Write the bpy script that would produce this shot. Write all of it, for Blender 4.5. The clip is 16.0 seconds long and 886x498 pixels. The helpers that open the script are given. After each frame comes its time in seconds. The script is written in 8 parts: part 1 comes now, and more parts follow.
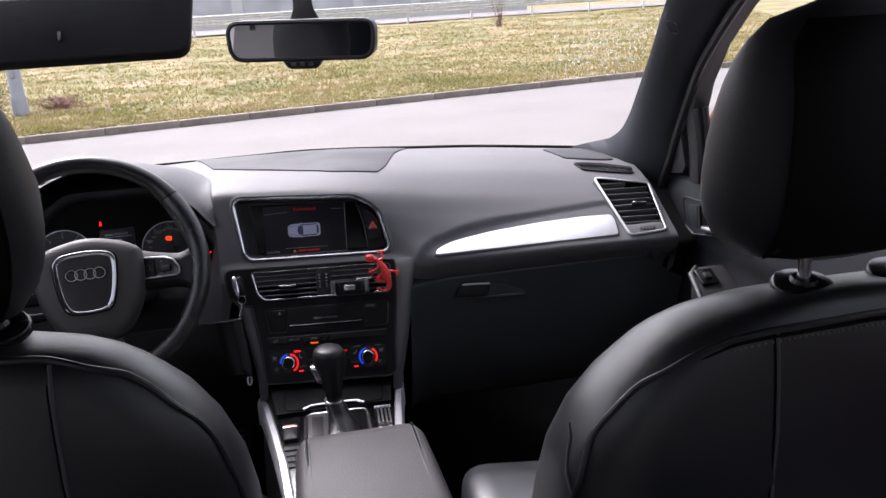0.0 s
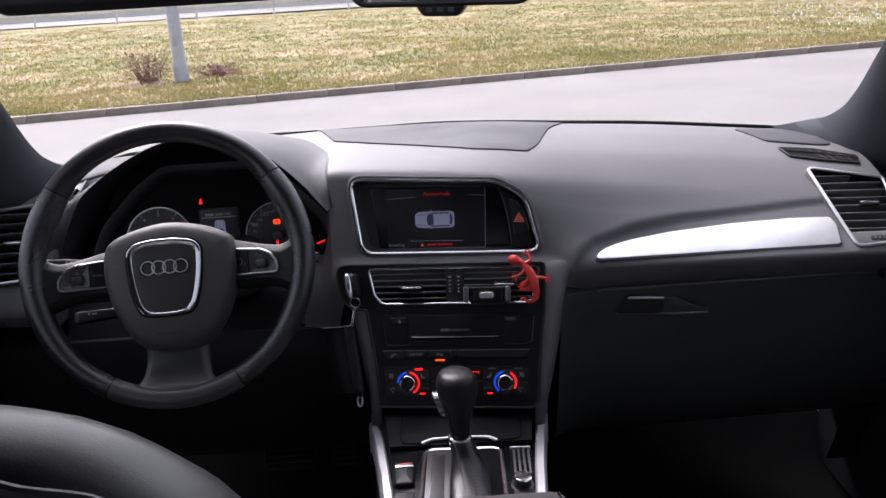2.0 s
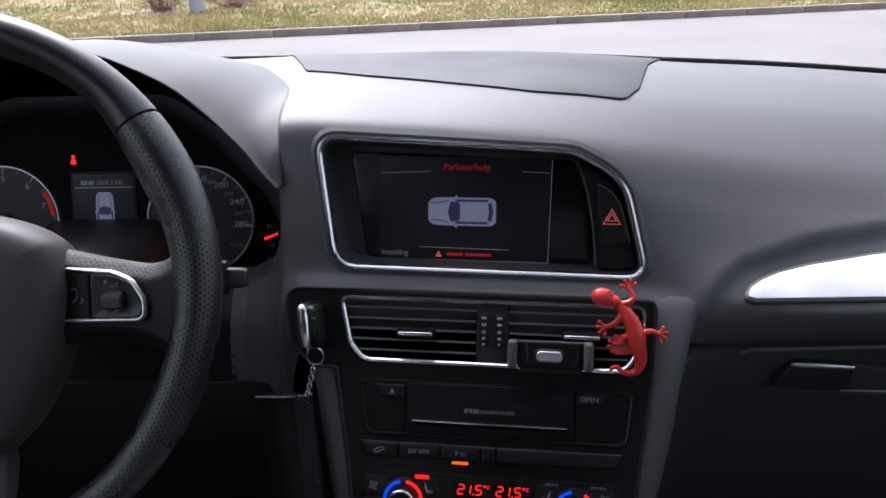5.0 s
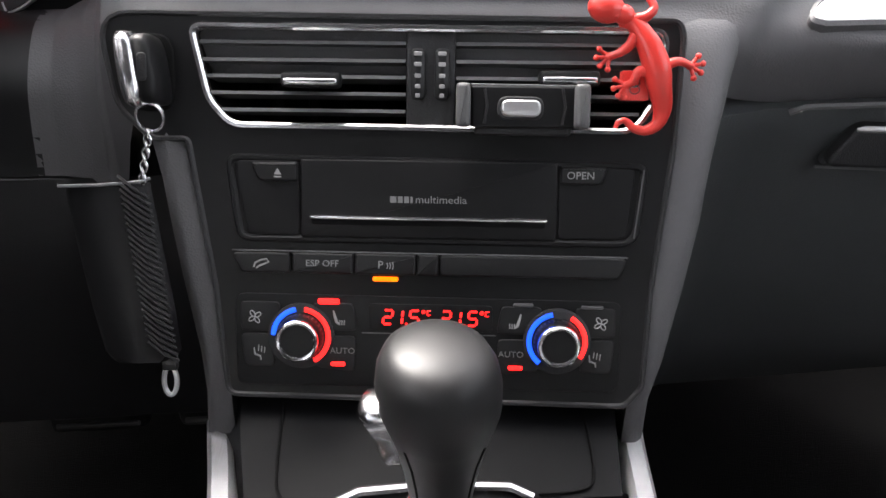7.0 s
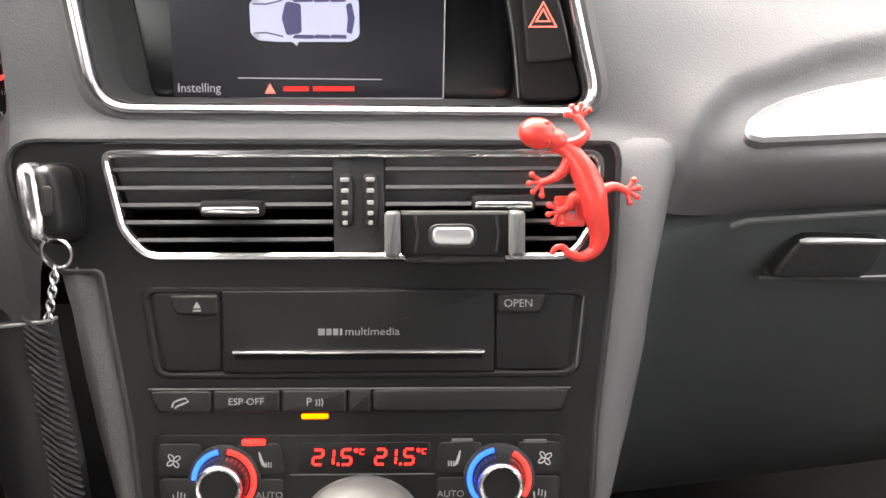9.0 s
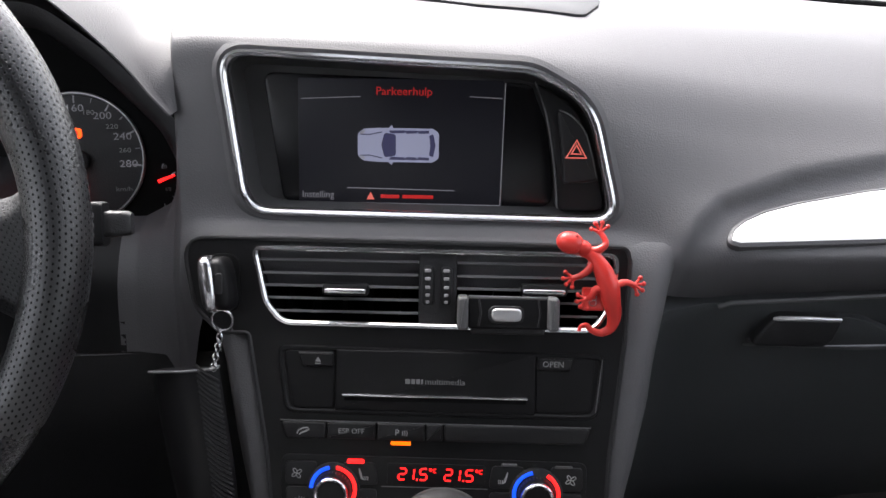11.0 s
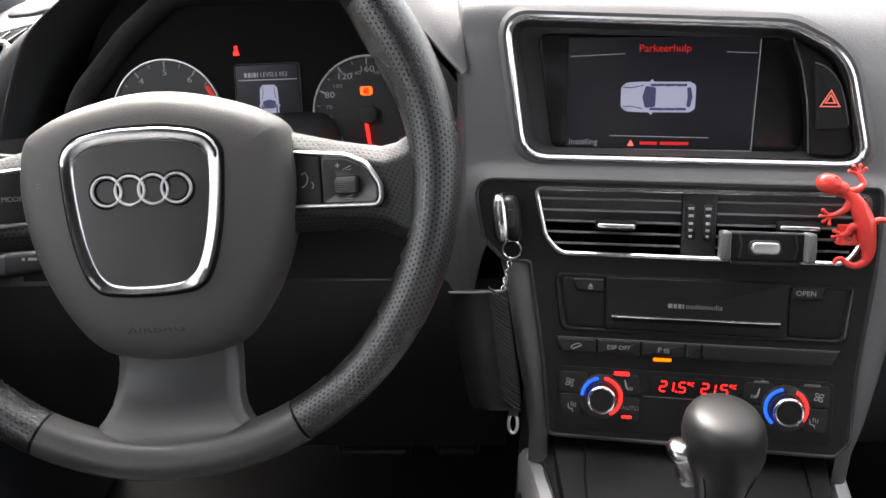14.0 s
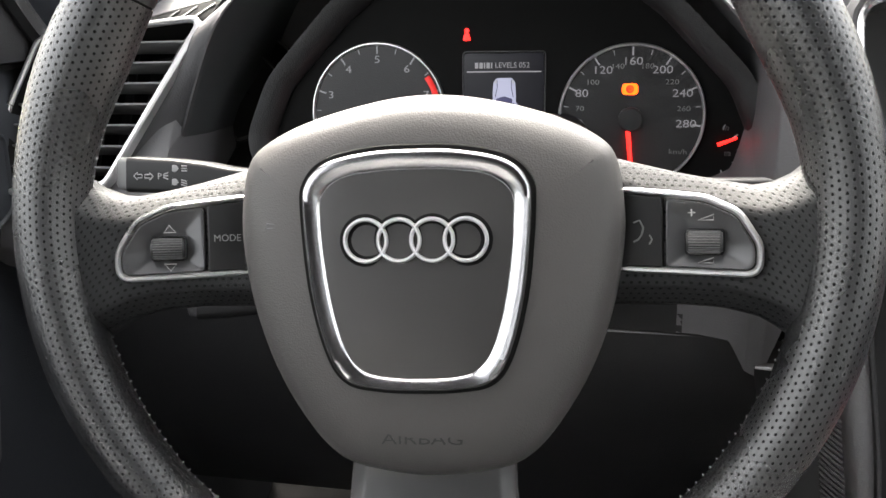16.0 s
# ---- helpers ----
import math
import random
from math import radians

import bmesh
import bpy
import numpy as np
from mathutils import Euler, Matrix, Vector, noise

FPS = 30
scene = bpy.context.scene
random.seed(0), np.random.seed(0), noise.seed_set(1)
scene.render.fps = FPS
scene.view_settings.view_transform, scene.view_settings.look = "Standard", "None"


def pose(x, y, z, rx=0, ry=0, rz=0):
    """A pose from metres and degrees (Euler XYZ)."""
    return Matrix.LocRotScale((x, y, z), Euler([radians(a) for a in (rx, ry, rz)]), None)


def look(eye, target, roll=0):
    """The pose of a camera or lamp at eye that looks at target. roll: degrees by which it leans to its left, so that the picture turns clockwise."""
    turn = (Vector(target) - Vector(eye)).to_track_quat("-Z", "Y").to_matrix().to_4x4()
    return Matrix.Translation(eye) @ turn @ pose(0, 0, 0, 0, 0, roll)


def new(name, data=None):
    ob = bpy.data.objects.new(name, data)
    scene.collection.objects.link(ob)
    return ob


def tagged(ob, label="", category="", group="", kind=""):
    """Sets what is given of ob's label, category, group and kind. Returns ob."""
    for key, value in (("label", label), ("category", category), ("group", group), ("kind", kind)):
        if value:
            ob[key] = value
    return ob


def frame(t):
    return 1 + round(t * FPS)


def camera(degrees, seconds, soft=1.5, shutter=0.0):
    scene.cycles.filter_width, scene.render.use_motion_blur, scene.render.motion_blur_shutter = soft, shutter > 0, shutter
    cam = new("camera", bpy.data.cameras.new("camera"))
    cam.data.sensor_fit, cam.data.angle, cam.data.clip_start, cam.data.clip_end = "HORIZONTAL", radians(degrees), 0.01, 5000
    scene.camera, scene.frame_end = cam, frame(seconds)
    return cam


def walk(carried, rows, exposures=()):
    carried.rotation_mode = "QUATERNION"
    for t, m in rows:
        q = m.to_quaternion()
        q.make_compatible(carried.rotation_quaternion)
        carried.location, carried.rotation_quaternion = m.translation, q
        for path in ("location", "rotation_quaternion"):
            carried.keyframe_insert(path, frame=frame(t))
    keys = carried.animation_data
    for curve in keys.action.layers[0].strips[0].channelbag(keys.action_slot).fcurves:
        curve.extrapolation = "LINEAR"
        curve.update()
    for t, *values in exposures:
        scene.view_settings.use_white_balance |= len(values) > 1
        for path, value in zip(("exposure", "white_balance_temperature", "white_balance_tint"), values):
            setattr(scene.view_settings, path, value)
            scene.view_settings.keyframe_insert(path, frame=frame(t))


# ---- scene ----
cam = camera(55.7, 16.0)
PATH = [
    (0, (-0.048, -1.483, 1.44), (0.3, 0.406, 0.884), -3.5),
    (0.5, (-0.041, -1.428, 1.436), (0.228, 0.479, 0.894), -2.7),
    (1, (-0.03, -1.349, 1.426), (0.15, 0.564, 0.873), -2.5),
    (1.5, (-0.023, -1.261, 1.408), (0.063, 0.653, 0.834), -3.0),
    (2, (-0.025, -1.177, 1.39), (-0.01, 0.733, 0.796), -3.5),
    (2.5, (-0.026, -1.086, 1.364), (-0.047, 0.805, 0.712), -3.2),
    (3, (-0.032, -0.995, 1.346), (-0.042, 0.88, 0.651), -2.6),
    (3.5, (-0.027, -0.914, 1.328), (-0.04, 0.961, 0.631), -2.4),
    (3.7, (-0.025, -0.869, 1.32), (-0.035, 1.004, 0.62), -2.3),
    (5.8, (-0.041, -0.537, 1.242), (-0.073, 1.324, 0.511), -0.5),
    (6, (-0.043, -0.51, 1.223), (-0.029, 1.334, 0.448), 0.0),
    (6.5, (-0.041, -0.474, 1.161), (0.021, 1.319, 0.278), 0.1),
    (7, (-0.032, -0.454, 1.113), (0.114, 1.284, 0.135), 0.0),
    (7.5, (-0.024, -0.44, 1.092), (0.154, 1.275, 0.078), -0.2),
    (8, (-0.019, -0.426, 1.091), (0.202, 1.289, 0.086), 0.1),
    (8.5, (-0.015, -0.42, 1.118), (0.227, 1.343, 0.204), -0.1),
    (9, (-0.014, -0.42, 1.132), (0.234, 1.379, 0.294), 0.1),
    (9.5, (-0.022, -0.422, 1.155), (0.22, 1.397, 0.359), 0.1),
    (9.7, (-0.028, -0.423, 1.166), (0.204, 1.402, 0.383), 0.1),
    (11.8, (-0.063, -0.629, 1.258), (0.078, 1.189, 0.437), 1.0),
    (12, (-0.071, -0.642, 1.262), (0.064, 1.165, 0.416), 1.2),
    (12.5, (-0.098, -0.66, 1.254), (-0.013, 1.142, 0.391), 0.9),
    (13, (-0.119, -0.659, 1.251), (-0.099, 1.136, 0.37), -0.1),
    (13.5, (-0.133, -0.649, 1.256), (-0.185, 1.142, 0.367), -1.6),
    (14, (-0.156, -0.626, 1.257), (-0.296, 1.161, 0.37), -3.1),
    (14.5, (-0.195, -0.582, 1.259), (-0.429, 1.194, 0.369), -3.8),
    (15, (-0.232, -0.544, 1.25), (-0.527, 1.224, 0.364), -3.7),
    (15.5, (-0.261, -0.509, 1.238), (-0.617, 1.245, 0.347), -3.6),
    (16, (-0.282, -0.478, 1.229), (-0.689, 1.256, 0.32), -4.0),
]
walk(cam, [(t, look(eye, target, roll)) for t, eye, target, roll in PATH],
     [(0, 1.5, 6150, 22), (3.7, 1.3, 6050, 20), (5.8, 1.55, 5850, 19), (6.4, 1.85, 5850, 18), (7.0, 3.15, 6650, 14), (7.5, 3.8, 7100, 12), (8.3, 4.1, 7200, 12), (9.0, 4.15, 7250, 12), (9.7, 3.75, 7100, 13), (11.8, 2.25, 6250, 15), (12.5, 2.35, 6250, 15), (13.5, 2.85, 6600, 13), (14.5, 3.3, 6850, 12), (16, 3.65, 6900, 11)])

# ---- light: an overcast day seen through the glass ----
world = bpy.data.worlds.new("overcast")
scene.world = world
world.use_nodes = True
wn = world.node_tree
sky = wn.nodes.new("ShaderNodeTexSky")
sky.sky_type, sky.sun_disc, sky.sun_elevation, sky.sun_rotation = "NISHITA", False, radians(50), radians(-23)
sky.air_density, sky.dust_density, sky.ozone_density = 1.0, 6.0, 1.0
soft = wn.nodes.new("ShaderNodeHueSaturation")
soft.inputs["Saturation"].default_value = 0.25
wn.links.new(sky.outputs[0], soft.inputs["Color"])
wn.links.new(soft.outputs[0], wn.nodes["Background"].inputs[0])
wn.nodes["Background"].inputs[1].default_value = 0.15
sun_data = bpy.data.lights.new("sun", "SUN")
sun_data.energy, sun_data.angle, sun_data.color = 1.2, radians(25), (1.0, 0.97, 0.92)
sun = new("sun", sun_data)
sun.matrix_world = look((-3, 7, 9), (0, 0, 0))
scene.view_settings.exposure = 0.0


# ---- materials ----
def material(name, color, rough=0.5, metal=0.0, grain=0.0, size=400.0, kind="NOISE", vary=0.15, emit=None, power=1.0, stretch=None, coat=0.0, spec=0.5, stain=6.0):
    """Colour with variation at two scales and a fine relief of the given size (features a metre)."""
    m = bpy.data.materials.new(name)
    m.use_nodes = True
    t = m.node_tree
    b = t.nodes["Principled BSDF"]
    b.inputs["Roughness"].default_value, b.inputs["Metallic"].default_value = rough, metal
    b.inputs["Specular IOR Level"].default_value = spec
    b.inputs["Coat Weight"].default_value = coat
    co = t.nodes.new("ShaderNodeTexCoord")
    mp = t.nodes.new("ShaderNodeMapping")
    mp.inputs["Scale"].default_value = stretch or (1, 1, 1)
    t.links.new(co.outputs["Object"], mp.inputs[0])
    big = t.nodes.new("ShaderNodeTexNoise")
    big.inputs["Scale"].default_value, big.inputs["Detail"].default_value = stain, 5
    t.links.new(co.outputs["Object"], big.inputs["Vector"])
    ramp = t.nodes.new("ShaderNodeMapRange")
    ramp.inputs["From Min"].default_value, ramp.inputs["From Max"].default_value = 0.3, 0.7
    ramp.inputs["To Min"].default_value, ramp.inputs["To Max"].default_value = 1 - vary, 1 + vary
    t.links.new(big.outputs["Fac"], ramp.inputs["Value"])
    mix = t.nodes.new("ShaderNodeMix")
    mix.data_type, mix.blend_type = "RGBA", "MULTIPLY"
    mix.inputs[0].default_value = 1
    mix.inputs[6].default_value = (*color, 1)
    t.links.new(ramp.outputs[0], mix.inputs[7])
    t.links.new(mix.outputs[2], b.inputs["Base Color"])
    rr = t.nodes.new("ShaderNodeMapRange")
    rr.inputs["From Min"].default_value, rr.inputs["From Max"].default_value = 0.3, 0.7
    rr.inputs["To Min"].default_value, rr.inputs["To Max"].default_value = rough * 0.85, min(1, rough * 1.15)
    t.links.new(big.outputs["Fac"], rr.inputs["Value"])
    t.links.new(rr.outputs[0], b.inputs["Roughness"])
    if grain:
        if kind == "VORONOI":
            fine = t.nodes.new("ShaderNodeTexVoronoi")
            fine.feature = "SMOOTH_F1"
            out = fine.outputs["Distance"]
        else:
            fine = t.nodes.new("ShaderNodeTexNoise")
            fine.inputs["Detail"].default_value = 3
            out = fine.outputs["Fac"]
        fine.inputs["Scale"].default_value = size
        t.links.new(mp.outputs[0], fine.inputs["Vector"])
        bump = t.nodes.new("ShaderNodeBump")
        bump.inputs["Strength"].default_value, bump.inputs["Distance"].default_value = grain, 0.6 / size
        t.links.new(out, bump.inputs["Height"])
        t.links.new(bump.outputs[0], b.inputs["Normal"])
    if emit:
        b.inputs["Emission Color"].default_value, b.inputs["Emission Strength"].default_value = (*emit, 1), power
    return m


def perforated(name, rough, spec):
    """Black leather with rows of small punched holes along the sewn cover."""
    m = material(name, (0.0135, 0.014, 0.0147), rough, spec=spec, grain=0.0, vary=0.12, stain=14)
    t = m.node_tree
    b = t.nodes["Principled BSDF"]
    uv = t.nodes.new("ShaderNodeUVMap")
    sep = t.nodes.new("ShaderNodeSeparateXYZ")
    t.links.new(uv.outputs[0], sep.inputs[0])

    def op(kind, a, c=None):
        n = t.nodes.new("ShaderNodeMath")
        n.operation = kind
        n.inputs[2].default_value = 0.1
        for k, v in enumerate((a, c)):
            if v is None:
                continue
            if isinstance(v, (int, float)):
                n.inputs[k].default_value = v
            else:
                t.links.new(v, n.inputs[k])
        return n.outputs[0]
    u = op("DIVIDE", sep.outputs[0], 0.0034)
    v = op("DIVIDE", sep.outputs[1], 0.0029)
    row = op("MODULO", op("FLOOR", v), 2.0)
    u = op("ADD", u, op("MULTIPLY", row, 0.5))
    du = op("SUBTRACT", op("FRACT", u), 0.5)
    dv = op("SUBTRACT", op("FRACT", v), 0.5)
    d = op("SQRT", op("ADD", op("MULTIPLY", du, du), op("MULTIPLY", dv, dv)))
    mr = t.nodes.new("ShaderNodeMapRange")
    mr.inputs["From Min"].default_value, mr.inputs["From Max"].default_value = 0.14, 0.25
    t.links.new(d, mr.inputs["Value"])
    bump = t.nodes.new("ShaderNodeBump")
    bump.inputs["Strength"].default_value, bump.inputs["Distance"].default_value = 0.5, 0.0003
    t.links.new(mr.outputs[0], bump.inputs["Height"])
    grain = t.nodes.new("ShaderNodeTexNoise")
    grain.inputs["Scale"].default_value = 420
    bump2 = t.nodes.new("ShaderNodeBump")
    bump2.inputs["Strength"].default_value, bump2.inputs["Distance"].default_value = 0.3, 0.0006
    t.links.new(grain.outputs["Fac"], bump2.inputs["Height"])
    t.links.new(bump.outputs[0], bump2.inputs["Normal"])
    t.links.new(bump2.outputs[0], b.inputs["Normal"])
    old = b.inputs["Base Color"].links[0].from_socket
    mix = t.nodes.new("ShaderNodeMix")
    mix.data_type = "RGBA"
    mix.inputs[6].default_value = (0.004, 0.004, 0.004, 1)
    t.links.new(mr.outputs[0], mix.inputs[0])
    t.links.new(old, mix.inputs[7])
    t.links.new(mix.outputs[2], b.inputs["Base Color"])
    t.links.new(op("MULTIPLY_ADD", mr.outputs[0], spec), b.inputs["Specular IOR Level"])
    return m


def pane_glass(name, tint, gloss=0.05):
    m = bpy.data.materials.new(name)
    m.use_nodes = True
    t = m.node_tree
    t.nodes.remove(t.nodes["Principled BSDF"])
    out = t.nodes["Material Output"]
    clear = t.nodes.new("ShaderNodeBsdfTransparent")
    clear.inputs[0].default_value = (*tint, 1)
    shine = t.nodes.new("ShaderNodeBsdfGlossy")
    shine.inputs["Roughness"].default_value = 0.02
    mix = t.nodes.new("ShaderNodeMixShader")
    mix.inputs[0].default_value = gloss
    t.links.new(clear.outputs[0], mix.inputs[1])
    t.links.new(shine.outputs[0], mix.inputs[2])
    t.links.new(mix.outputs[0], out.inputs[0])
    return m


def two_tone(name, a, b, scale, rough, detail=8, c=None, bump=0.5, lo=0.35, hi=0.65, bscale=60):
    """A mottled ground: two or three colours mixed by noise."""
    m = bpy.data.materials.new(name)
    m.use_nodes = True
    t = m.node_tree
    s = t.nodes["Principled BSDF"]
    s.inputs["Roughness"].default_value = rough
    co = t.nodes.new("ShaderNodeTexCoord")
    n = t.nodes.new("ShaderNodeTexNoise")
    n.inputs["Scale"].default_value, n.inputs["Detail"].default_value = scale, detail
    t.links.new(co.outputs["Object"], n.inputs["Vector"])
    r = t.nodes.new("ShaderNodeValToRGB")
    r.color_ramp.elements[0].position, r.color_ramp.elements[1].position = lo, hi
    r.color_ramp.elements[0].color, r.color_ramp.elements[1].color = (*a, 1), (*b, 1)
    if c:
        e = r.color_ramp.elements.new((lo + hi) / 2)
        e.color = (*c, 1)
    t.links.new(n.outputs["Fac"], r.inputs[0])
    f = t.nodes.new("ShaderNodeTexNoise")
    f.inputs["Scale"].default_value, f.inputs["Detail"].default_value = bscale, 4
    t.links.new(co.outputs["Object"], f.inputs["Vector"])
    mr = t.nodes.new("ShaderNodeMapRange")
    mr.inputs["From Min"].default_value, mr.inputs["From Max"].default_value = 0.3, 0.7
    mr.inputs["To Min"].default_value, mr.inputs["To Max"].default_value = 0.7, 1.3
    t.links.new(f.outputs["Fac"], mr.inputs["Value"])
    mix = t.nodes.new("ShaderNodeMix")
    mix.data_type, mix.blend_type = "RGBA", "MULTIPLY"
    mix.inputs[0].default_value = 1
    t.links.new(r.outputs[0], mix.inputs[6])
    t.links.new(mr.outputs[0], mix.inputs[7])
    t.links.new(mix.outputs[2], s.inputs["Base Color"])
    bp = t.nodes.new("ShaderNodeBump")
    bp.inputs["Strength"].default_value, bp.inputs["Distance"].default_value = bump, 1.0 / bscale
    t.links.new(f.outputs["Fac"], bp.inputs["Height"])
    t.links.new(bp.outputs[0], s.inputs["Normal"])
    return m


def blade_stuff():
    """Dry grass: each blade olive, yellow or straw, light coming through it."""
    m = bpy.data.materials.new("grass_blades")
    m.use_nodes = True
    t = m.node_tree
    b = t.nodes["Principled BSDF"]
    b.inputs["Roughness"].default_value = 0.75
    geo = t.nodes.new("ShaderNodeNewGeometry")
    co = t.nodes.new("ShaderNodeTexCoord")
    patch = t.nodes.new("ShaderNodeTexNoise")
    patch.inputs["Scale"].default_value, patch.inputs["Detail"].default_value = 0.55, 6
    t.links.new(co.outputs["Object"], patch.inputs["Vector"])
    add = t.nodes.new("ShaderNodeMath")
    add.operation = "MULTIPLY_ADD"
    add.inputs[1].default_value, add.inputs[2].default_value = 0.34, -0.17
    t.links.new(geo.outputs["Random Per Island"], add.inputs[0])
    mix = t.nodes.new("ShaderNodeMath")
    mix.operation = "ADD"
    t.links.new(patch.outputs["Fac"], mix.inputs[0])
    t.links.new(add.outputs[0], mix.inputs[1])
    r = t.nodes.new("ShaderNodeValToRGB")
    r.color_ramp.elements[0].position, r.color_ramp.elements[1].position = 0.28, 0.72
    r.color_ramp.elements[0].color, r.color_ramp.elements[1].color = (0.160, 0.158, 0.046, 1), (0.345, 0.26, 0.14, 1)
    e = r.color_ramp.elements.new(0.5)
    e.color = (0.245, 0.215, 0.072, 1)
    t.links.new(mix.outputs[0], r.inputs[0])
    t.links.new(r.outputs[0], b.inputs["Base Color"])
    tr = t.nodes.new("ShaderNodeBsdfTranslucent")
    t.links.new(r.outputs[0], tr.inputs[0])
    sh = t.nodes.new("ShaderNodeMixShader")
    sh.inputs[0].default_value = 0.5
    t.links.new(b.outputs[0], sh.inputs[1])
    t.links.new(tr.outputs[0], sh.inputs[2])
    t.links.new(sh.outputs[0], t.nodes["Material Output"].inputs[0])
    return m


def glow(name, color, power):
    return material(name, tuple(0.3 * c for c in color), 0.4, emit=color, power=power, vary=0.05)


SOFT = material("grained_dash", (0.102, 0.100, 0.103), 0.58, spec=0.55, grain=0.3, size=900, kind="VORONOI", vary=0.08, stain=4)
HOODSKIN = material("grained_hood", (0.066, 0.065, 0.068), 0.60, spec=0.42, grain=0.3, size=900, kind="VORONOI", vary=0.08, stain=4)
DECK = material("smooth_deck", (0.046, 0.046, 0.050), 0.65, spec=0.3, grain=0.25, size=1500, vary=0.1)
DOORPAD = material("door_padding", (0.023, 0.0255, 0.030), 0.6, spec=0.35, grain=0.3, size=900, kind="VORONOI", vary=0.1, stain=4)
LOWER = material("lower_dash_plastic", (0.056, 0.060, 0.062), 0.52, spec=0.35, grain=0.35, size=1000, kind="VORONOI", vary=0.1, stain=5)
HARD = material("black_plastic", (0.018, 0.018, 0.019), 0.48, grain=0.4, size=1100, kind="VORONOI", vary=0.12)
FASCIA = material("satin_black", (0.0075, 0.0075, 0.008), 0.46, spec=0.25, grain=0.12, size=1800, vary=0.2, stain=25)
TRAY = material("matt_tray_black", (0.0065, 0.0065, 0.007), 0.58, spec=0.14, grain=0.12, size=1600, vary=0.2, stain=20)
BUTTON = material("button_black", (0.010, 0.010, 0.0105), 0.46, spec=0.35, grain=0.1, size=1500, vary=0.15)
GLOSS = material("gloss_black", (0.007, 0.007, 0.008), 0.22, spec=0.4, vary=0.3, stain=30)
VOID = material("dark_hollow", (0.006, 0.006, 0.006), 0.8, spec=0.12, vary=0.2)
LEATHER = material("black_leather", (0.0155, 0.0165, 0.0195), 0.38, spec=1.0, grain=0.13, size=850, kind="VORONOI", vary=0.14, stain=9)
SHADED_PANEL = material("shaded_matt_leather", (0.0050, 0.0052, 0.0060), 0.50, spec=0.22, grain=0.2, size=800, kind="VORONOI", vary=0.2, stain=8)
HEADLEATHER = material("head_leather", (0.034, 0.035, 0.040), 0.50, spec=0.40, grain=0.2, size=850, kind="VORONOI", vary=0.14, stain=9)
ARMPAD = material("armrest_leather", (0.034, 0.031, 0.032), 0.52, spec=0.38, grain=0.4, size=700, kind="VORONOI", vary=0.12, stain=9)
PIPING = material("grey_piping", (0.11, 0.11, 0.12), 0.5, vary=0.1)
SPOKE = material("grey_spoke_paint", (0.070, 0.069, 0.069), 0.40, metal=0.1, spec=0.45, grain=0.1, size=1500, vary=0.08, stain=14)
RIMBASE = material("smooth_rim_leather", (0.050, 0.049, 0.049), 0.38, spec=0.55, grain=0.08, size=1100, vary=0.15, stain=16)
EMBLEM = material("emblem_chrome", (0.80, 0.80, 0.81), 0.27, 0.6, vary=0.04)
BADGE = material("badge_plastic", (0.036, 0.035, 0.034), 0.42, grain=0.1, size=1500, vary=0.1, stain=20)
HUB = material("hub_vinyl", (0.068, 0.0645, 0.062), 0.5, spec=0.4, grain=0.3, size=1500, kind="VORONOI", vary=0.08, stain=9)
SMOOTH_LEATHER = material("worn_leather", (0.017, 0.017, 0.018), 0.36, spec=0.55, grain=0.06, size=900, kind="VORONOI", vary=0.15, stain=12)
KNOBLEATHER = material("worn_knob_leather", (0.015, 0.015, 0.0155), 0.44, spec=0.24, grain=0.03, size=900, kind="VORONOI", vary=0.2, stain=22)
RELEASE = material("dull_metal", (0.42, 0.42, 0.43), 0.24, 1.0, vary=0.1, stain=60)
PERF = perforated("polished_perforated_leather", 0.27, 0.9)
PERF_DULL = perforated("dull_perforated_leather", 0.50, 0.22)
CHROME = material("chrome", (0.68, 0.68, 0.69), 0.19, 0.95, vary=0.05)
PODGREY = material("pod_grey", (0.075, 0.075, 0.077), 0.36, 0.4, grain=0.08, size=1500, vary=0.08)
BADGEMETAL = material("badge_metal", (0.46, 0.46, 0.47), 0.21, 1.0, vary=0.06, stain=30)
SATIN = material("satin_metal", (0.66, 0.66, 0.66), 0.30, 0.8, grain=0.08, size=1400, vary=0.06)
BRIGHT = material("satin_chrome", (0.62, 0.62, 0.63), 0.34, 0.9, vary=0.08, stain=40)
ALU = material("brushed_aluminium", (0.78, 0.78, 0.79), 0.36, 0.6, grain=0.25, size=900, vary=0.08, stretch=(1, 0.04, 1), stain=30)
GREYMETAL = material("grey_spoke", (0.16, 0.16, 0.165), 0.38, 0.6, grain=0.1, size=1200, vary=0.08)
RECESS = material("recess_plastic", (0.060, 0.060, 0.061), 0.5, spec=0.4, grain=0.15, size=1300, vary=0.1)
GREYPLAST = material("grey_plastic", (0.10, 0.10, 0.10), 0.45, grain=0.2, size=1200, vary=0.1)
THREAD = material("grey_thread", (0.15, 0.15, 0.155), 0.7, grain=0.4, size=1500)
CARPET = material("black_carpet", (0.007, 0.007, 0.007), 0.95, spec=0.1, grain=1.0, size=700, vary=0.3, stain=20)
CLOTH = material("dark_headlining", (0.007, 0.007, 0.008), 0.9, grain=0.6, size=900, vary=0.1)
PILLAR = material("pillar_fabric", (0.034, 0.038, 0.045), 0.75, spec=0.3, grain=0.5, size=1100, vary=0.1)
RED = material("red_plastic", (0.72, 0.045, 0.035), 0.32, vary=0.08, stain=60, coat=0.2)
PAINT = material("red_car_paint", (0.15, 0.005, 0.008), 0.30, vary=0.05, coat=0.12)
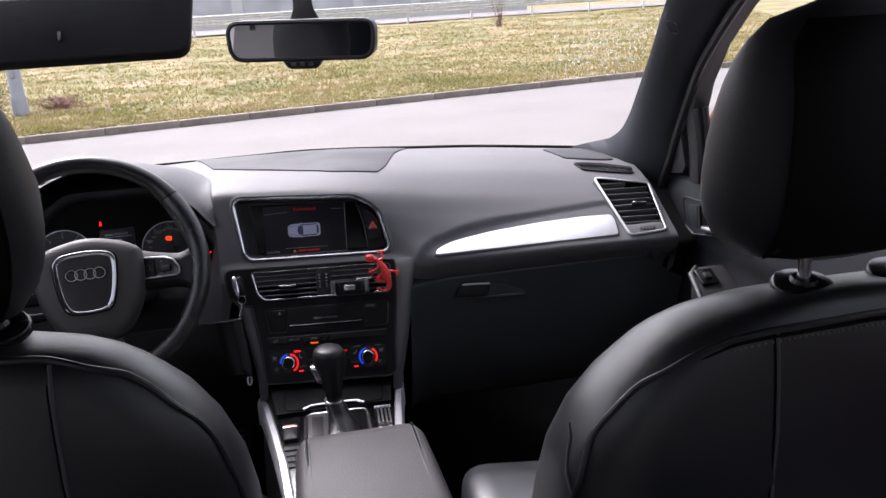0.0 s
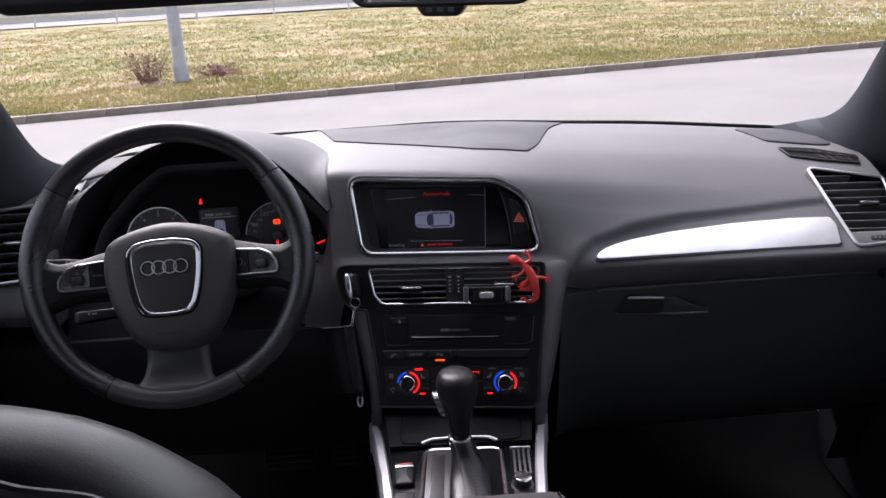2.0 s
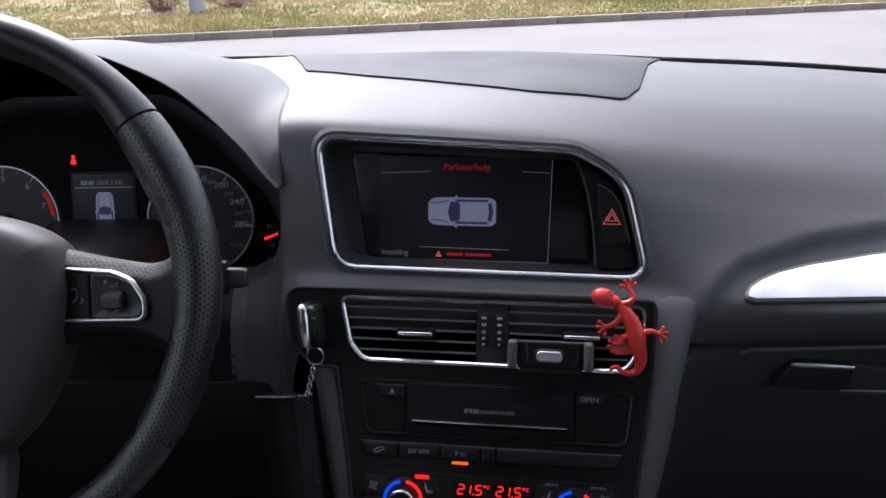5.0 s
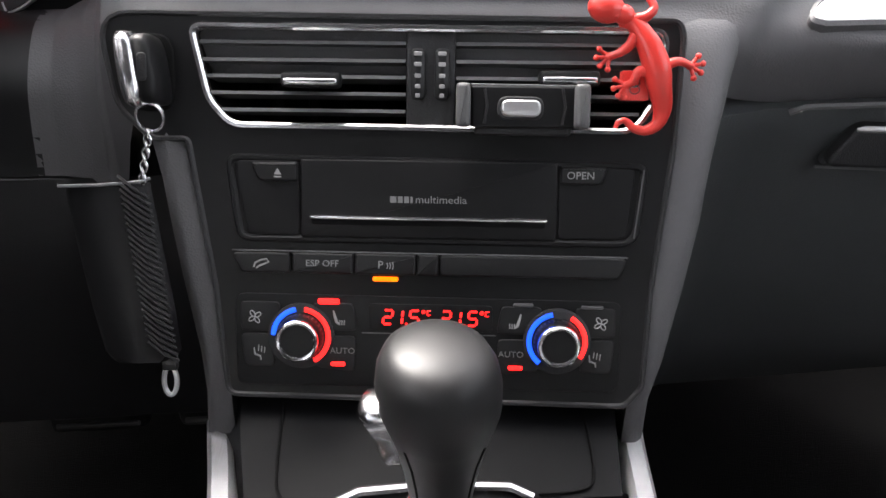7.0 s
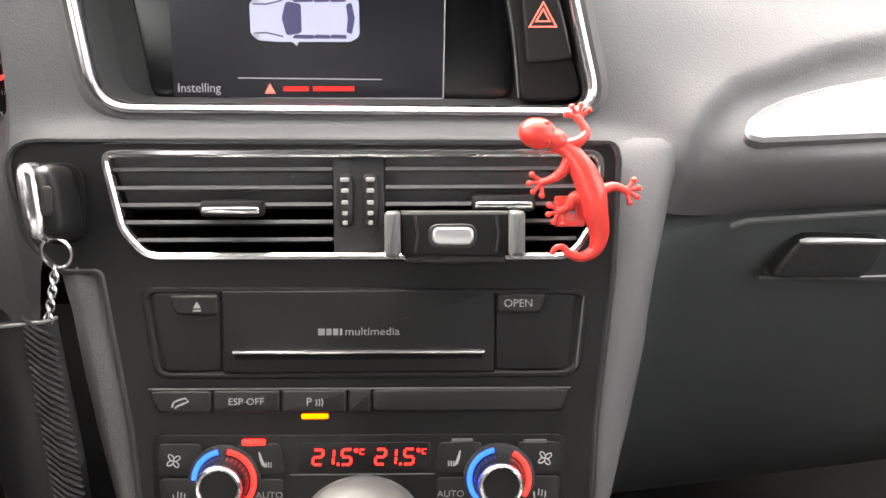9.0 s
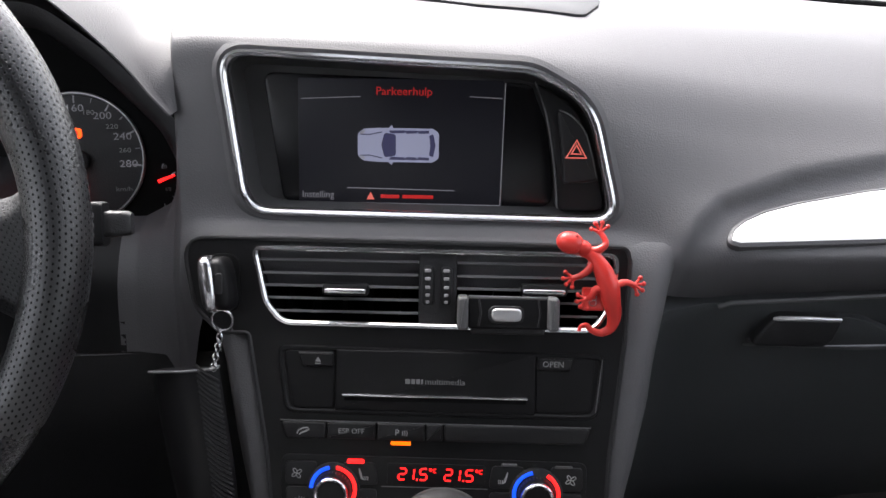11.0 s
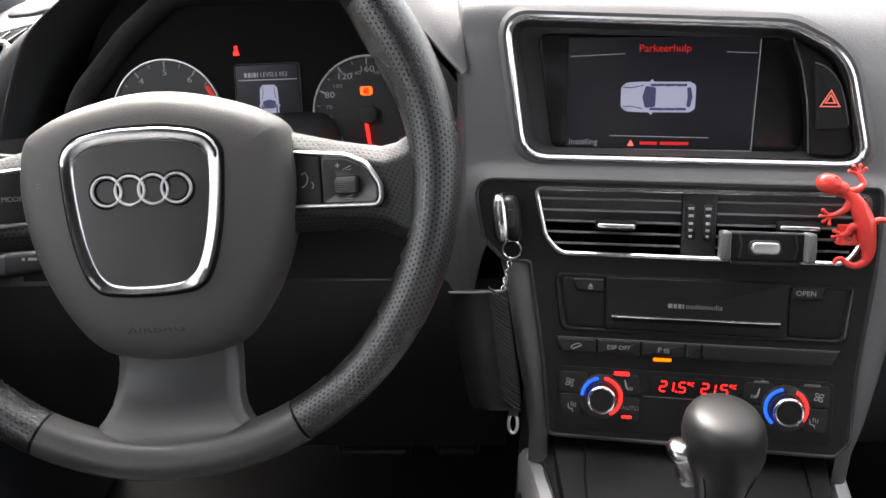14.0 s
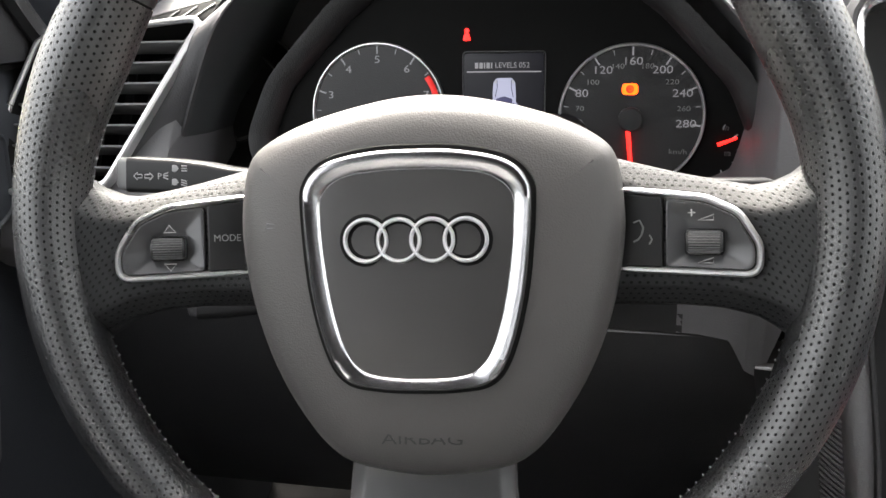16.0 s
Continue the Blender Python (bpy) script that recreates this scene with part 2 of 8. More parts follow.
WHITE = material("white_print", (0.27, 0.27, 0.27), 0.5, vary=0.05, emit=(1, 1, 1), power=0.006)
DIM = material("grey_print", (0.22, 0.22, 0.22), 0.5, vary=0.05)
MIRROR = material("mirror_silver", (0.55, 0.57, 0.58), 0.02, 1.0, vary=0.01)
L_RED = glow("red_light", (1.0, 0.012, 0.010), 0.55)
L_DIMRED = glow("dim_red_light", (1.0, 0.03, 0.025), 0.05)
L_AMBER = glow("amber_light", (1.0, 0.12, 0.0), 0.42)
L_ORANGE = glow("orange_light", (1.0, 0.06, 0.005), 0.6)
L_BLUE = glow("blue_light", (0.005, 0.06, 0.8), 0.4)
L_ICON = glow("pale_blue_light", (0.50, 0.53, 0.72), 0.062)
L_ICOND = glow("dark_blue_light", (0.02, 0.02, 0.05), 0.25)
L_SALMON = glow("salmon_light", (1.0, 0.20, 0.15), 0.10)
L_GREY = glow("grey_light", (0.6, 0.6, 0.65), 0.024)
L_SCREEN = material("lit_screen", (0.007, 0.007, 0.010), 0.35, spec=0.3, emit=(0.5, 0.5, 0.7), power=0.0012, vary=0.1)
GLASS = pane_glass("clear_glass", (0.93, 0.95, 0.94), 0.03)
# unseen rear panes, tint added to keep light off rear-facing surfaces
DIMMING_GLASS = pane_glass("light_cutting_glass", (0.30, 0.31, 0.31), 0.04)
CARBON = material("woven_black", (0.02, 0.02, 0.02), 0.42, grain=0.35, size=500, kind="VORONOI", vary=0.2)
ASPHALT = two_tone("pale_asphalt", (0.182, 0.166, 0.160), (0.214, 0.197, 0.190), 0.5, 0.85, bump=0.4, bscale=90)
GRASS = two_tone("thin_grass", (0.160, 0.150, 0.054), (0.355, 0.262, 0.165), 0.55, 0.9, c=(0.240, 0.205, 0.085), bump=0.5, bscale=9, lo=0.30, hi=0.70)
BLADE = blade_stuff()
SOIL = two_tone("bare_soil", (0.24, 0.155, 0.115), (0.36, 0.26, 0.20), 3, 0.95, bump=0.6, bscale=25)
STAKE = material("pale_stake", (0.55, 0.47, 0.38), 0.7, grain=0.3, size=40, vary=0.15, stretch=(1, 1, 0.1))
STONE = two_tone("kerb_stone", (0.20, 0.165, 0.135), (0.31, 0.265, 0.225), 3, 0.85, bump=0.6, bscale=80)
GALV = material("galvanised_steel", (0.72, 0.73, 0.75), 0.55, 0.2, grain=0.3, size=40, vary=0.15)
POST = material("grey_post", (0.42, 0.44, 0.48), 0.55, 0.2, grain=0.2, size=60, vary=0.15)
TWIG = material("red_twigs", (0.20, 0.10, 0.085), 0.8, vary=0.4)
WALLWHITE = material("white_cladding", (0.75, 0.76, 0.78), 0.6, vary=0.05, stain=0.3)
WINDOWDARK = material("dark_window", (0.60, 0.62, 0.67), 0.15, vary=0.2, stain=0.5)

# ---- helpers for building ----
MM = Matrix.Scale(0.001, 4)
WORLD = {}


def local(o, tilt, yaw):
    """A frame in millimetres on a slanted face: u right, v up, w towards the cabin."""
    a, h = radians(tilt), radians(yaw)
    turn = Matrix.Rotation(-h, 4, "Z")
    m = Matrix(((1, 0, 0, 0), (0, math.sin(a), -math.cos(a), 0), (0, math.cos(a), math.sin(a), 0), (0, 0, 0, 1)))
    return Matrix.Translation(o) @ turn @ m @ MM


def thing(name, label, category, at=(0, 0, 0), group="", kind=""):
    e = new(name)
    e.empty_display_size = 0.05
    e.matrix_world = Matrix.Translation(at)
    WORLD[e] = Matrix.Translation(at)
    return tagged(e, label, category, group, kind)


def mesh_of(bm, name, mat, crease=38.0):
    bmesh.ops.remove_doubles(bm, verts=bm.verts, dist=1e-7)
    bmesh.ops.recalc_face_normals(bm, faces=bm.faces)
    lim = radians(crease)
    for f in bm.faces:
        f.smooth = True
    for e in bm.edges:
        if len(e.link_faces) == 2 and e.calc_face_angle(0) > lim:
            e.smooth = False
    me = bpy.data.meshes.new(name)
    bm.to_mesh(me)
    bm.free()
    me.materials.append(mat)
    return me


def part(name, bm, mat, parent, label="", m=None, crease=38.0):
    """One mesh object under a thing or a part. bm is in the frame m, or in world metres."""
    if m is not None:
        bm.transform(m)
    me = mesh_of(bm, name, mat, crease)
    base = WORLD[parent]
    me.transform(base.inverted())
    ob = new(name, me)
    ob.parent = parent
    WORLD[ob] = base
    return tagged(ob, label) if label else ob


def solid(name, bm, mat, label, category, kind="", m=None, group="", crease=38.0):
    """A thing, or a piece of the setting, that is one mesh."""
    if m is not None:
        bm.transform(m)
    ob = new(name, mesh_of(bm, name, mat, crease))
    WORLD[ob] = Matrix.Identity(4)
    return tagged(ob, label, category, group, kind)


def rounded(pts, r, seg=5):
    """A closed outline with its corners rounded. r: one radius or one a corner."""
    n, out = len(pts), []
    for k, b in enumerate(pts):
        a, b, c = Vector(pts[k - 1]).to_2d(), Vector(b).to_2d(), Vector(pts[(k + 1) % n]).to_2d()
        rr = r[k] if isinstance(r, (list, tuple)) else r
        d1, d2 = (a - b), (c - b)
        ang = d1.angle(d2)
        cut = min(rr / max(math.tan(ang / 2), 1e-3), 0.48 * d1.length, 0.48 * d2.length)
        p, q = b + d1.normalized() * cut, b + d2.normalized() * cut
        for s in range(seg + 1):
            t = s / seg
            out.append(((1 - t) ** 2 * p + 2 * t * (1 - t) * b + t * t * q))
    return [(v.x, v.y) for v in out]


def box_pts(x0, y0, x1, y1):
    return [(x0, y0), (x1, y0), (x1, y1), (x0, y1)]


def inset(pts, d):
    """The outline moved inwards by d (outwards if negative)."""
    n = len(pts)
    area = sum(pts[k - 1][0] * pts[k][1] - pts[k][0] * pts[k - 1][1] for k in range(n))
    sgn = 1 if area > 0 else -1
    out = []
    for k in range(n):
        a, b, c = Vector(pts[k - 1]), Vector(pts[k]), Vector(pts[(k + 1) % n])
        d1, d2 = b - a, c - b
        nn = Vector((-d1.y, d1.x)).normalized() if d1.length > 1e-6 else Vector((0, 0))
        n2 = Vector((-d2.y, d2.x)).normalized() if d2.length > 1e-6 else nn
        if d1.length <= 1e-6:
            nn = n2
        s = nn + n2
        s = s / max(s.length_squared / 2, 0.6)
        out.append(tuple(b + s * d * sgn))
    return out


def slab(bm, pts, z0, z1, bevel=0.0, dome=0.0):
    """An outline from z0 up to z1 with a rounded upper edge."""
    rings = [[(x, y, z0) for x, y in pts]]
    if bevel:
        for k in range(4):
            a = k / 3 * math.pi / 2
            q = inset(pts, bevel * (1 - math.cos(a)))
            rings.append([(x, y, z1 - bevel + bevel * math.sin(a)) for x, y in q])
    else:
        rings.append([(x, y, z1) for x, y in pts])
    if dome:
        cx, cy = sum(p[0] for p in pts) / len(pts), sum(p[1] for p in pts) / len(pts)
        last = rings[-1]
        for s in (0.85, 0.65, 0.4, 0.2):
            rings.append([(cx + (x - cx) * s, cy + (y - cy) * s, z1 + dome * (1 - s * s)) for x, y, _ in last])
    loft(bm, rings)
    return bm


def loft(bm, rings, closed=True, cap=True, cap0=True):
    vs = [[bm.verts.new(p) for p in ring] for ring in rings]
    n = len(rings[0])
    for a, b in zip(vs, vs[1:]):
        for k in range(n if closed else n - 1):
            j = (k + 1) % n
            try:
                bm.faces.new((a[k], a[j], b[j], b[k]))
            except ValueError:
                pass
    if cap and closed:
        bm.faces.new(vs[-1])
        if cap0:
            bm.faces.new(list(reversed(vs[0])))
    return vs


def frame_band(bm, pts, profile, closed=True):
    """A moulding that follows a flat outline. profile: (outwards, up) points, closed."""
    rings = []
    for o, z in profile:
        q = inset(pts, -o)
        rings.append([(x, y, z) for x, y in q])
    rings.append(rings[0])
    vs = [[bm.verts.new(p) for p in ring] for ring in rings[:-1]]
    n, k2 = len(pts), len(vs)
    for a in range(k2):
        b = (a + 1) % k2
        for k in range(n if closed else n - 1):
            j = (k + 1) % n
            bm.faces.new((vs[a][k], vs[a][j], vs[b][j], vs[b][k]))
    return bm


def half_round(w, h, z=0.0, n=5):
    return [(-w / 2, z)] + [(-w / 2 * math.cos(math.pi * k / n), z + h * math.sin(math.pi * k / n)) for k in range(1, n)] + [(w / 2, z)]


def holed(bm, outer, holes, z0, z1):
    """A plate with openings right through it."""
    loops = [outer] + list(holes)
    for z in (z0, z1):
        edges = []
        for lp in loops:
            vs = [bm.verts.new((x, y, z)) for x, y in lp]
            edges += [bm.edges.new((vs[k - 1], vs[k])) for k in range(len(vs))]
        bmesh.ops.triangle_fill(bm, use_beauty=True, use_dissolve=False, edges=edges)
    for lp in loops:
        for k in range(len(lp)):
            a, b = lp[k - 1], lp[k]
            bm.faces.new([bm.verts.new(p) for p in ((*a, z0), (*b, z0), (*b, z1), (*a, z1))])
    bmesh.ops.remove_doubles(bm, verts=bm.verts, dist=1e-4)
    return bm


def tube(bm, path, radius, seg=12, closed=False, flat=1.0, uv=False, up=None):
    """A round bar along a path; radius: a number or one a point; flat: its height over its width."""
    pts = [Vector(p) for p in path]
    n = len(pts)
    rad = radius if isinstance(radius, (list, tuple)) else [radius] * n
    rings, ref, run, runs = [], None, 0.0, []
    for k, p in enumerate(pts):
        a = pts[(k - 1) % n] if closed or k else pts[0]
        b = pts[(k + 1) % n] if closed or k < n - 1 else pts[-1]
        d = (b - a).normalized()
        if up is not None:
            ref = Vector(up)
        elif ref is None:
            ref = Vector((0, 0, 1)) if abs(d.z) < 0.9 else Vector((1, 0, 0))
        side = d.cross(ref).normalized()
        ref2 = side.cross(d).normalized()
        if up is None:
            ref = ref2
        rings.append([p + side * math.cos(t) * rad[k] + ref2 * math.sin(t) * rad[k] * flat for t in (2 * math.pi * s / seg for s in range(seg))])
        run += (p - pts[k - 1]).length if k else 0
        runs.append(run)
    vs = [[bm.verts.new(q) for q in r] for r in rings]
    lay = bm.loops.layers.uv.verify() if uv else None
    for k in range(n if closed else n - 1):
        j = (k + 1) % n
        for s in range(seg):
            s2 = (s + 1) % seg
            f = bm.faces.new((vs[k][s], vs[k][s2], vs[j][s2], vs[j][s]))
            if lay:
                for lp, (kk, ss) in zip(f.loops, ((k, s), (k, s + 1), (j, s + 1), (j, s))):
                    lp[lay].uv = (runs[kk] if kk or not k else runs[-1], ss / seg * 2 * math.pi * max(rad))
    if not closed:
        bm.faces.new(list(reversed(vs[0])))
        bm.faces.new(vs[-1])
    return bm


def ball(bm, c, rx, ry=None, rz=None, seg=12, m=None):
    ry, rz = ry or rx, rz or rx
    mm = Matrix.Translation(c) @ (m or Matrix.Identity(4)) @ Matrix.Diagonal((rx, ry, rz, 1))
    n = max(4, seg // 2 + 1)
    top, low = bm.verts.new(mm @ Vector((0, 0, 1))), bm.verts.new(mm @ Vector((0, 0, -1)))
    rows = []
    for j in range(1, n):
        a = math.pi * j / n
        rows.append([bm.verts.new(mm @ Vector((math.sin(a) * math.cos(2 * math.pi * k / seg), math.sin(a) * math.sin(2 * math.pi * k / seg), math.cos(a)))) for k in range(seg)])
    for k in range(seg):
        j = (k + 1) % seg
        bm.faces.new((top, rows[0][k], rows[0][j]))
        bm.faces.new((low, rows[-1][j], rows[-1][k]))
        for p, q in zip(rows, rows[1:]):
            bm.faces.new((p[k], q[k], q[j], p[j]))
    return bm


def lathe(bm, prof, seg=24, c=(0, 0)):
    """Turned about the third axis: (radius, height) points."""
    rings = [[(c[0] + r * math.cos(2 * math.pi * s / seg), c[1] + r * math.sin(2 * math.pi * s / seg), z) for s in range(seg)] for r, z in prof]
    loft(bm, rings)
    return bm


def rbox(bm, x0, y0, z0, x1, y1, z1, r=1.0, seg=2):
    """A box with rounded edges."""
    g = bmesh.ops.create_cube(bm, size=1, matrix=Matrix.Translation(((x0 + x1) / 2, (y0 + y1) / 2, (z0 + z1) / 2)) @ Matrix.Diagonal((x1 - x0, y1 - y0, z1 - z0, 1)))
    es = list({e for v in g["verts"] for e in v.link_edges})
    bmesh.ops.bevel(bm, geom=es, offset=r, segments=seg, affect="EDGES", profile=0.5)
    return bm


def B():
    return bmesh.new()


def writing(name, text, size, u, v, w, mat, parent, m, align="CENTER", wide=1.0, turn=0.0, label=""):
    """Printed or lit letters, a hair above a face."""
    cu = bpy.data.curves.new(name, "FONT")
    cu.body, cu.size, cu.align_x, cu.align_y, cu.extrude = text, size, align, "CENTER", 0.08
    cu.resolution_u = 3
    ob = bpy.data.objects.new(name, cu)
    scene.collection.objects.link(ob)
    dg = bpy.context.evaluated_depsgraph_get()
    me = bpy.data.meshes.new_from_object(ob.evaluated_get(dg))
    bpy.data.objects.remove(ob)
    bpy.data.curves.remove(cu)
    me.transform(m @ Matrix.Translation((u, v, w)) @ Matrix.Rotation(radians(turn), 4, "Z") @ Matrix.Diagonal((wide, 1, 1, 1)))
    me.transform(WORLD[parent].inverted())
    me.name = name
    me.materials.clear()
    me.materials.append(mat)
    o = new(name, me)
    o.parent = parent
    WORLD[o] = WORLD[parent]
    return tagged(o, label) if label else o


def bars(bm, u, v, w, lengths, h, gap, step=0.0):
    """Plain bars in place of a line of small writing."""
    x = u
    for n in lengths:
        rbox(bm, x, v - h / 2, w, x + n, v + h / 2, w + 0.15, 0.05, 1)
        x += n + gap
    return bm


def spline(ctrl, per=8, ten=0.42):
    """Points along a smooth line through the control points."""
    out, n = [], len(ctrl)
    for k in range(n - 1):
        p0, p1, p2, p3 = (Vector(ctrl[max(0, min(n - 1, j))]) for j in (k - 1, k, k + 1, k + 2))
        for s in range(per):
            t = s / per
            h = (2 * t ** 3 - 3 * t * t + 1, t ** 3 - 2 * t * t + t, -2 * t ** 3 + 3 * t * t, t ** 3 - t * t)
            out.append(h[0] * p1 + h[1] * ten * (p2 - p0) + h[2] * p2 + h[3] * ten * (p3 - p1))
    out.append(Vector(ctrl[-1]))
    return out


def inside(p, pts):
    x, y = p
    hit = False
    for k in range(len(pts)):
        (ax, ay), (bx, by) = pts[k - 1], pts[k]
        if (ay > y) != (by > y) and x < (bx - ax) * (y - ay) / (by - ay) + ax:
            hit = not hit
    return hit


# frames of the slanted faces (tilt back, turn towards the driver)
STACK = local((-0.0062, -0.0506, 0.9055), 21, 7)
SCREEN = local(STACK @ Vector((0, 165, -20)), 14, 7)
WHEEL = local((-0.368, -0.135, 1.071), 24, -6)
DIALS = local((-0.36, 0.117, 1.05), 15, 0)

# ---- outside: road, kerb, bank, rail, building ----
SLOPE = 0.245


def kerb_y(x):
    return 11.35 + SLOPE * x


def bank(x, y):
    """Height of the ground beyond the kerb."""
    d = y - kerb_y(x)
    if d < 0.15:
        return -0.03
    return 0.085 + 0.54 * min(1, d / 26) ** 1.1 + 0.05 * noise.noise((x * 0.3, y * 0.3, 0)) * min(1, d) + 0.045 * noise.noise((x * 1.3, y * 1.3, 5)) * min(1, d * 0.6)


def ground():
    bm = B()
    xs = [-900, -300, -90, -50, -30] + [-14 + k * 0.25 for k in range(140)] + [26, 40, 60, 120, 400, 900]
    ds = [-700, -200, -80, -30, -12, 0.14, 0.16, 0.4] + [0.6 + 0.25 * k for k in range(64)] + [17, 18.5, 20, 22, 24, 26, 28] + [34, 44, 70, 130, 300, 900]
    vs = []
    for d in ds:
        vs.append([bm.verts.new((x, d + kerb_y(x), bank(x, d + kerb_y(x)) if d > 0 else -0.03)) for x in xs])
    for a, b in zip(vs, vs[1:]):
        for k in range(len(xs) - 1):
            bm.faces.new((a[k], a[k + 1], b[k + 1], b[k]))
    solid("ground", bm, GRASS, "sparse yellow-green grass bank rising from the kerb", "ground", "structure", crease=180)
    bm = B()
    rows = [-60, -20, -6, 0, 6, 9, 12]
    pts = [-200, -60, -20, -8, 0, 8, 20, 60, 200]
    for a, b in zip(rows, rows[1:]):
        for c, d in zip(pts, pts[1:]):
            q = [(c, a), (d, a), (d, b), (c, b)]
            bm.faces.new([bm.verts.new((x, y + SLOPE * x if y < 12 else kerb_y(x), 0)) for x, y in q])
    for x0, x1 in zip(pts, pts[1:]):
        bm.faces.new([bm.verts.new((x, y0 + 0.17 * x, 0.70)) for x, y0 in ((x0, 45), (x1, 45), (x1, 66), (x0, 66))])
    solid("road", bm, ASPHALT, "pale dry asphalt road with faint patches", "road", "structure")


def kerb():
    k = thing("kerb", "low worn concrete kerb along the grass bank", "kerb", (0, 11.35, 0), kind="structure")
    turn = Matrix.Rotation(math.atan(SLOPE), 4, "Z")
    me = None
    for n in range(-26, 34):
        if me is None:
            bm = rbox(B(), -0.497, -0.06, -0.1, 0.497, 0.06, 0.098, 0.018, 2)
            me = mesh_of(bm, "kerb_stone", STONE)
        o = new("kerb_stone", me)
        x = n * 1.0 * math.cos(math.atan(SLOPE))
        o.parent = k
        o.matrix_local = Matrix.Translation((x, SLOPE * x + 0.06, 0.004 * noise.noise((n, 0, 0)))) @ turn


def grass():
    """Tufts of blades, thickest near the kerb."""
    rnd = random.Random(3)
    verts, faces = [], []
    for _ in range(64000):
        d = 0.10 + 28 * rnd.random() ** 1.6
        x = rnd.uniform(-8.5 - 0.55 * d, 12.5 + 0.5 * d)
        y = kerb_y(x) + d
        n = noise.noise((x * 0.45, y * 0.45, 3))
        if n < -0.3 and rnd.random() < 0.5:
            continue
        z = bank(x, y)
        big = 0.75 + 0.5 * rnd.random() + max(0, n)
        for _ in range(3):
            a, h, lean = rnd.uniform(0, 6.3), rnd.uniform(0.02, 0.055) * big, rnd.uniform(0.02, 0.09)
            w = rnd.uniform(0.008, 0.022)
            ox, oy = x + rnd.uniform(-0.07, 0.07), y + rnd.uniform(-0.07, 0.07)
            c, s = math.cos(a), math.sin(a)
            k = len(verts)
            verts += [(ox - s * w, oy + c * w, z - 0.01), (ox + s * w, oy - c * w, z - 0.01), (ox + c * lean, oy + s * lean, z + h)]
            faces.append((k, k + 1, k + 2))
    me = bpy.data.meshes.new("grass_tufts")
    me.from_pydata(verts, [], faces)
    me.materials.append(BLADE)
    tagged(new("grass_tufts", me), "short dry yellow-green grass tufts on the bank", "grass", kind="stuff")


def guard_rail():
    ang = math.atan(0.17)
    turn = Matrix.Rotation(ang, 4, "Z")
    at = Matrix.Translation((0, 42, bank(0, 42))) @ turn
    g = thing("guard_rail", "pale galvanised roadside guard rail on posts", "guard rail", at.translation)
    for z, h in ((0.52, 0.13), (0.80, 0.10)):
        bm = B()
        prof = [(0, 0), (0.05, 0.2), (0.05, 0.35), (0.0, 0.5), (0.05, 0.65), (0.05, 0.8), (0, 1.0), (-0.02, 1.0), (-0.02, 0)]
        loft(bm, [[(x, -a, z + b * h * 2) for a, b in prof] for x in [-60 + k * 6 for k in range(21)]])
        part("beam", bm, GALV, g, m=at)
    for k in range(-9, 15):
        bm = rbox(B(), -0.05, 0.02, -0.5, 0.05, 0.12, 0.92, 0.01, 1)
        part("post", bm, GALV, g, m=at @ Matrix.Translation((k * 3.6, 0, 0)))


def lamp_post():
    x, y = -4.16, 13.4
    z = bank(x, y)
    p = thing("lamp_post", "grey steel lamp post standing on the grass", "lamp post", (x, y, z))
    bm = lathe(B(), [(0.125, -0.2), (0.125, 0.28), (0.118, 0.30), (0.11, 0.32), (0.10, 3.0), (0.075, 7.0)], 20)
    part("pole", bm, POST, p, m=Matrix.Translation((x, y, z)))
    bm = rbox(B(), -0.04, -0.13, 0.6, 0.04, -0.09, 0.95, 0.01, 1)
    part("hatch", bm, POST, p, m=Matrix.Translation((x, y, z)))
    bm = tube(B(), [(0, 0, 6.9), (0, -0.3, 7.3), (0, -0.9, 7.45)], 0.04, 8)
    rbox(bm, -0.12, -1.5, 7.4, 0.12, -0.9, 7.5, 0.03, 2)
    part("head", bm, POST, p, m=Matrix.Translation((x, y, z)))


def shrub(x, y, h, n, seed, label):
    rnd = random.Random(seed)
    z = bank(x, y)
    s = thing("shrub", label, "shrub", (x, y, z))
    bm = B()
    for _ in range(n):
        a, l = rnd.uniform(0, 6.3), rnd.uniform(0.1, 0.42)
        p0 = Vector((x + rnd.uniform(-0.12, 0.12), y + rnd.uniform(-0.12, 0.12), z - 0.02))
        top = p0 + Vector((math.cos(a) * l, math.sin(a) * l, rnd.uniform(0.35, 1) * h))
        mid = (p0 + top) / 2 + Vector((rnd.uniform(-0.05, 0.05), rnd.uniform(-0.05, 0.05), 0.04))
        tube(bm, [p0, mid, top], [0.006, 0.004, 0.002], 4)
    part("twig", bm, TWIG, s)
    bm = B()
    for _ in range(n * 3):
        a, l = rnd.uniform(0, 6.3), rnd.uniform(0.0, 0.45)
        c = Vector((x + math.cos(a) * l, y + math.sin(a) * l, z + rnd.uniform(0.03, 0.8) * h))
        d = Vector((rnd.uniform(-1, 1), rnd.uniform(-1, 1), rnd.uniform(-0.4, 0.8))).normalized() * 0.04
        e = d.orthogonal().normalized() * 0.014
        bm.faces.new([bm.verts.new(q) for q in (c - d, c + e, c + d, c - e)])
    tagged(part("leaf_clump", bm, TWIG, s), kind="stuff")


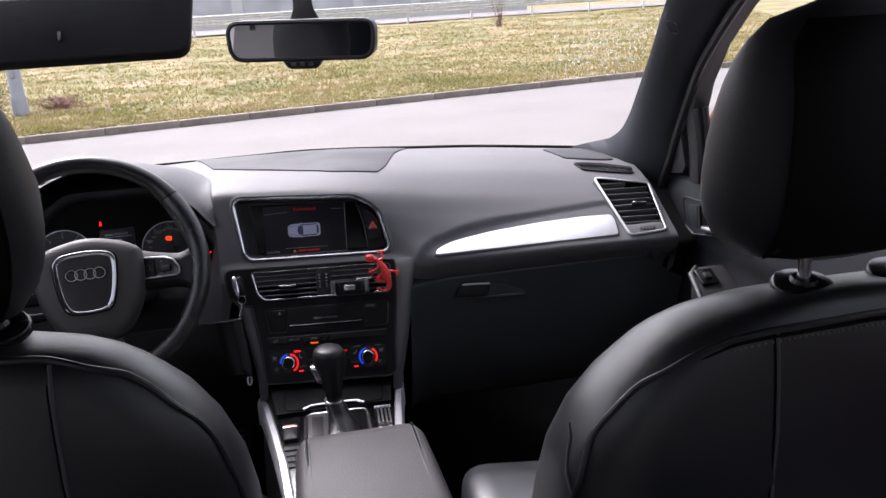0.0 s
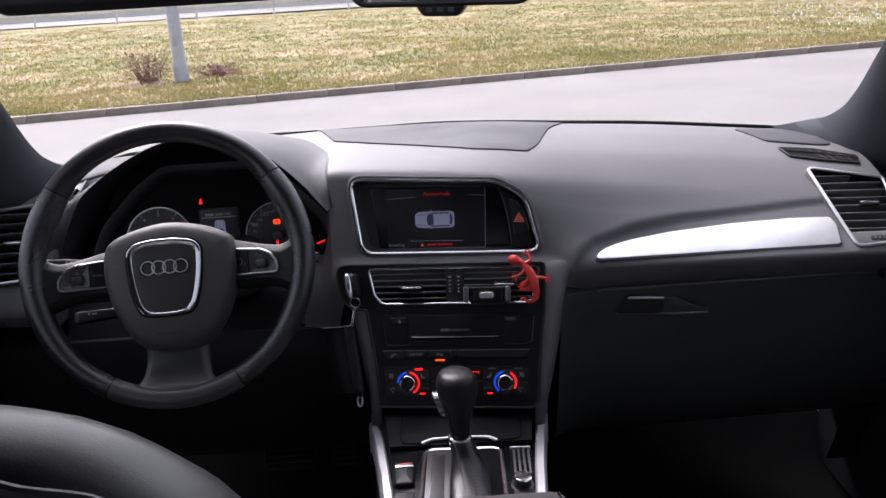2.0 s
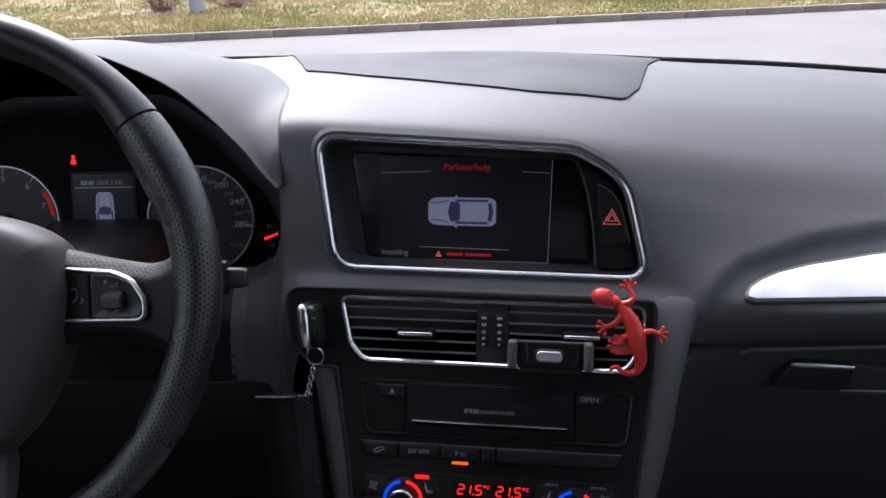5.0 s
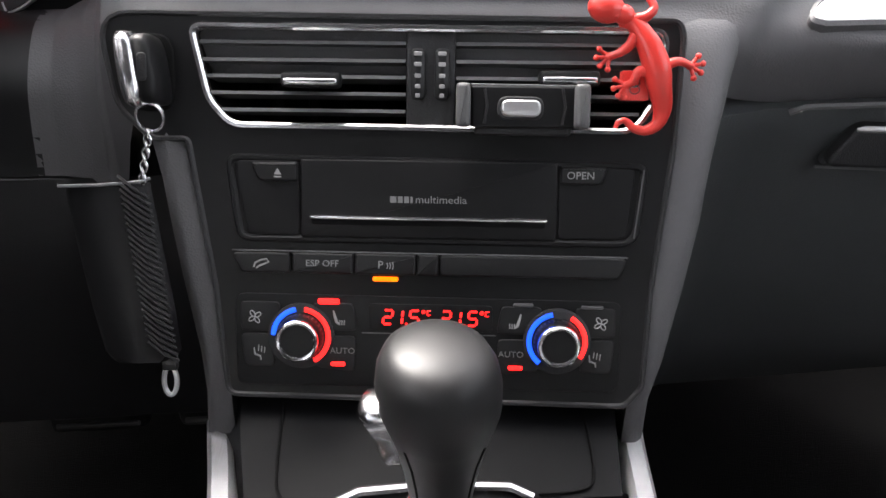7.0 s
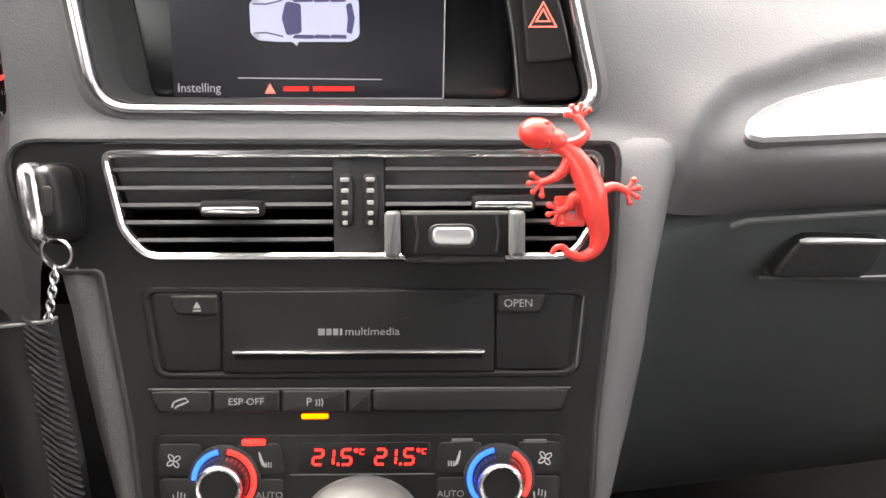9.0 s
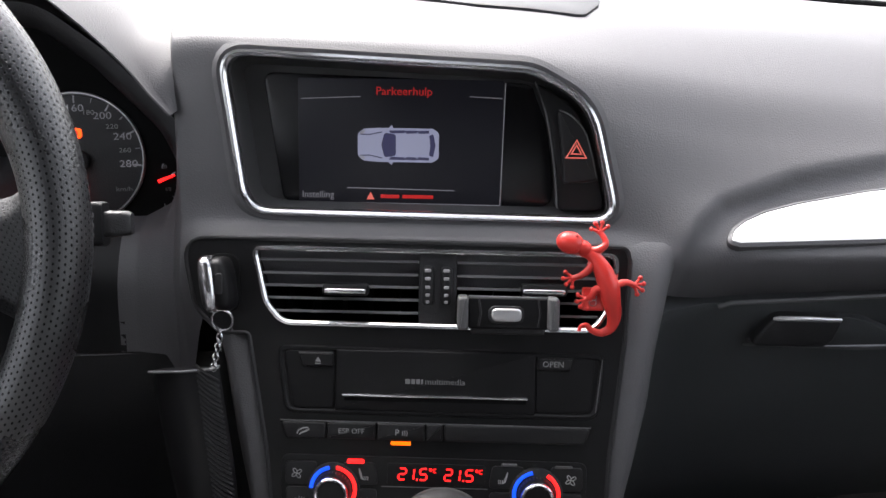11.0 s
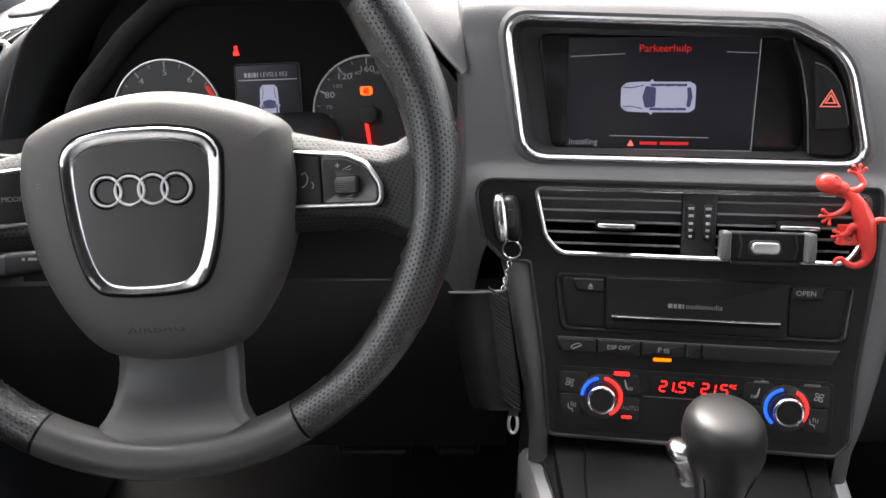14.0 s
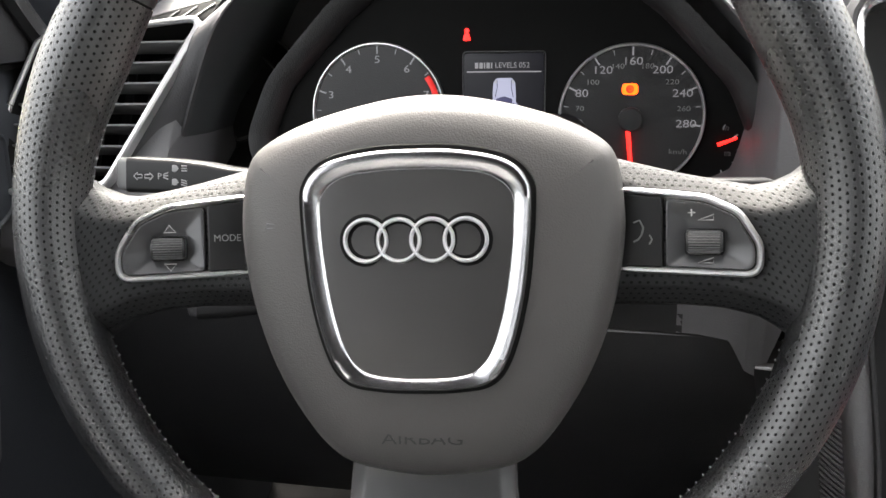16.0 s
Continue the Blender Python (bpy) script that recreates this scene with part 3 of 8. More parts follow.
def building():
    turn = Matrix.Rotation(math.atan(0.12), 4, "Z")
    at = Matrix.Translation((-2, 74, bank(0, 74))) @ turn
    b = thing("commercial_building", "long white low building with dark window bays", "building", at.translation)
    part("wall", rbox(B(), -34, 0, -0.5, 26, 12, 5.5, 0.03, 1), WALLWHITE, b, m=at)
    part("roof", rbox(B(), -34.3, -0.3, 5.5, 26.3, 12.3, 5.9, 0.05, 1), GALV, b, m=at)
    for k in range(-6, 5):
        part("window", rbox(B(), k * 5.2, -0.06, 0.55, k * 5.2 + 4.3, 0.3, 4.4, 0.02, 1), WINDOWDARK, b, m=at)


def wooden_fence():
    """Behind the car: grass strip and a dark fence, met only in the mirrors."""
    f = thing("garden_fence", "dark slatted fence beyond a strip of dry grass", "fence", (-9, -16, 0))
    for k in range(16):
        x = -17 + k * 1.0
        part("post", rbox(B(), x - 0.05, -16.05, -0.2, x + 0.05, -15.95, 1.5, 0.01, 1), HARD, f)
    for z in (0.35, 0.8, 1.25):
        part("rail", rbox(B(), -17, -16.09, z, -2, -16.04, z + 0.12, 0.01, 1), HARD, f)


ground()
kerb()
grass()
guard_rail()
lamp_post()
shrub(-4.72, 13.3, 0.62, 64, 1, "bare reddish shrub beside the lamp post")
shrub(-3.62, 13.7, 0.26, 60, 2, "flattened bare dark-red shrub on the grass")
shrub(9.2, 33.0, 1.3, 40, 5, "thin leafless bush near the guard rail")
building()
wooden_fence()
st = thing("plant_stake", "short pale wooden stake in the grass beside a shrub", "stake", (-4.5, 13.25, bank(-4.5, 13.25)))
part("stick", tube(B(), [(-4.5, 13.25, bank(-4.5, 13.25) - 0.05), (-4.49, 13.25, bank(-4.5, 13.25) + 0.30)], [0.022, 0.018], 8), STAKE, st)


def soil_patch(x, y, rx, ry, seed):
    """A thin bare patch with a ragged edge, following the bank."""
    rings = []
    for f, up in ((1.0, -0.01), (0.9, 0.004), (0.6, 0.012), (0.25, 0.016), (0.03, 0.017)):
        ring = []
        for k in range(48):
            a = 2 * math.pi * k / 48
            r = f * (1 + 0.35 * noise.noise((math.cos(a) * 1.7 + seed, math.sin(a) * 1.7, seed)) + 0.15 * noise.noise((math.cos(a) * 6, math.sin(a) * 6, seed)))
            px, py = x + rx * r * math.cos(a), y + ry * r * math.sin(a)
            ring.append((px, py, bank(px, py) + up))
        rings.append(ring)
    bm = B()
    loft(bm, rings)
    solid("soil_patch", bm, SOIL, "bare pinkish-brown soil patch in the grass", "soil", "structure", crease=180)


soil_patch(-3.3, 13.35, 0.75, 0.5, 1)
soil_patch(-4.75, 13.3, 0.5, 0.4, 2)




# ---- the car's shell ----
def roofline():
    rings = []
    for y, hw, z, cr in ((-0.28, 0.56, 1.50, 0.03), (-0.6, 0.60, 1.54, 0.035), (-1.2, 0.61, 1.56, 0.035), (-1.9, 0.60, 1.53, 0.03), (-2.4, 0.55, 1.46, 0.03)):
        rings.append([(hw * s, y, z + cr * (1 - s * s)) for s in (-1, -0.8, -0.6, -0.3, 0, 0.3, 0.6, 0.8, 1)])
    bm = B()
    loft(bm, rings, closed=False)
    loft(bm, [[(x, y, z + 0.045) for x, y, z in r] for r in rings], closed=False)
    solid("ceiling", bm, CLOTH, "dark cloth headlining of the car", "headlining", "structure")


def pillar_pts(s):
    return [(s * x, y, z) for x, y, z in ((0.604, 0.345, 1.112), (0.633, 0.309, 1.124), (0.656, 0.284, 1.131), (0.669, 0.262, 1.141), (0.676, 0.227, 1.162), (0.671, 0.175, 1.199), (0.659, 0.105, 1.256), (0.634, -0.010, 1.341), (0.606, -0.12, 1.419), (0.56, -0.28, 1.50))]


def pillar_back(s):
    return [(s * x, y, z) for x, y, z in ((0.735, 0.165, 1.03), (0.734, 0.155, 1.04), (0.733, 0.145, 1.055), (0.732, 0.13, 1.075), (0.729, 0.10, 1.115), (0.726, 0.07, 1.165), (0.722, 0.02, 1.235), (0.708, -0.06, 1.315), (0.685, -0.20, 1.405), (0.66, -0.36, 1.49))]


def pillars():
    for s, nm in ((1, "pillar_right"), (-1, "pillar_left")):
        a, b = spline(pillar_pts(s), 5), spline(pillar_back(s), 5)
        rings = []
        for p, q in zip(a, b):
            out = Vector((s * 0.055, 0.03, 0.0))
            mid = (p + q) / 2
            inn = mid + Vector((-s * 0.022, -0.018, 0.0))
            rings.append([p, p.lerp(mid, 0.4) + Vector((-s * 0.016, -0.008, 0)), inn, q.lerp(mid, 0.4) + Vector((-s * 0.014, -0.012, 0)), q, q + out, mid + out * 1.3, p + out])
        bm = B()
        loft(bm, rings)
        o = solid(nm, bm, PILLAR, "dark cloth-covered windscreen pillar", "pillar", "structure", crease=50)
        bm = B()
        path = [q + Vector((-s * 0.006, -0.014, 0)) for q in b]
        tube(bm, path, 0.009, 8)
        part("door_seal", bm, HARD, o, "black rubber door seal")
        # badge pressed into the trim
        r0 = rings[38]
        c = (r0[1] + r0[2]) / 2
        across = (r0[2] - r0[1]).normalized() * s
        along = (rings[40][1] - rings[36][1]).normalized()
        out = across.cross(along).normalized()
        along = out.cross(across)
        m = Matrix(((across.x, along.x, out.x, c.x), (across.y, along.y, out.y, c.y), (across.z, along.z, out.z, c.z), (0, 0, 0, 1))) @ MM
        bm = frame_band(B(), rounded(box_pts(-9, -14, 9, 14), 6, 4), half_round(2.2, 1.6, -0.4))
        tube(bm, [(-3, -5, 0), (2, -6, 0), (3, 0, 0), (-2, 4, 0)], 0.7, 5)
        part("airbag_mark", bm, HARD, o, m=m)
        # rear pillar and door frame behind the front window
        bm = B()
        loft(bm, [[(s * (x + dx), y + dy, z) for dx, dy in ((0, -0.07), (-0.03, -0.03), (-0.03, 0.03), (0, 0.07), (0.06, 0.07), (0.06, -0.07))] for x, y, z in ((0.74, -0.95, 0.3), (0.74, -0.95, 1.0), (0.71, -0.97, 1.3), (0.63, -0.99, 1.55))])
        solid(nm.replace("pillar", "door_post"), bm, PILLAR, "dark door post between the side windows", "pillar", "structure")
        bm = B()
        loft(bm, [[(s * (x + dx), y + dy, z) for dx, dy in ((0, -0.34), (-0.05, -0.2), (-0.05, 0.1), (0, 0.2), (0.06, 0.2), (0.06, -0.34))] for x, y, z in ((0.74, -2.1, 0.3), (0.73, -2.1, 1.0), (0.69, -2.12, 1.3), (0.60, -2.14, 1.55))])
        solid(nm.replace("pillar", "rear_post"), bm, PILLAR, "dark rear roof post", "pillar", "structure")


GLASS_ROWS = ((0.0, 0.640, 0.715, 0.31, 1.095, 1.10), (0.12, 0.535, 0.69, 0.255, 1.145, 1.138), (0.35, 0.335, 0.662, 0.112, 1.255, 1.245), (0.6, 0.13, 0.632, -0.025, 1.36, 1.35), (0.8, -0.06, 0.598, -0.15, 1.445, 1.432), (1.0, -0.24, 0.56, -0.28, 1.515, 1.50))


def windscreen_at(x, k):
    """A place on the screen: x across, k up from 0 to 1."""
    for a, b in zip(GLASS_ROWS, GLASS_ROWS[1:]):
        if k <= b[0]:
            break
    t = (k - a[0]) / (b[0] - a[0])
    yc, hx, ye, zc, ze = (a[j] + (b[j] - a[j]) * t for j in range(1, 6))
    s = min(1.0, abs(x) / hx) ** (1.25 + 0.9 * k)
    return Vector((x, yc + (ye - yc) * s, zc + (ze - zc) * s))


def windscreen():
    bm = B()
    rows = []
    for k in [i / 16 for i in range(17)]:
        for a, b in zip(GLASS_ROWS, GLASS_ROWS[1:]):
            if k <= b[0]:
                break
        t = (k - a[0]) / (b[0] - a[0])
        hx = a[2] + (b[2] - a[2]) * t
        rows.append([windscreen_at(hx * (j / 12 - 1), k) for j in range(25)])
    loft(bm, rows, closed=False)
    o = solid("window_1", bm, GLASS, "curved clear windscreen with rain drops near one corner", "windscreen", "structure", crease=180)
    o.visible_shadow = False
    bm = B()
    rnd = random.Random(8)
    for _ in range(900):
        x, k = rnd.gauss(0.565, 0.055), rnd.gauss(0.59, 0.085)
        if not 0.45 < x < 0.645 - 0.10 * (k - 0.4) or not 0.42 < k < 0.73:
            continue
        p = windscreen_at(x, k)
        d = (windscreen_at(x, k + 0.01) - p).normalized()
        nrm = Vector((1, 0, 0)).cross(d).normalized()
        r = rnd.uniform(0.0004, 0.0012)
        ball(bm, p + nrm * -0.0005, r, r, r * rnd.uniform(0.9, 1.5), 6)
    drop = solid("rain_drops", bm, DROP, "scattered rain drops on the windscreen glass", "rain drops", "stuff", crease=180)
    drop.visible_shadow = False


def side_glass():
    for s, n in ((1, 2), (-1, 3)):
        bm = B()
        loft(bm, [[(s * 0.76, 0.16, 1.05), (s * 0.735, -0.02, 1.25), (s * 0.70, -0.22, 1.41), (s * 0.68, -0.4, 1.49)], [(s * 0.775, -1.08, 1.08), (s * 0.75, -1.08, 1.25), (s * 0.71, -1.1, 1.42), (s * 0.67, -1.12, 1.52)]], closed=False)
        o = solid(f"window_{n}", bm, GLASS, "clear side window of the front door", "window", "structure", crease=180)
        o.visible_shadow = False
        # rear panes: their dark tint is added to cut the light from behind
        bm = B()
        loft(bm, [[(s * 0.775, -1.1, 1.06), (s * 0.71, -1.14, 1.42), (s * 0.66, -1.18, 1.54)], [(s * 0.765, -1.95, 1.08), (s * 0.70, -2.0, 1.40), (s * 0.63, -2.05, 1.52)]], closed=False)
        o = solid(f"window_{n + 2}", bm, DIMMING_GLASS, "side window of the rear door, tint added to dim the cabin", "window", "structure", crease=180)
        o.visible_shadow = False
    bm = B()
    loft(bm, [[(-0.62, -2.68, 1.02), (0.62, -2.68, 1.02)], [(-0.54, -2.42, 1.47), (0.54, -2.42, 1.47)]], closed=False)
    o = solid("window_6", bm, DIMMING_GLASS, "rear window of the car, tint added to dim the cabin", "window", "structure")
    o.visible_shadow = False


def tub():
    """Floor, bulkhead and the lower rear of the cabin."""
    bm = B()
    prof = [(0.62, 0.95), (0.55, 0.60), (0.40, 0.42), (0.2, 0.36), (-1.0, 0.36), (-2.0, 0.42)]
    loft(bm, [[(x, y, z) for y, z in prof] for x in (-0.78, -0.4, -0.14, -0.12, 0.12, 0.14, 0.4, 0.78)], closed=False)
    solid("floor", bm, CARPET, "black carpet of the footwells", "carpet", "structure")
    bm = B()
    loft(bm, [[(x, y, z) for y, z in ((-2.0, 0.42), (-2.2, 0.9), (-2.68, 1.02), (-2.72, 0.5))] for x in (-0.78, 0.78)], closed=False)
    solid("rear_wall", bm, CARPET, "dark luggage cover behind the rear seats", "rear panel", "structure")


def door_skin(s, nm):
    """A front door: padded panel, sill, armrest, handle bowl and mirror corner."""
    d = thing(nm, "dark grey car door with padded trim and pull handle" if s > 0 else "dark padded front door, closed", "car door", (s * 0.74, -0.4, 0.4), kind="structure")
    # trim panel: profile (inwards from outer skin, height)
    bm = B()
    rings = []
    for y in [0.36 - 0.06 * k for k in range(25)]:
        f = max(0.0, min(1.0, (0.30 - y) / 0.25))
        sill = 1.089 - 0.13 * max(-0.25, min(0.25, y))
        rings.append([(s * x, y, z) for x, z in ((0.785, sill - 0.01), (0.765, sill + 0.006), (0.745, sill), (0.733, sill - 0.03), (0.728, 1.0), (0.735, 0.965), (0.745 - 0.0 * f, 0.95), (0.742, 0.90), (0.735, 0.6), (0.75, 0.40), (0.80, 0.40))])
    loft(bm, rings, closed=False)
    part("trim_panel", bm, DOORPAD, d, crease=50)
    bm = rbox(B(), s * 0.81 - 0.012, -2.3, 0.38, s * 0.81 + 0.012, 0.45, 1.075, 0.008, 1)
    part("outer_skin", bm, PAINT, d, "red painted outer skin")
    # armrest with window switch
    bm = B()
    rings = []
    for y, xi, zt, h in ((-0.086, 0.716, 0.925, 0.02), (-0.098, 0.680, 0.940, 0.045), (-0.13, 0.662, 0.930, 0.06), (-0.18, 0.656, 0.898, 0.06), (-0.23, 0.652, 0.868, 0.06), (-0.32, 0.652, 0.852, 0.06), (-0.5, 0.655, 0.85, 0.06), (-0.7, 0.70, 0.85, 0.05)):
        rings.append([(s * (0.742 + (xi - 0.742) * a), y, zt - h + b * h) for a, b in ((0, 0), (0.85, 0), (1, 0.25), (1, 0.82), (0.93, 1.0), (0.45, 1.04), (0, 1.0))])
    loft(bm, rings)
    arm = part("armrest", bm, HARD, d, crease=45)
    m = Matrix.Translation((s * 0.692, -0.128, 0.9325)) @ Matrix.Rotation(radians(24), 4, "X") @ MM
    part("window_switch", slab(B(), rounded(box_pts(-17, -22, 17, 18), 3, 3), -2, 3, 1.5), GLOSS, arm, m=m)
    part("switch_rocker", slab(B(), rounded(box_pts(-7, -9, 7, 5), 2, 3), 3, 7, 1.5), BUTTON, arm, m=m)
    bm = tube(B(), [(s * 0.690, -0.092, 0.940), (s * 0.666, -0.12, 0.935), (s * 0.660, -0.18, 0.898), (s * 0.656, -0.23, 0.868), (s * 0.655, -0.30, 0.850)], [0.004, 0.006, 0.006, 0.006, 0.005], 10)
    part("grab_handle", bm, HARD, d, "black grab strip")
    # handle bowl let into the panel
    hm = Matrix.Translation((s * 0.7275, -0.07, 1.0)) @ Matrix(((0, 0, -s, 0), (-s, 0, 0, 0), (0, 1, 0, 0), (0, 0, 0, 1))) @ MM
    k = 1 if s > 0 else -1
    flip = (lambda q: q) if s > 0 else (lambda q: [(-x, y) for x, y in q][::-1])
    ol = flip(rounded([(-96, 44), (-84, 50), (120, 60), (150, 40), (130, 18), (70, 6), (-52, -18), (-84, -8)], [6, 8, 30, 20, 20, 60, 22, 14], 5))
    inner = flip(rounded([(-32, 44), (92, 51), (98, 14), (-27, -4)], [5, 14, 14, 8], 4))
    bowl = part("handle_bowl", holed(B(), ol, [inner], -3, 5), DOORPAD, d, m=hm)
    part("bowl_edge", frame_band(B(), ol, half_round(4, 3, 4)), DOORPAD, bowl, m=hm)
    part("hollow", slab(B(), inset(inner, -1), -2, 1.2, 0.2), VOID, bowl, m=hm)
    part("inner_plate", slab(B(), flip(rounded([(-76, 38), (-38, 42), (-33, -1), (-58, -4)], [8, 3, 3, 8], 4)), 4, 6.4, 0.8), DOORPAD, bowl, m=hm)
    lever = flip(rounded([(-9, 10), (-9, 1), (50, 6), (118, 22), (136, 48), (128, 57), (96, 54), (66, 24), (48, 17)], [3, 3, 30, 14, 8, 6, 10, 16, 20], 5))
    part("door_handle", slab(B(), lever, 6, 15, 4), BRIGHT, bowl, "satin silver door release", m=hm)
    # mirror corner
    cm = [(s * 0.735, 0.175, 1.068), (s * 0.735, 0.045, 1.090), (s * 0.733, 0.028, 1.108), (s * 0.724, 0.045, 1.205), (s * 0.722, 0.06, 1.215)]
    bm = B()
    loft(bm, [[(s * 0.76, y, z) for _, y, z in cm], cm, [(x - s * 0.006, y + (0.08 - y) * 0.05, z + (1.12 - z) * 0.05) for x, y, z in cm]])
    part("mirror_corner", bm, HARD, d)
    bm = B()
    loft(bm, [[(s * (x + dx), y + dy, z) for dx, dy in ((-0.012, 0.022), (-0.016, 0.0), (-0.012, -0.012), (0.02, -0.012), (0.02, 0.022))] for x, y, z in ((0.745, 0.0, 1.08), (0.741, 0.0, 1.15), (0.733, 0.005, 1.225), (0.724, -0.03, 1.275), (0.712, -0.10, 1.345), (0.682, -0.30, 1.475))])
    part("window_frame", bm, HARD, d)
    part("glass_channel", tube(B(), [(s * 0.752, -0.022, 1.085), (s * 0.748, -0.02, 1.16), (s * 0.741, -0.016, 1.228)], 0.006, 8), HARD, d)
    return d


def wing_mirror(s):
    """A red shell with the mirror towards the rear, on a black foot."""
    c = Vector((s * 1.0, 0.21, 1.145))
    wm = Matrix.Translation(c) @ Matrix.Rotation(radians(-s * 24), 4, "Z") @ Matrix.Rotation(radians(6), 4, "X")
    w = thing("wing_mirror", "glossy red wing mirror on a black foot", "wing mirror", c)
    bm = B()
    rings = []
    for k in range(9):
        t = k / 8
        y = -0.055 + 0.15 * t
        g = math.sqrt(max(0.0, 1 - t ** 2.2))
        pts = rounded([(-0.135, -0.02), (-0.06, -0.085), (0.115, -0.085), (0.125, 0.05), (0.06, 0.09), (-0.095, 0.075)], 0.045, 5)
        rings.append([(s * (px * (0.25 + 0.75 * g)), y, pz * (0.2 + 0.8 * g)) for px, pz in pts])
    loft(bm, rings, cap0=False)
    part("shell", bm, PAINT, w, m=wm)
    pts = rounded([(-0.122, -0.018), (-0.055, -0.075), (0.105, -0.075), (0.112, 0.043), (0.055, 0.079), (-0.085, 0.065)], 0.038, 5)
    bm = B()
    loft(bm, [[(s * a, -0.048, b) for a, b in pts], [(s * a, -0.043, b) for a, b in pts]])
    part("mirror_glass", bm, MIRROR, w, m=wm, crease=5)
    pts = rounded([(-0.13, -0.019), (-0.058, -0.081), (0.11, -0.081), (0.12, 0.047), (0.058, 0.085), (-0.091, 0.07)], 0.041, 5)
    frame_b = [(a * s, b) for a, b in pts]
    vs = frame_band(B(), frame_b, [(-0.008, 0.0), (0.003, 0.0), (0.003, 0.006), (-0.008, 0.006)])
    vs.transform(Matrix.Translation((0, -0.052, 0)) @ Matrix.Rotation(radians(90), 4, "X"))
    part("shell_rim", vs, PAINT, w, m=wm)
    bm, pts = B(), []
    for x, y0, y1, z0, z1 in ((0.80, 0.17, 0.30, 1.02, 1.11), (0.86, 0.17, 0.28, 1.035, 1.115), (0.91, 0.175, 0.27, 1.045, 1.10), (0.97, 0.18, 0.26, 1.06, 1.10)):
        pts.append([(s * x, y0, z0), (s * x, y1, z0), (s * x, y1 - 0.01, z1), (s * x, y0 + 0.02, z1), (s * x, y0 + 0.004, (z0 + z1) / 2)])
    loft(bm, pts[-4:])
    part("foot", bm, HARD, w)


DROP = material("water_drop", (1.0, 1.0, 1.0), 0.02, 0.0, vary=0.0)
DROP.node_tree.nodes["Principled BSDF"].inputs["Transmission Weight"].default_value = 1.0
DROP.node_tree.nodes["Principled BSDF"].inputs["IOR"].default_value = 1.33
roofline()
pillars()
windscreen()
side_glass()
tub()
door_skin(1, "door_1")
door_skin(-1, "door_2")
wing_mirror(1)

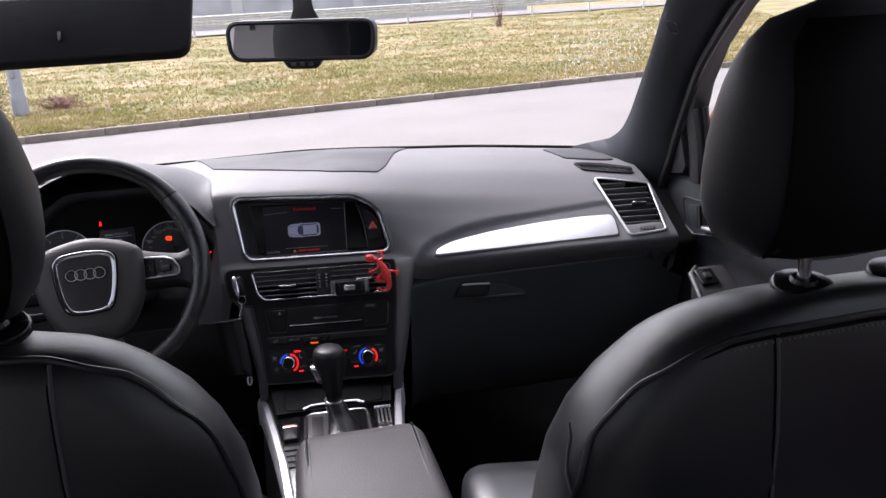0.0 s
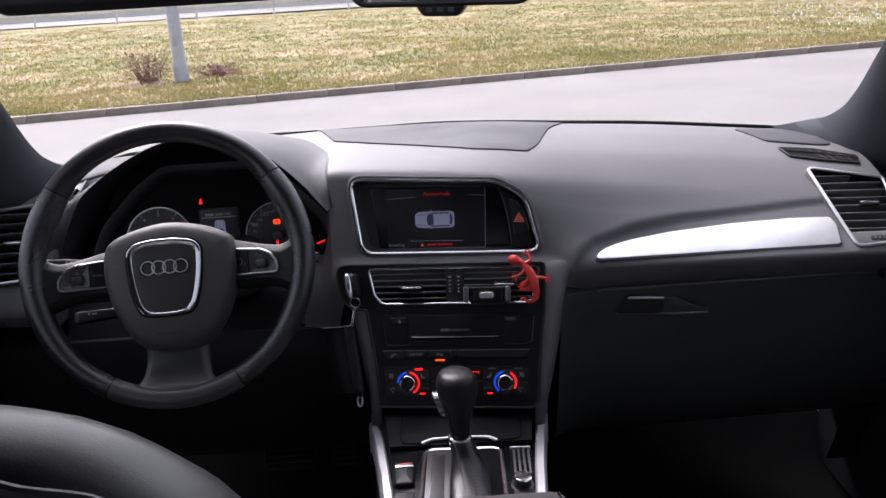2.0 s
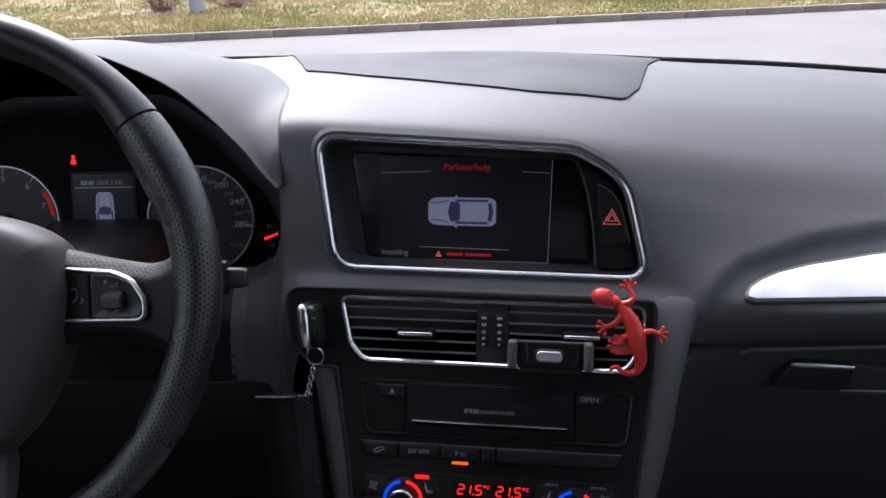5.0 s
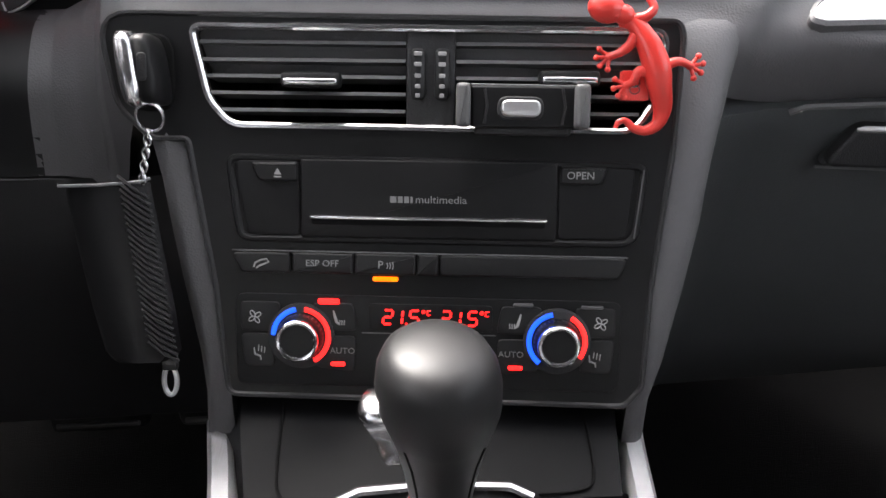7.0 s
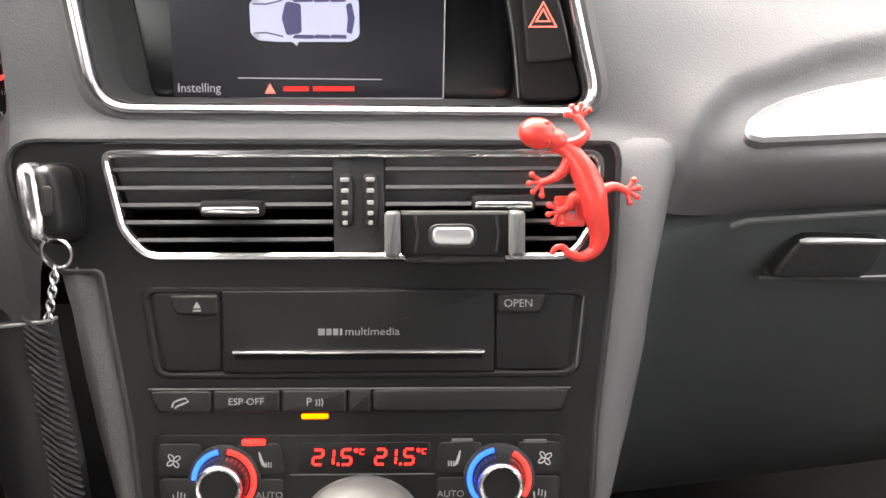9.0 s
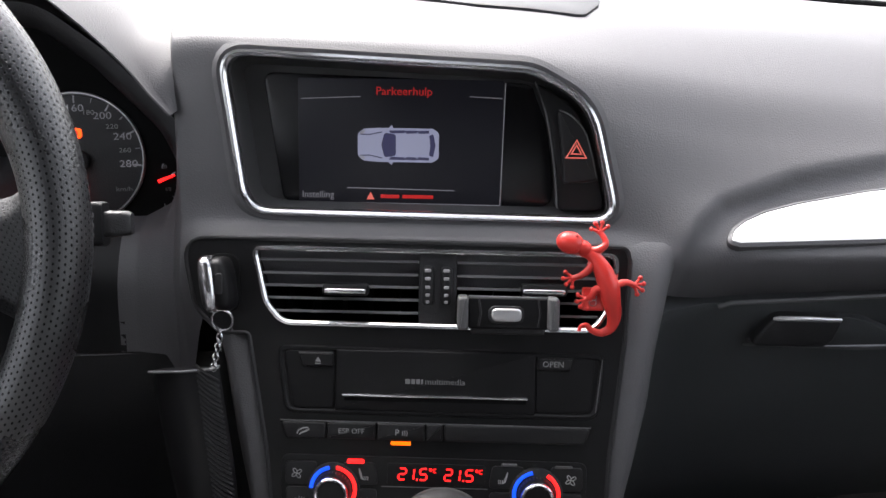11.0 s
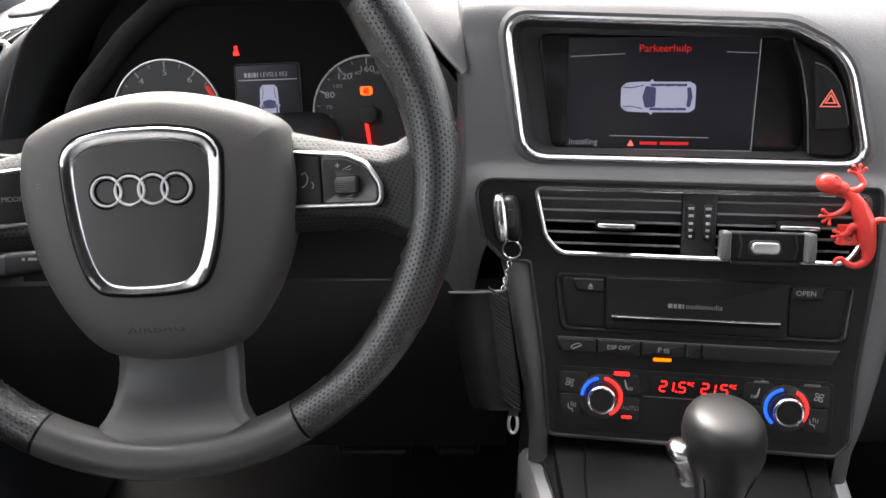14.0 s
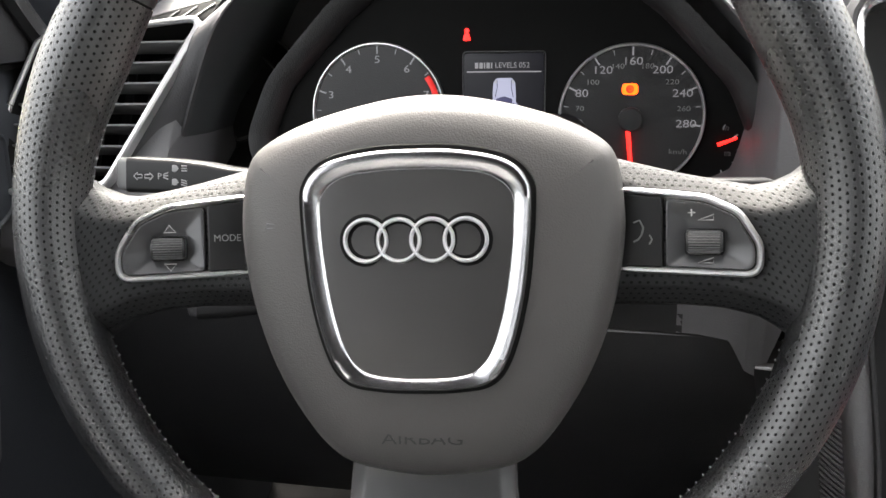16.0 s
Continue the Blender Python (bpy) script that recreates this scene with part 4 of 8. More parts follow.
# ---- dashboard body ----
SECTIONS = [
    (-0.76, [(.27, 1.10), (.24, 1.105), (.20, 1.105), (.14, 1.085), (.09, 1.06), (.04, 1.02), (.01, .985), (.005, .96), (.03, .935), (.13, .93)]),
    (-0.618, [(.385, 1.118), (.33, 1.124), (.26, 1.122), (.17, 1.10), (.10, 1.07), (.045, 1.02), (.012, .985), (.0, .955), (.03, .93), (.13, .93)]),
    (-0.610, [(.40, 1.12), (.34, 1.126), (.27, 1.126), (.19, 1.105), (.11, 1.07), (.05, 1.02), (.015, .985), (.0, .955), (.03, .93), (.13, .93)]),
    (-0.604, [(.405, 1.12), (.35, 1.127), (.30, 1.13), (.25, 1.128), (.215, 1.11), (.20, 1.06), (.16, 1.0), (.105, .978), (.06, .945), (.04, .90)]),
    (-0.37, [(.49, 1.128), (.42, 1.138), (.34, 1.142), (.26, 1.142), (.215, 1.12), (.20, 1.06), (.16, 1.0), (.105, .978), (.06, .945), (.04, .90)]),
    (-0.226, [(.56, 1.118), (.47, 1.136), (.37, 1.143), (.26, 1.143), (.215, 1.12), (.20, 1.06), (.13, .993), (.08, .980), (.05, .95), (.036, .90)]),
    (-0.205, [(.56, 1.118), (.47, 1.136), (.37, 1.143), (.24, 1.143), (.205, 1.12), (.19, 1.06), (.12, 1.0), (.070, .988), (.042, .952), (.030, .90)]),
    (-0.194, [(.56, 1.118), (.46, 1.136), (.34, 1.143), (.20, 1.142), (.165, 1.125), (.15, 1.08), (.11, 1.03), (.064, .998), (.034, .955), (.024, .88)]),
    (-0.191, [(.565, 1.117), (.45, 1.136), (.31, 1.144), (.165, 1.142), (.108, 1.128), (.096, 1.10), (.082, 1.05), (.058, 1.003), (.030, .960), (.021, .88)]),
    (-0.185, [(.57, 1.117), (.455, 1.136), (.305, 1.1445), (.155, 1.144), (.085, 1.131), (.069, 1.10), (.055, 1.05), (.043, 1.004), (.020, .970), (.016, .88)]),
    (-0.165, [(.575, 1.116), (.46, 1.136), (.30, 1.145), (.15, 1.146), (.082, 1.134), (.064, 1.105), (.048, 1.05), (.036, 1.009), (.012, 1.001), (.008, .97)]),
    (0.0, [(.62, 1.112), (.45, 1.138), (.30, 1.146), (.14, 1.143), (.066, 1.128), (.044, 1.10), (.028, 1.05), (.016, 1.009), (-.006, 1.001), (-.010, .97)]),
    (0.125, [(.58, 1.112), (.43, 1.136), (.29, 1.143), (.15, 1.136), (.065, 1.112), (.032, 1.082), (.012, 1.045), (.001, 1.009), (-.020, 1.000), (-.025, .97)]),
    (0.16, [(.57, 1.112), (.42, 1.134), (.29, 1.141), (.16, 1.131), (.075, 1.105), (.035, 1.07), (.010, 1.035), (-.006, 1.005), (-.018, .985), (-.008, .95)]),
    (0.21, [(.54, 1.112), (.41, 1.130), (.29, 1.137), (.17, 1.124), (.09, 1.093), (.05, 1.056), (.015, 1.020), (-.022, .995), (-.015, .972), (.006, .948)]),
    (0.40, [(.46, 1.112), (.37, 1.121), (.27, 1.122), (.17, 1.106), (.095, 1.072), (.05, 1.042), (.010, 1.016), (-.027, .992), (-.019, .970), (.006, .948)]),
    (0.57, [(.37, 1.108), (.31, 1.110), (.24, 1.105), (.16, 1.090), (.095, 1.063), (.048, 1.038), (.008, 1.014), (-.029, .990), (-.021, .968), (.006, .946)]),
    (0.76, [(.28, 1.10), (.24, 1.10), (.19, 1.09), (.13, 1.075), (.08, 1.055), (.04, 1.03), (.0, 1.005), (-.031, .985), (-.023, .963), (.006, .943)]),
]


def dash_profile(x):
    """Cross-section at x; beyond the stack the sections flow into one another."""
    if x > -0.186:
        w = min(0.05, (x + 0.186) * 0.7) if x < 0.11 else 0.05
        rows = [section_at(x + w * k / 3) for k in range(-3, 4)]
        return [tuple(sum(r[j][i] for r in rows) / 7 for i in (0, 1)) for j in range(len(rows[0]))]
    return section_at(x)


def section_at(x):
    for (xa, a), (xb, b) in zip(SECTIONS, SECTIONS[1:]):
        if x <= xb:
            break
    t = min(1.0, max(0.0, (x - xa) / (xb - xa)))
    return [((p[0] + (q[0] - p[0]) * t), (p[1] + (q[1] - p[1]) * t)) for p, q in zip(a, b)]


def dash_top(x, y):
    """Height of the dashboard's upper side."""
    pr = spline([(a, b, 0) for a, b in dash_profile(x)], 10)
    best = 0.0
    for p, q in zip(pr, pr[1:]):
        if q.x <= y <= p.x:
            best = max(best, p.y + (q.y - p.y) * (p.x - y) / max(p.x - q.x, 1e-6))
    return best


SCREEN_HOLE = rounded([(-156, 73.5), (64, 63.5), (106, 41), (127, -43), (-140, -40.5)], [17, 44, 50, 15, 24], 7)
VENT_R = local((0.628, 0.035, 1.035), 55, 8)
VENT_R_HOLE = rounded([(-70, 87), (37, 62), (43, -62), (-29, -71)], [7, 10, 8, 12], 5)
VENT_L = local((-0.64, 0.055, 1.055), 38, 0)
VENT_L_HOLE = rounded([(-80, 57), (54, 71), (-6, -57), (-88, -64), (-97, -3)], [9, 7, 12, 8, 60], 5)

dashboard = thing("dashboard", "dark grey grained dashboard with silver trim and vents", "dashboard", (0, 0.1, 0.9))


ARCH = [(-0.052, -0.10), (-0.048, -0.05), (-0.046, -0.021), (-0.034, -0.002), (-0.023, 0.013), (-0.002, 0.031), (0.031, 0.043), (0.062, 0.0545), (0.102, 0.062), (0.142, 0.070), (0.243, 0.0785), (0.336, 0.088), (0.42, 0.092)]


def inlay_dip(p):
    """Inside the arch beside the stack the dashboard steps back into a scoop."""
    d = p - Vector((0.209, -0.013, 1.0035))
    u, v = d.x, d.y * 0.855 + d.z * 0.519
    if not -0.06 < u < 0.47 or p.z > 1.07 or p.y > 0.1:
        return p
    q = Vector((u, v))
    best, side = 1.0, 1.0
    for a, b in zip(ARCH, ARCH[1:]):
        a, b = Vector(a), Vector(b)
        e = b - a
        t = max(0.0, min(1.0, (q - a).dot(e) / e.length_squared))
        r = q - a - e * t
        if r.length < best:
            best, side = r.length, e.x * r.y - e.y * r.x
    s = best if side < 0 else -best
    st = lambda k: max(0.0, min(1.0, k)) ** 2 * (3 - 2 * max(0.0, min(1.0, k)))
    near = 1.0 - 0.45 * st(u / 0.30)
    low = st((-0.012 - v) / 0.02)
    f = st((s + 0.003) / (0.016 - 0.004 * low)) * near * st((0.45 - u) / 0.06)
    return p + Vector((0, 0.0075 + 0.0005 * low, -0.0055 + 0.0045 * low)) * f


def dash_body():
    xs = sorted({round(-0.76 + 0.01 * k, 4) for k in range(153)} | {round(-0.21 + 0.004 * k, 4) for k in range(94)} | {round(-0.228 + 0.002 * k, 4) for k in range(28)} | {round(-0.196 + 0.001 * k, 4) for k in range(18)} | {round(0.17 + 0.004 * k, 4) for k in range(30)} | {round(0.52 + 0.004 * k, 4) for k in range(44)} | {round(-0.72 + 0.004 * k, 4) for k in range(44)})
    cols = [[inlay_dip(Vector((x, p.x, p.y))) for p in spline([(a, b, 0) for a, b in dash_profile(x)], 12)] for x in xs]
    holes = [(SCREEN.inverted(), SCREEN_HOLE, 60), (VENT_R.inverted(), inset(VENT_R_HOLE, 2.5), 45), (VENT_L.inverted(), inset(VENT_L_HOLE, 2.5), 45)]
    bm = B()
    vs = [[bm.verts.new(p) for p in c] for c in cols]
    for a, b, ca, cb in zip(vs, vs[1:], cols, cols[1:]):
        for k in range(len(a) - 1):
            mid = (ca[k] + cb[k + 1]) / 2
            if mid.x > 0.684 or (-0.603 < mid.x < -0.236 and mid.z < 1.02 and mid.y < 0.2):
                continue
            gone = False
            for mi, ol, reach in holes:
                q = mi @ mid
                if abs(q.z) < reach and inside((q.x, q.y), ol):
                    gone = True
            if not gone:
                bm.faces.new((a[k], a[k + 1], b[k + 1], b[k]))
    part("dash_skin", bm, SOFT, dashboard, crease=60)


dash_body()
bm = B()
loft(bm, [[(x, dash_profile(x)[0][0] + dy, dash_profile(x)[0][1] + dz) for dy, dz in ((-0.02, -0.016), (0.006, -0.010), (0.012, -0.06), (0.012, -0.5), (-0.02, -0.5))] for x in [-0.76 + 0.04 * k for k in range(39)]])
solid("bulkhead", bm, VOID, "dark bulkhead under the windscreen", "bulkhead", "structure")
part("screen_seal", tube(B(), [(x, dash_profile(x)[0][0] + 0.004, dash_profile(x)[0][1] + 0.002) for x in [-0.70 + 0.035 * k for k in range(41)]], 0.004, 8), VOID, dashboard, "black rubber strip along the windscreen")


def vent_unit(m, hole, name, slats, tab, label, flip=1, dial=None):
    """A silver-framed air vent with a hollow, slats and a slider."""
    v = part(name, frame_band(B(), hole, [(-2.2, -4), (-2, 1.2), (-0.8, 2.4), (1.2, 2.2), (2.6, 0.8), (2.6, -6)]), SATIN, dashboard, label, m=m)
    if hole is VENT_R_HOLE:
        part("vent_seat", frame_band(B(), hole, [(2.0, 0.0), (3.2, -2), (5, -10), (6, -20)]), SOFT, v, m=m)
    bm = B()
    loft(bm, [[(x, y, 0) for x, y in inset(hole, 2.5)], [(x, y, -48) for x, y in inset(hole, 4)]], cap0=False)
    part("hollow", bm, VOID, v, m=m)
    ys = [p[1] for p in hole]
    for k in range(slats):
        y = min(ys) + (max(ys) - min(ys)) * (k + 1.25) / (slats + 1.2)
        xs = []
        for a, b in zip(hole, hole[1:] + hole[:1]):
            if (a[1] > y) != (b[1] > y):
                xs.append(a[0] + (b[0] - a[0]) * (y - a[1]) / (b[1] - a[1]))
        x0, x1 = min(xs) + 3, max(xs) - 3
        bm = rbox(B(), x0, y - 1.0, -24, x1, y + 1.0, -3, 0.9, 2)
        part("slat", bm, GREYPLAST, v, m=m)
    tb = part("slider", rbox(B(), tab[0] - 14, tab[1] - 4, -6, tab[0] + 14, tab[1] + 4, 3, 2, 2), BUTTON, v, m=m)
    part("slider_trim", rbox(B(), tab[0] - 13, tab[1] - 1.5, 2.5, tab[0] + 13, tab[1] + 2, 4.2, 0.8, 2), CHROME, tb, "chrome strip", m=m)
    for k in range(4):
        x = hole and min(p[0] for p in hole) + 25 + 20 * k
        part("deflector", rbox(B(), x, min(ys) + 8, -44, x + 1.5, max(ys) - 8, -26, 0.4, 1), VOID, v, m=m)
    return v


vr = vent_unit(VENT_R, VENT_R_HOLE, "side_vent", 9, (6, 10), "silver-framed vent at the passenger's end")
part("thumbwheel_panel", slab(B(), rounded([(-38, -44), (39, -41), (40.5, -60), (-28, -68)], 4, 3), -8, -1, 1), SOFT, vr, m=VENT_R)
part("thumbwheel", slab(B(), rounded(box_pts(-7, -60, 24, -51), 3.5, 4), -2, 0, 0.8), HARD, vr, m=VENT_R)
for k in range(4):
    part("thumbwheel_rib", rbox(B(), -2 + 6 * k, -58, -1, 0.5 + 6 * k, -53, 1.0, 0.4, 1), GREYPLAST, vr, m=VENT_R)
vl = vent_unit(VENT_L, VENT_L_HOLE, "side_vent", 7, (-26, 4), "silver-framed vent at the driver's end")


def trim_strip():
    """The bright inlay in front of the passenger."""
    ol = [(0.2062, -0.0165), (0.212, -0.0186), (0.40, -0.0195), (0.560, -0.0205), (0.566, -0.018), (0.572, 0.012), (0.568, 0.026), (0.512, 0.028), (0.418, 0.026), (0.323, 0.0185), (0.265, 0.0100), (0.238, 0.0040), (0.222, -0.002), (0.211, -0.0085)]
    up = Vector((-0.004, -0.519, 0.855))
    o = Vector((0.2120, -0.0072, 1.0010))
    du = Vector((1, 0, 0.0048)).normalized()
    dv = up.cross(du).normalized()
    m = Matrix.Translation(o) @ Matrix(((du.x, dv.x, up.x, 0), (du.y, dv.y, up.y, 0), (du.z, dv.z, up.z, 0), (0, 0, 0, 1))) @ MM
    pts = [((x - 0.209) * 1000, (y + 0.013) / dv.y * 1000) for x, y in ol]
    pts = rounded(pts, [2, 3, 60, 6, 5, 10, 8, 60, 60, 60, 40, 30, 20, 12], 5)
    part("trim_inlay", slab(B(), pts, -14, 0.6, 0.8), ALU, dashboard, "bright brushed aluminium inlay", m=m)
    part("inlay_seat", frame_band(B(), pts, [(0.4, -14), (0.4, 0.6), (2.6, -1), (2.6, -14)]), SOFT, dashboard, m=m)


trim_strip()


def deck_panels():
    """Flat smooth panels let into the dashboard's top."""
    def lay(name, pts, mat, lift, label="", step=0.012):
        bm = B()
        x0, x1 = min(p[0] for p in pts), max(p[0] for p in pts)
        y0, y1 = min(p[1] for p in pts), max(p[1] for p in pts)
        ring = [(x, y, dash_top(x, y)) for x, y in pts]
        cx, cy = sum(p[0] for p in pts) / len(pts), sum(p[1] for p in pts) / len(pts)
        rings = [[(x, y, z - 0.006) for x, y, z in ring], [(x, y, z + lift) for x, y, z in ring]]
        for s in (0.985, 0.8, 0.6, 0.4, 0.2, 0.05):
            row = []
            for x, y in pts:
                xx, yy = cx + (x - cx) * s, cy + (y - cy) * s
                row.append((xx, yy, dash_top(xx, yy) + lift + 0.0006))
            rings.append(row)
        loft(bm, rings)
        part(name, bm, mat, dashboard, label, crease=50)
    dense = lambda pts: rounded([(p[0] * 1000, p[1] * 1000) for p in pts], 14, 5)
    mm = lambda pts: [(x / 1000, y / 1000) for x, y in pts]

    def fine(pts, n=6):
        out = []
        for k in range(len(pts)):
            a, b = Vector(pts[k]), Vector(pts[(k + 1) % len(pts)])
            c = max(1, int((b - a).length / 0.03))
            out += [tuple(a.lerp(b, j / c)) for j in range(c)]
        return out
    lay("centre_deck", fine(mm(dense([(-0.25, 0.50), (0.235, 0.44), (0.188, 0.312), (0.152, 0.185), (0.130, 0.143), (0.045, 0.148), (-0.031, 0.178), (-0.12, 0.225), (-0.19, 0.275)]))), DECK, 0.0022, "smooth dark deck panel")
    lay("corner_deck", fine(mm(dense([(0.526, 0.335), (0.60, 0.335), (0.642, 0.300), (0.655, 0.212), (0.626, 0.214), (0.548, 0.236)]))), DECK, 0.0022, "smooth dark corner panel")
    lay("corner_deck", fine(mm(dense([(-0.526, 0.335), (-0.60, 0.335), (-0.642, 0.300), (-0.655, 0.212), (-0.626, 0.214), (-0.548, 0.236)]))), DECK, 0.0022, "smooth dark corner panel")
    # defroster slots
    for s in (1, -1):
        base = [(0.555, 0.199), (0.612, 0.190), (0.670, 0.160), (0.664, 0.136), (0.602, 0.151), (0.562, 0.164)]
        pts = fine(mm(rounded([(s * x * 1000, y * 1000) for x, y in base], 4, 3)))
        lay("defroster", pts, VOID, 0.0030, "black slotted defroster outlet")
        edge = [(x, y, dash_top(x, y) + 0.0030) for x, y in pts]
        part("defroster_rim", tube(B(), edge, 0.0014, 6, closed=True), HARD, dashboard)
        for f in (0.5,):
            row = [((1 - f) * a + f * b, (1 - f) * c + f * d2) for (a, c), (b, d2) in zip(base[:3], base[:2:-1])]
            path = [(s * x, y, dash_top(s * x, y) + 0.0052) for x, y in row]
            part("defroster_slat", tube(B(), path, 0.0013, 5), HARD, dashboard)
        for k in range(4):
            t = 0.45 + k * 0.14
            a = Vector((s * 0.555, 0.197, 0)).lerp(Vector((s * 0.655, 0.164, 0)), t)
            b = Vector((s * 0.574, 0.161, 0)).lerp(Vector((s * 0.666, 0.140, 0)), t)
            path = [(p.x, p.y, dash_top(p.x, p.y) + 0.0045) for p in (a, b)]
            part("defroster_slat", tube(B(), path, 0.0009, 5), HARD, dashboard)


deck_panels()


def glove_side():
    """The lower half in front of the passenger: lip, glove box lid with its handle, knee panel."""
    bm = B()
    rings = []
    for x, fw in ((0.155, -0.012), (0.17, 0.004), (0.20, 0.014), (0.35, 0.020), (0.5, 0.026), (0.684, 0.034), (0.735, 0.037)):
        rings.append([(x, y + fw, z) for y, z in ((0.03, 0.950), (-0.012, 0.9425), (-0.012, 0.936), (-0.004, 0.92), (0.006, 0.89), (0.024, 0.83), (0.05, 0.74), (0.085, 0.66), (0.14, 0.62), (0.3, 0.60))])
    loft(bm, rings, closed=False)
    lid = part("glove_box_lid", bm, LOWER, dashboard, "black grained glove box lid", crease=50)
    u = Vector((0.998, 0.005, -0.07)).normalized()
    w = Vector((0.12, -0.96, -0.20)).normalized()
    v = w.cross(u).normalized()
    w = u.cross(v).normalized()
    gm = Matrix(((u.x, v.x, w.x, 0.3175), (u.y, v.y, w.y, 0.0115), (u.z, v.z, w.z, 0.9115), (0, 0, 0, 1))) @ MM @ Matrix.Diagonal((1.05, 1.16, 1, 1))
    ol = rounded([(-69, -15), (66, -15), (66, -11), (20, 8), (-6, 12), (-58, 13)], [5, 2, 3, 30, 10, 8], 5)
    h = part("handle_recess", slab(B(), ol, -8, 1.4, 0.8), LOWER, lid, m=gm)
    # light on the recess's lower ledge, put in as a brighter grey bar
    part("lit_recess_lip", tube(B(), [(-70, -15, 1.8), (-8, -15.5, 2.0), (20, -15, 2.4), (50, -14, 2.0), (66, -13.4, 1.2)], [1.1, 1.3, 2.4, 2.2, 0.8], 8, flat=0.6), GREYMETAL, h, m=gm)
    pad = rounded([(-69, -12), (-10, -12), (-4, -6), (-4, 12), (-57, 14)], [5, 4, 4, 4, 9], 4)
    part("latch", slab(B(), pad, 0, 9, 3), HARD, h, "black glove box latch", m=gm)
    part("latch_edge", tube(B(), [(-58, 12.0, 7.6), (-54, 12.9, 8.6), (-30, 13.2, 8.8), (-6, 12.6, 8.4)], [1.0, 1.9, 2.0, 1.7], 10), SATIN, h, m=gm)
    # lit front edge of the lid, its highlight put in as a paler bar
    bm = B()
    path = [(0.212, 0.0, 0.9405)] + [(0.220 + 0.087 * k, -0.0030 + 0.0034 * k, 0.9448 - 0.0008 * k) for k in range(6)] + [(0.664, 0.0142, 0.9408)]
    tube(bm, path, 0.0020, 6)
    part("lid_highlight", bm, GREYPLAST, lid)
    part("lid_stop", rbox(B(), 0.640, -0.012, 0.935, 0.646, 0.01, 0.950, 0.001, 1), HARD, dashboard)
    # rounded end of the dashboard and the dark gap to the door
    prof = spline([(a, b, 0) for a, b in dash_profile(0.682)], 6)
    bm = B()
    loft(bm, [[(x, p.x + dy, p.y - dz) for p in prof] for x, dy, dz in ((0.6815, 0, 0), (0.685, 0.001, 0.0015), (0.687, 0.004, 0.006), (0.687, 0.02, 0.05))], closed=False)
    part("end_cap", bm, SOFT, dashboard, crease=60)
    bm = B()
    loft(bm, [[(x, p.x + 0.022, p.y - 0.022) for p in prof] + [(x, 0.2, 0.5)] for x in (0.684, 0.735)], closed=False)
    part("end_gap", bm, VOID, dashboard)


glove_side()


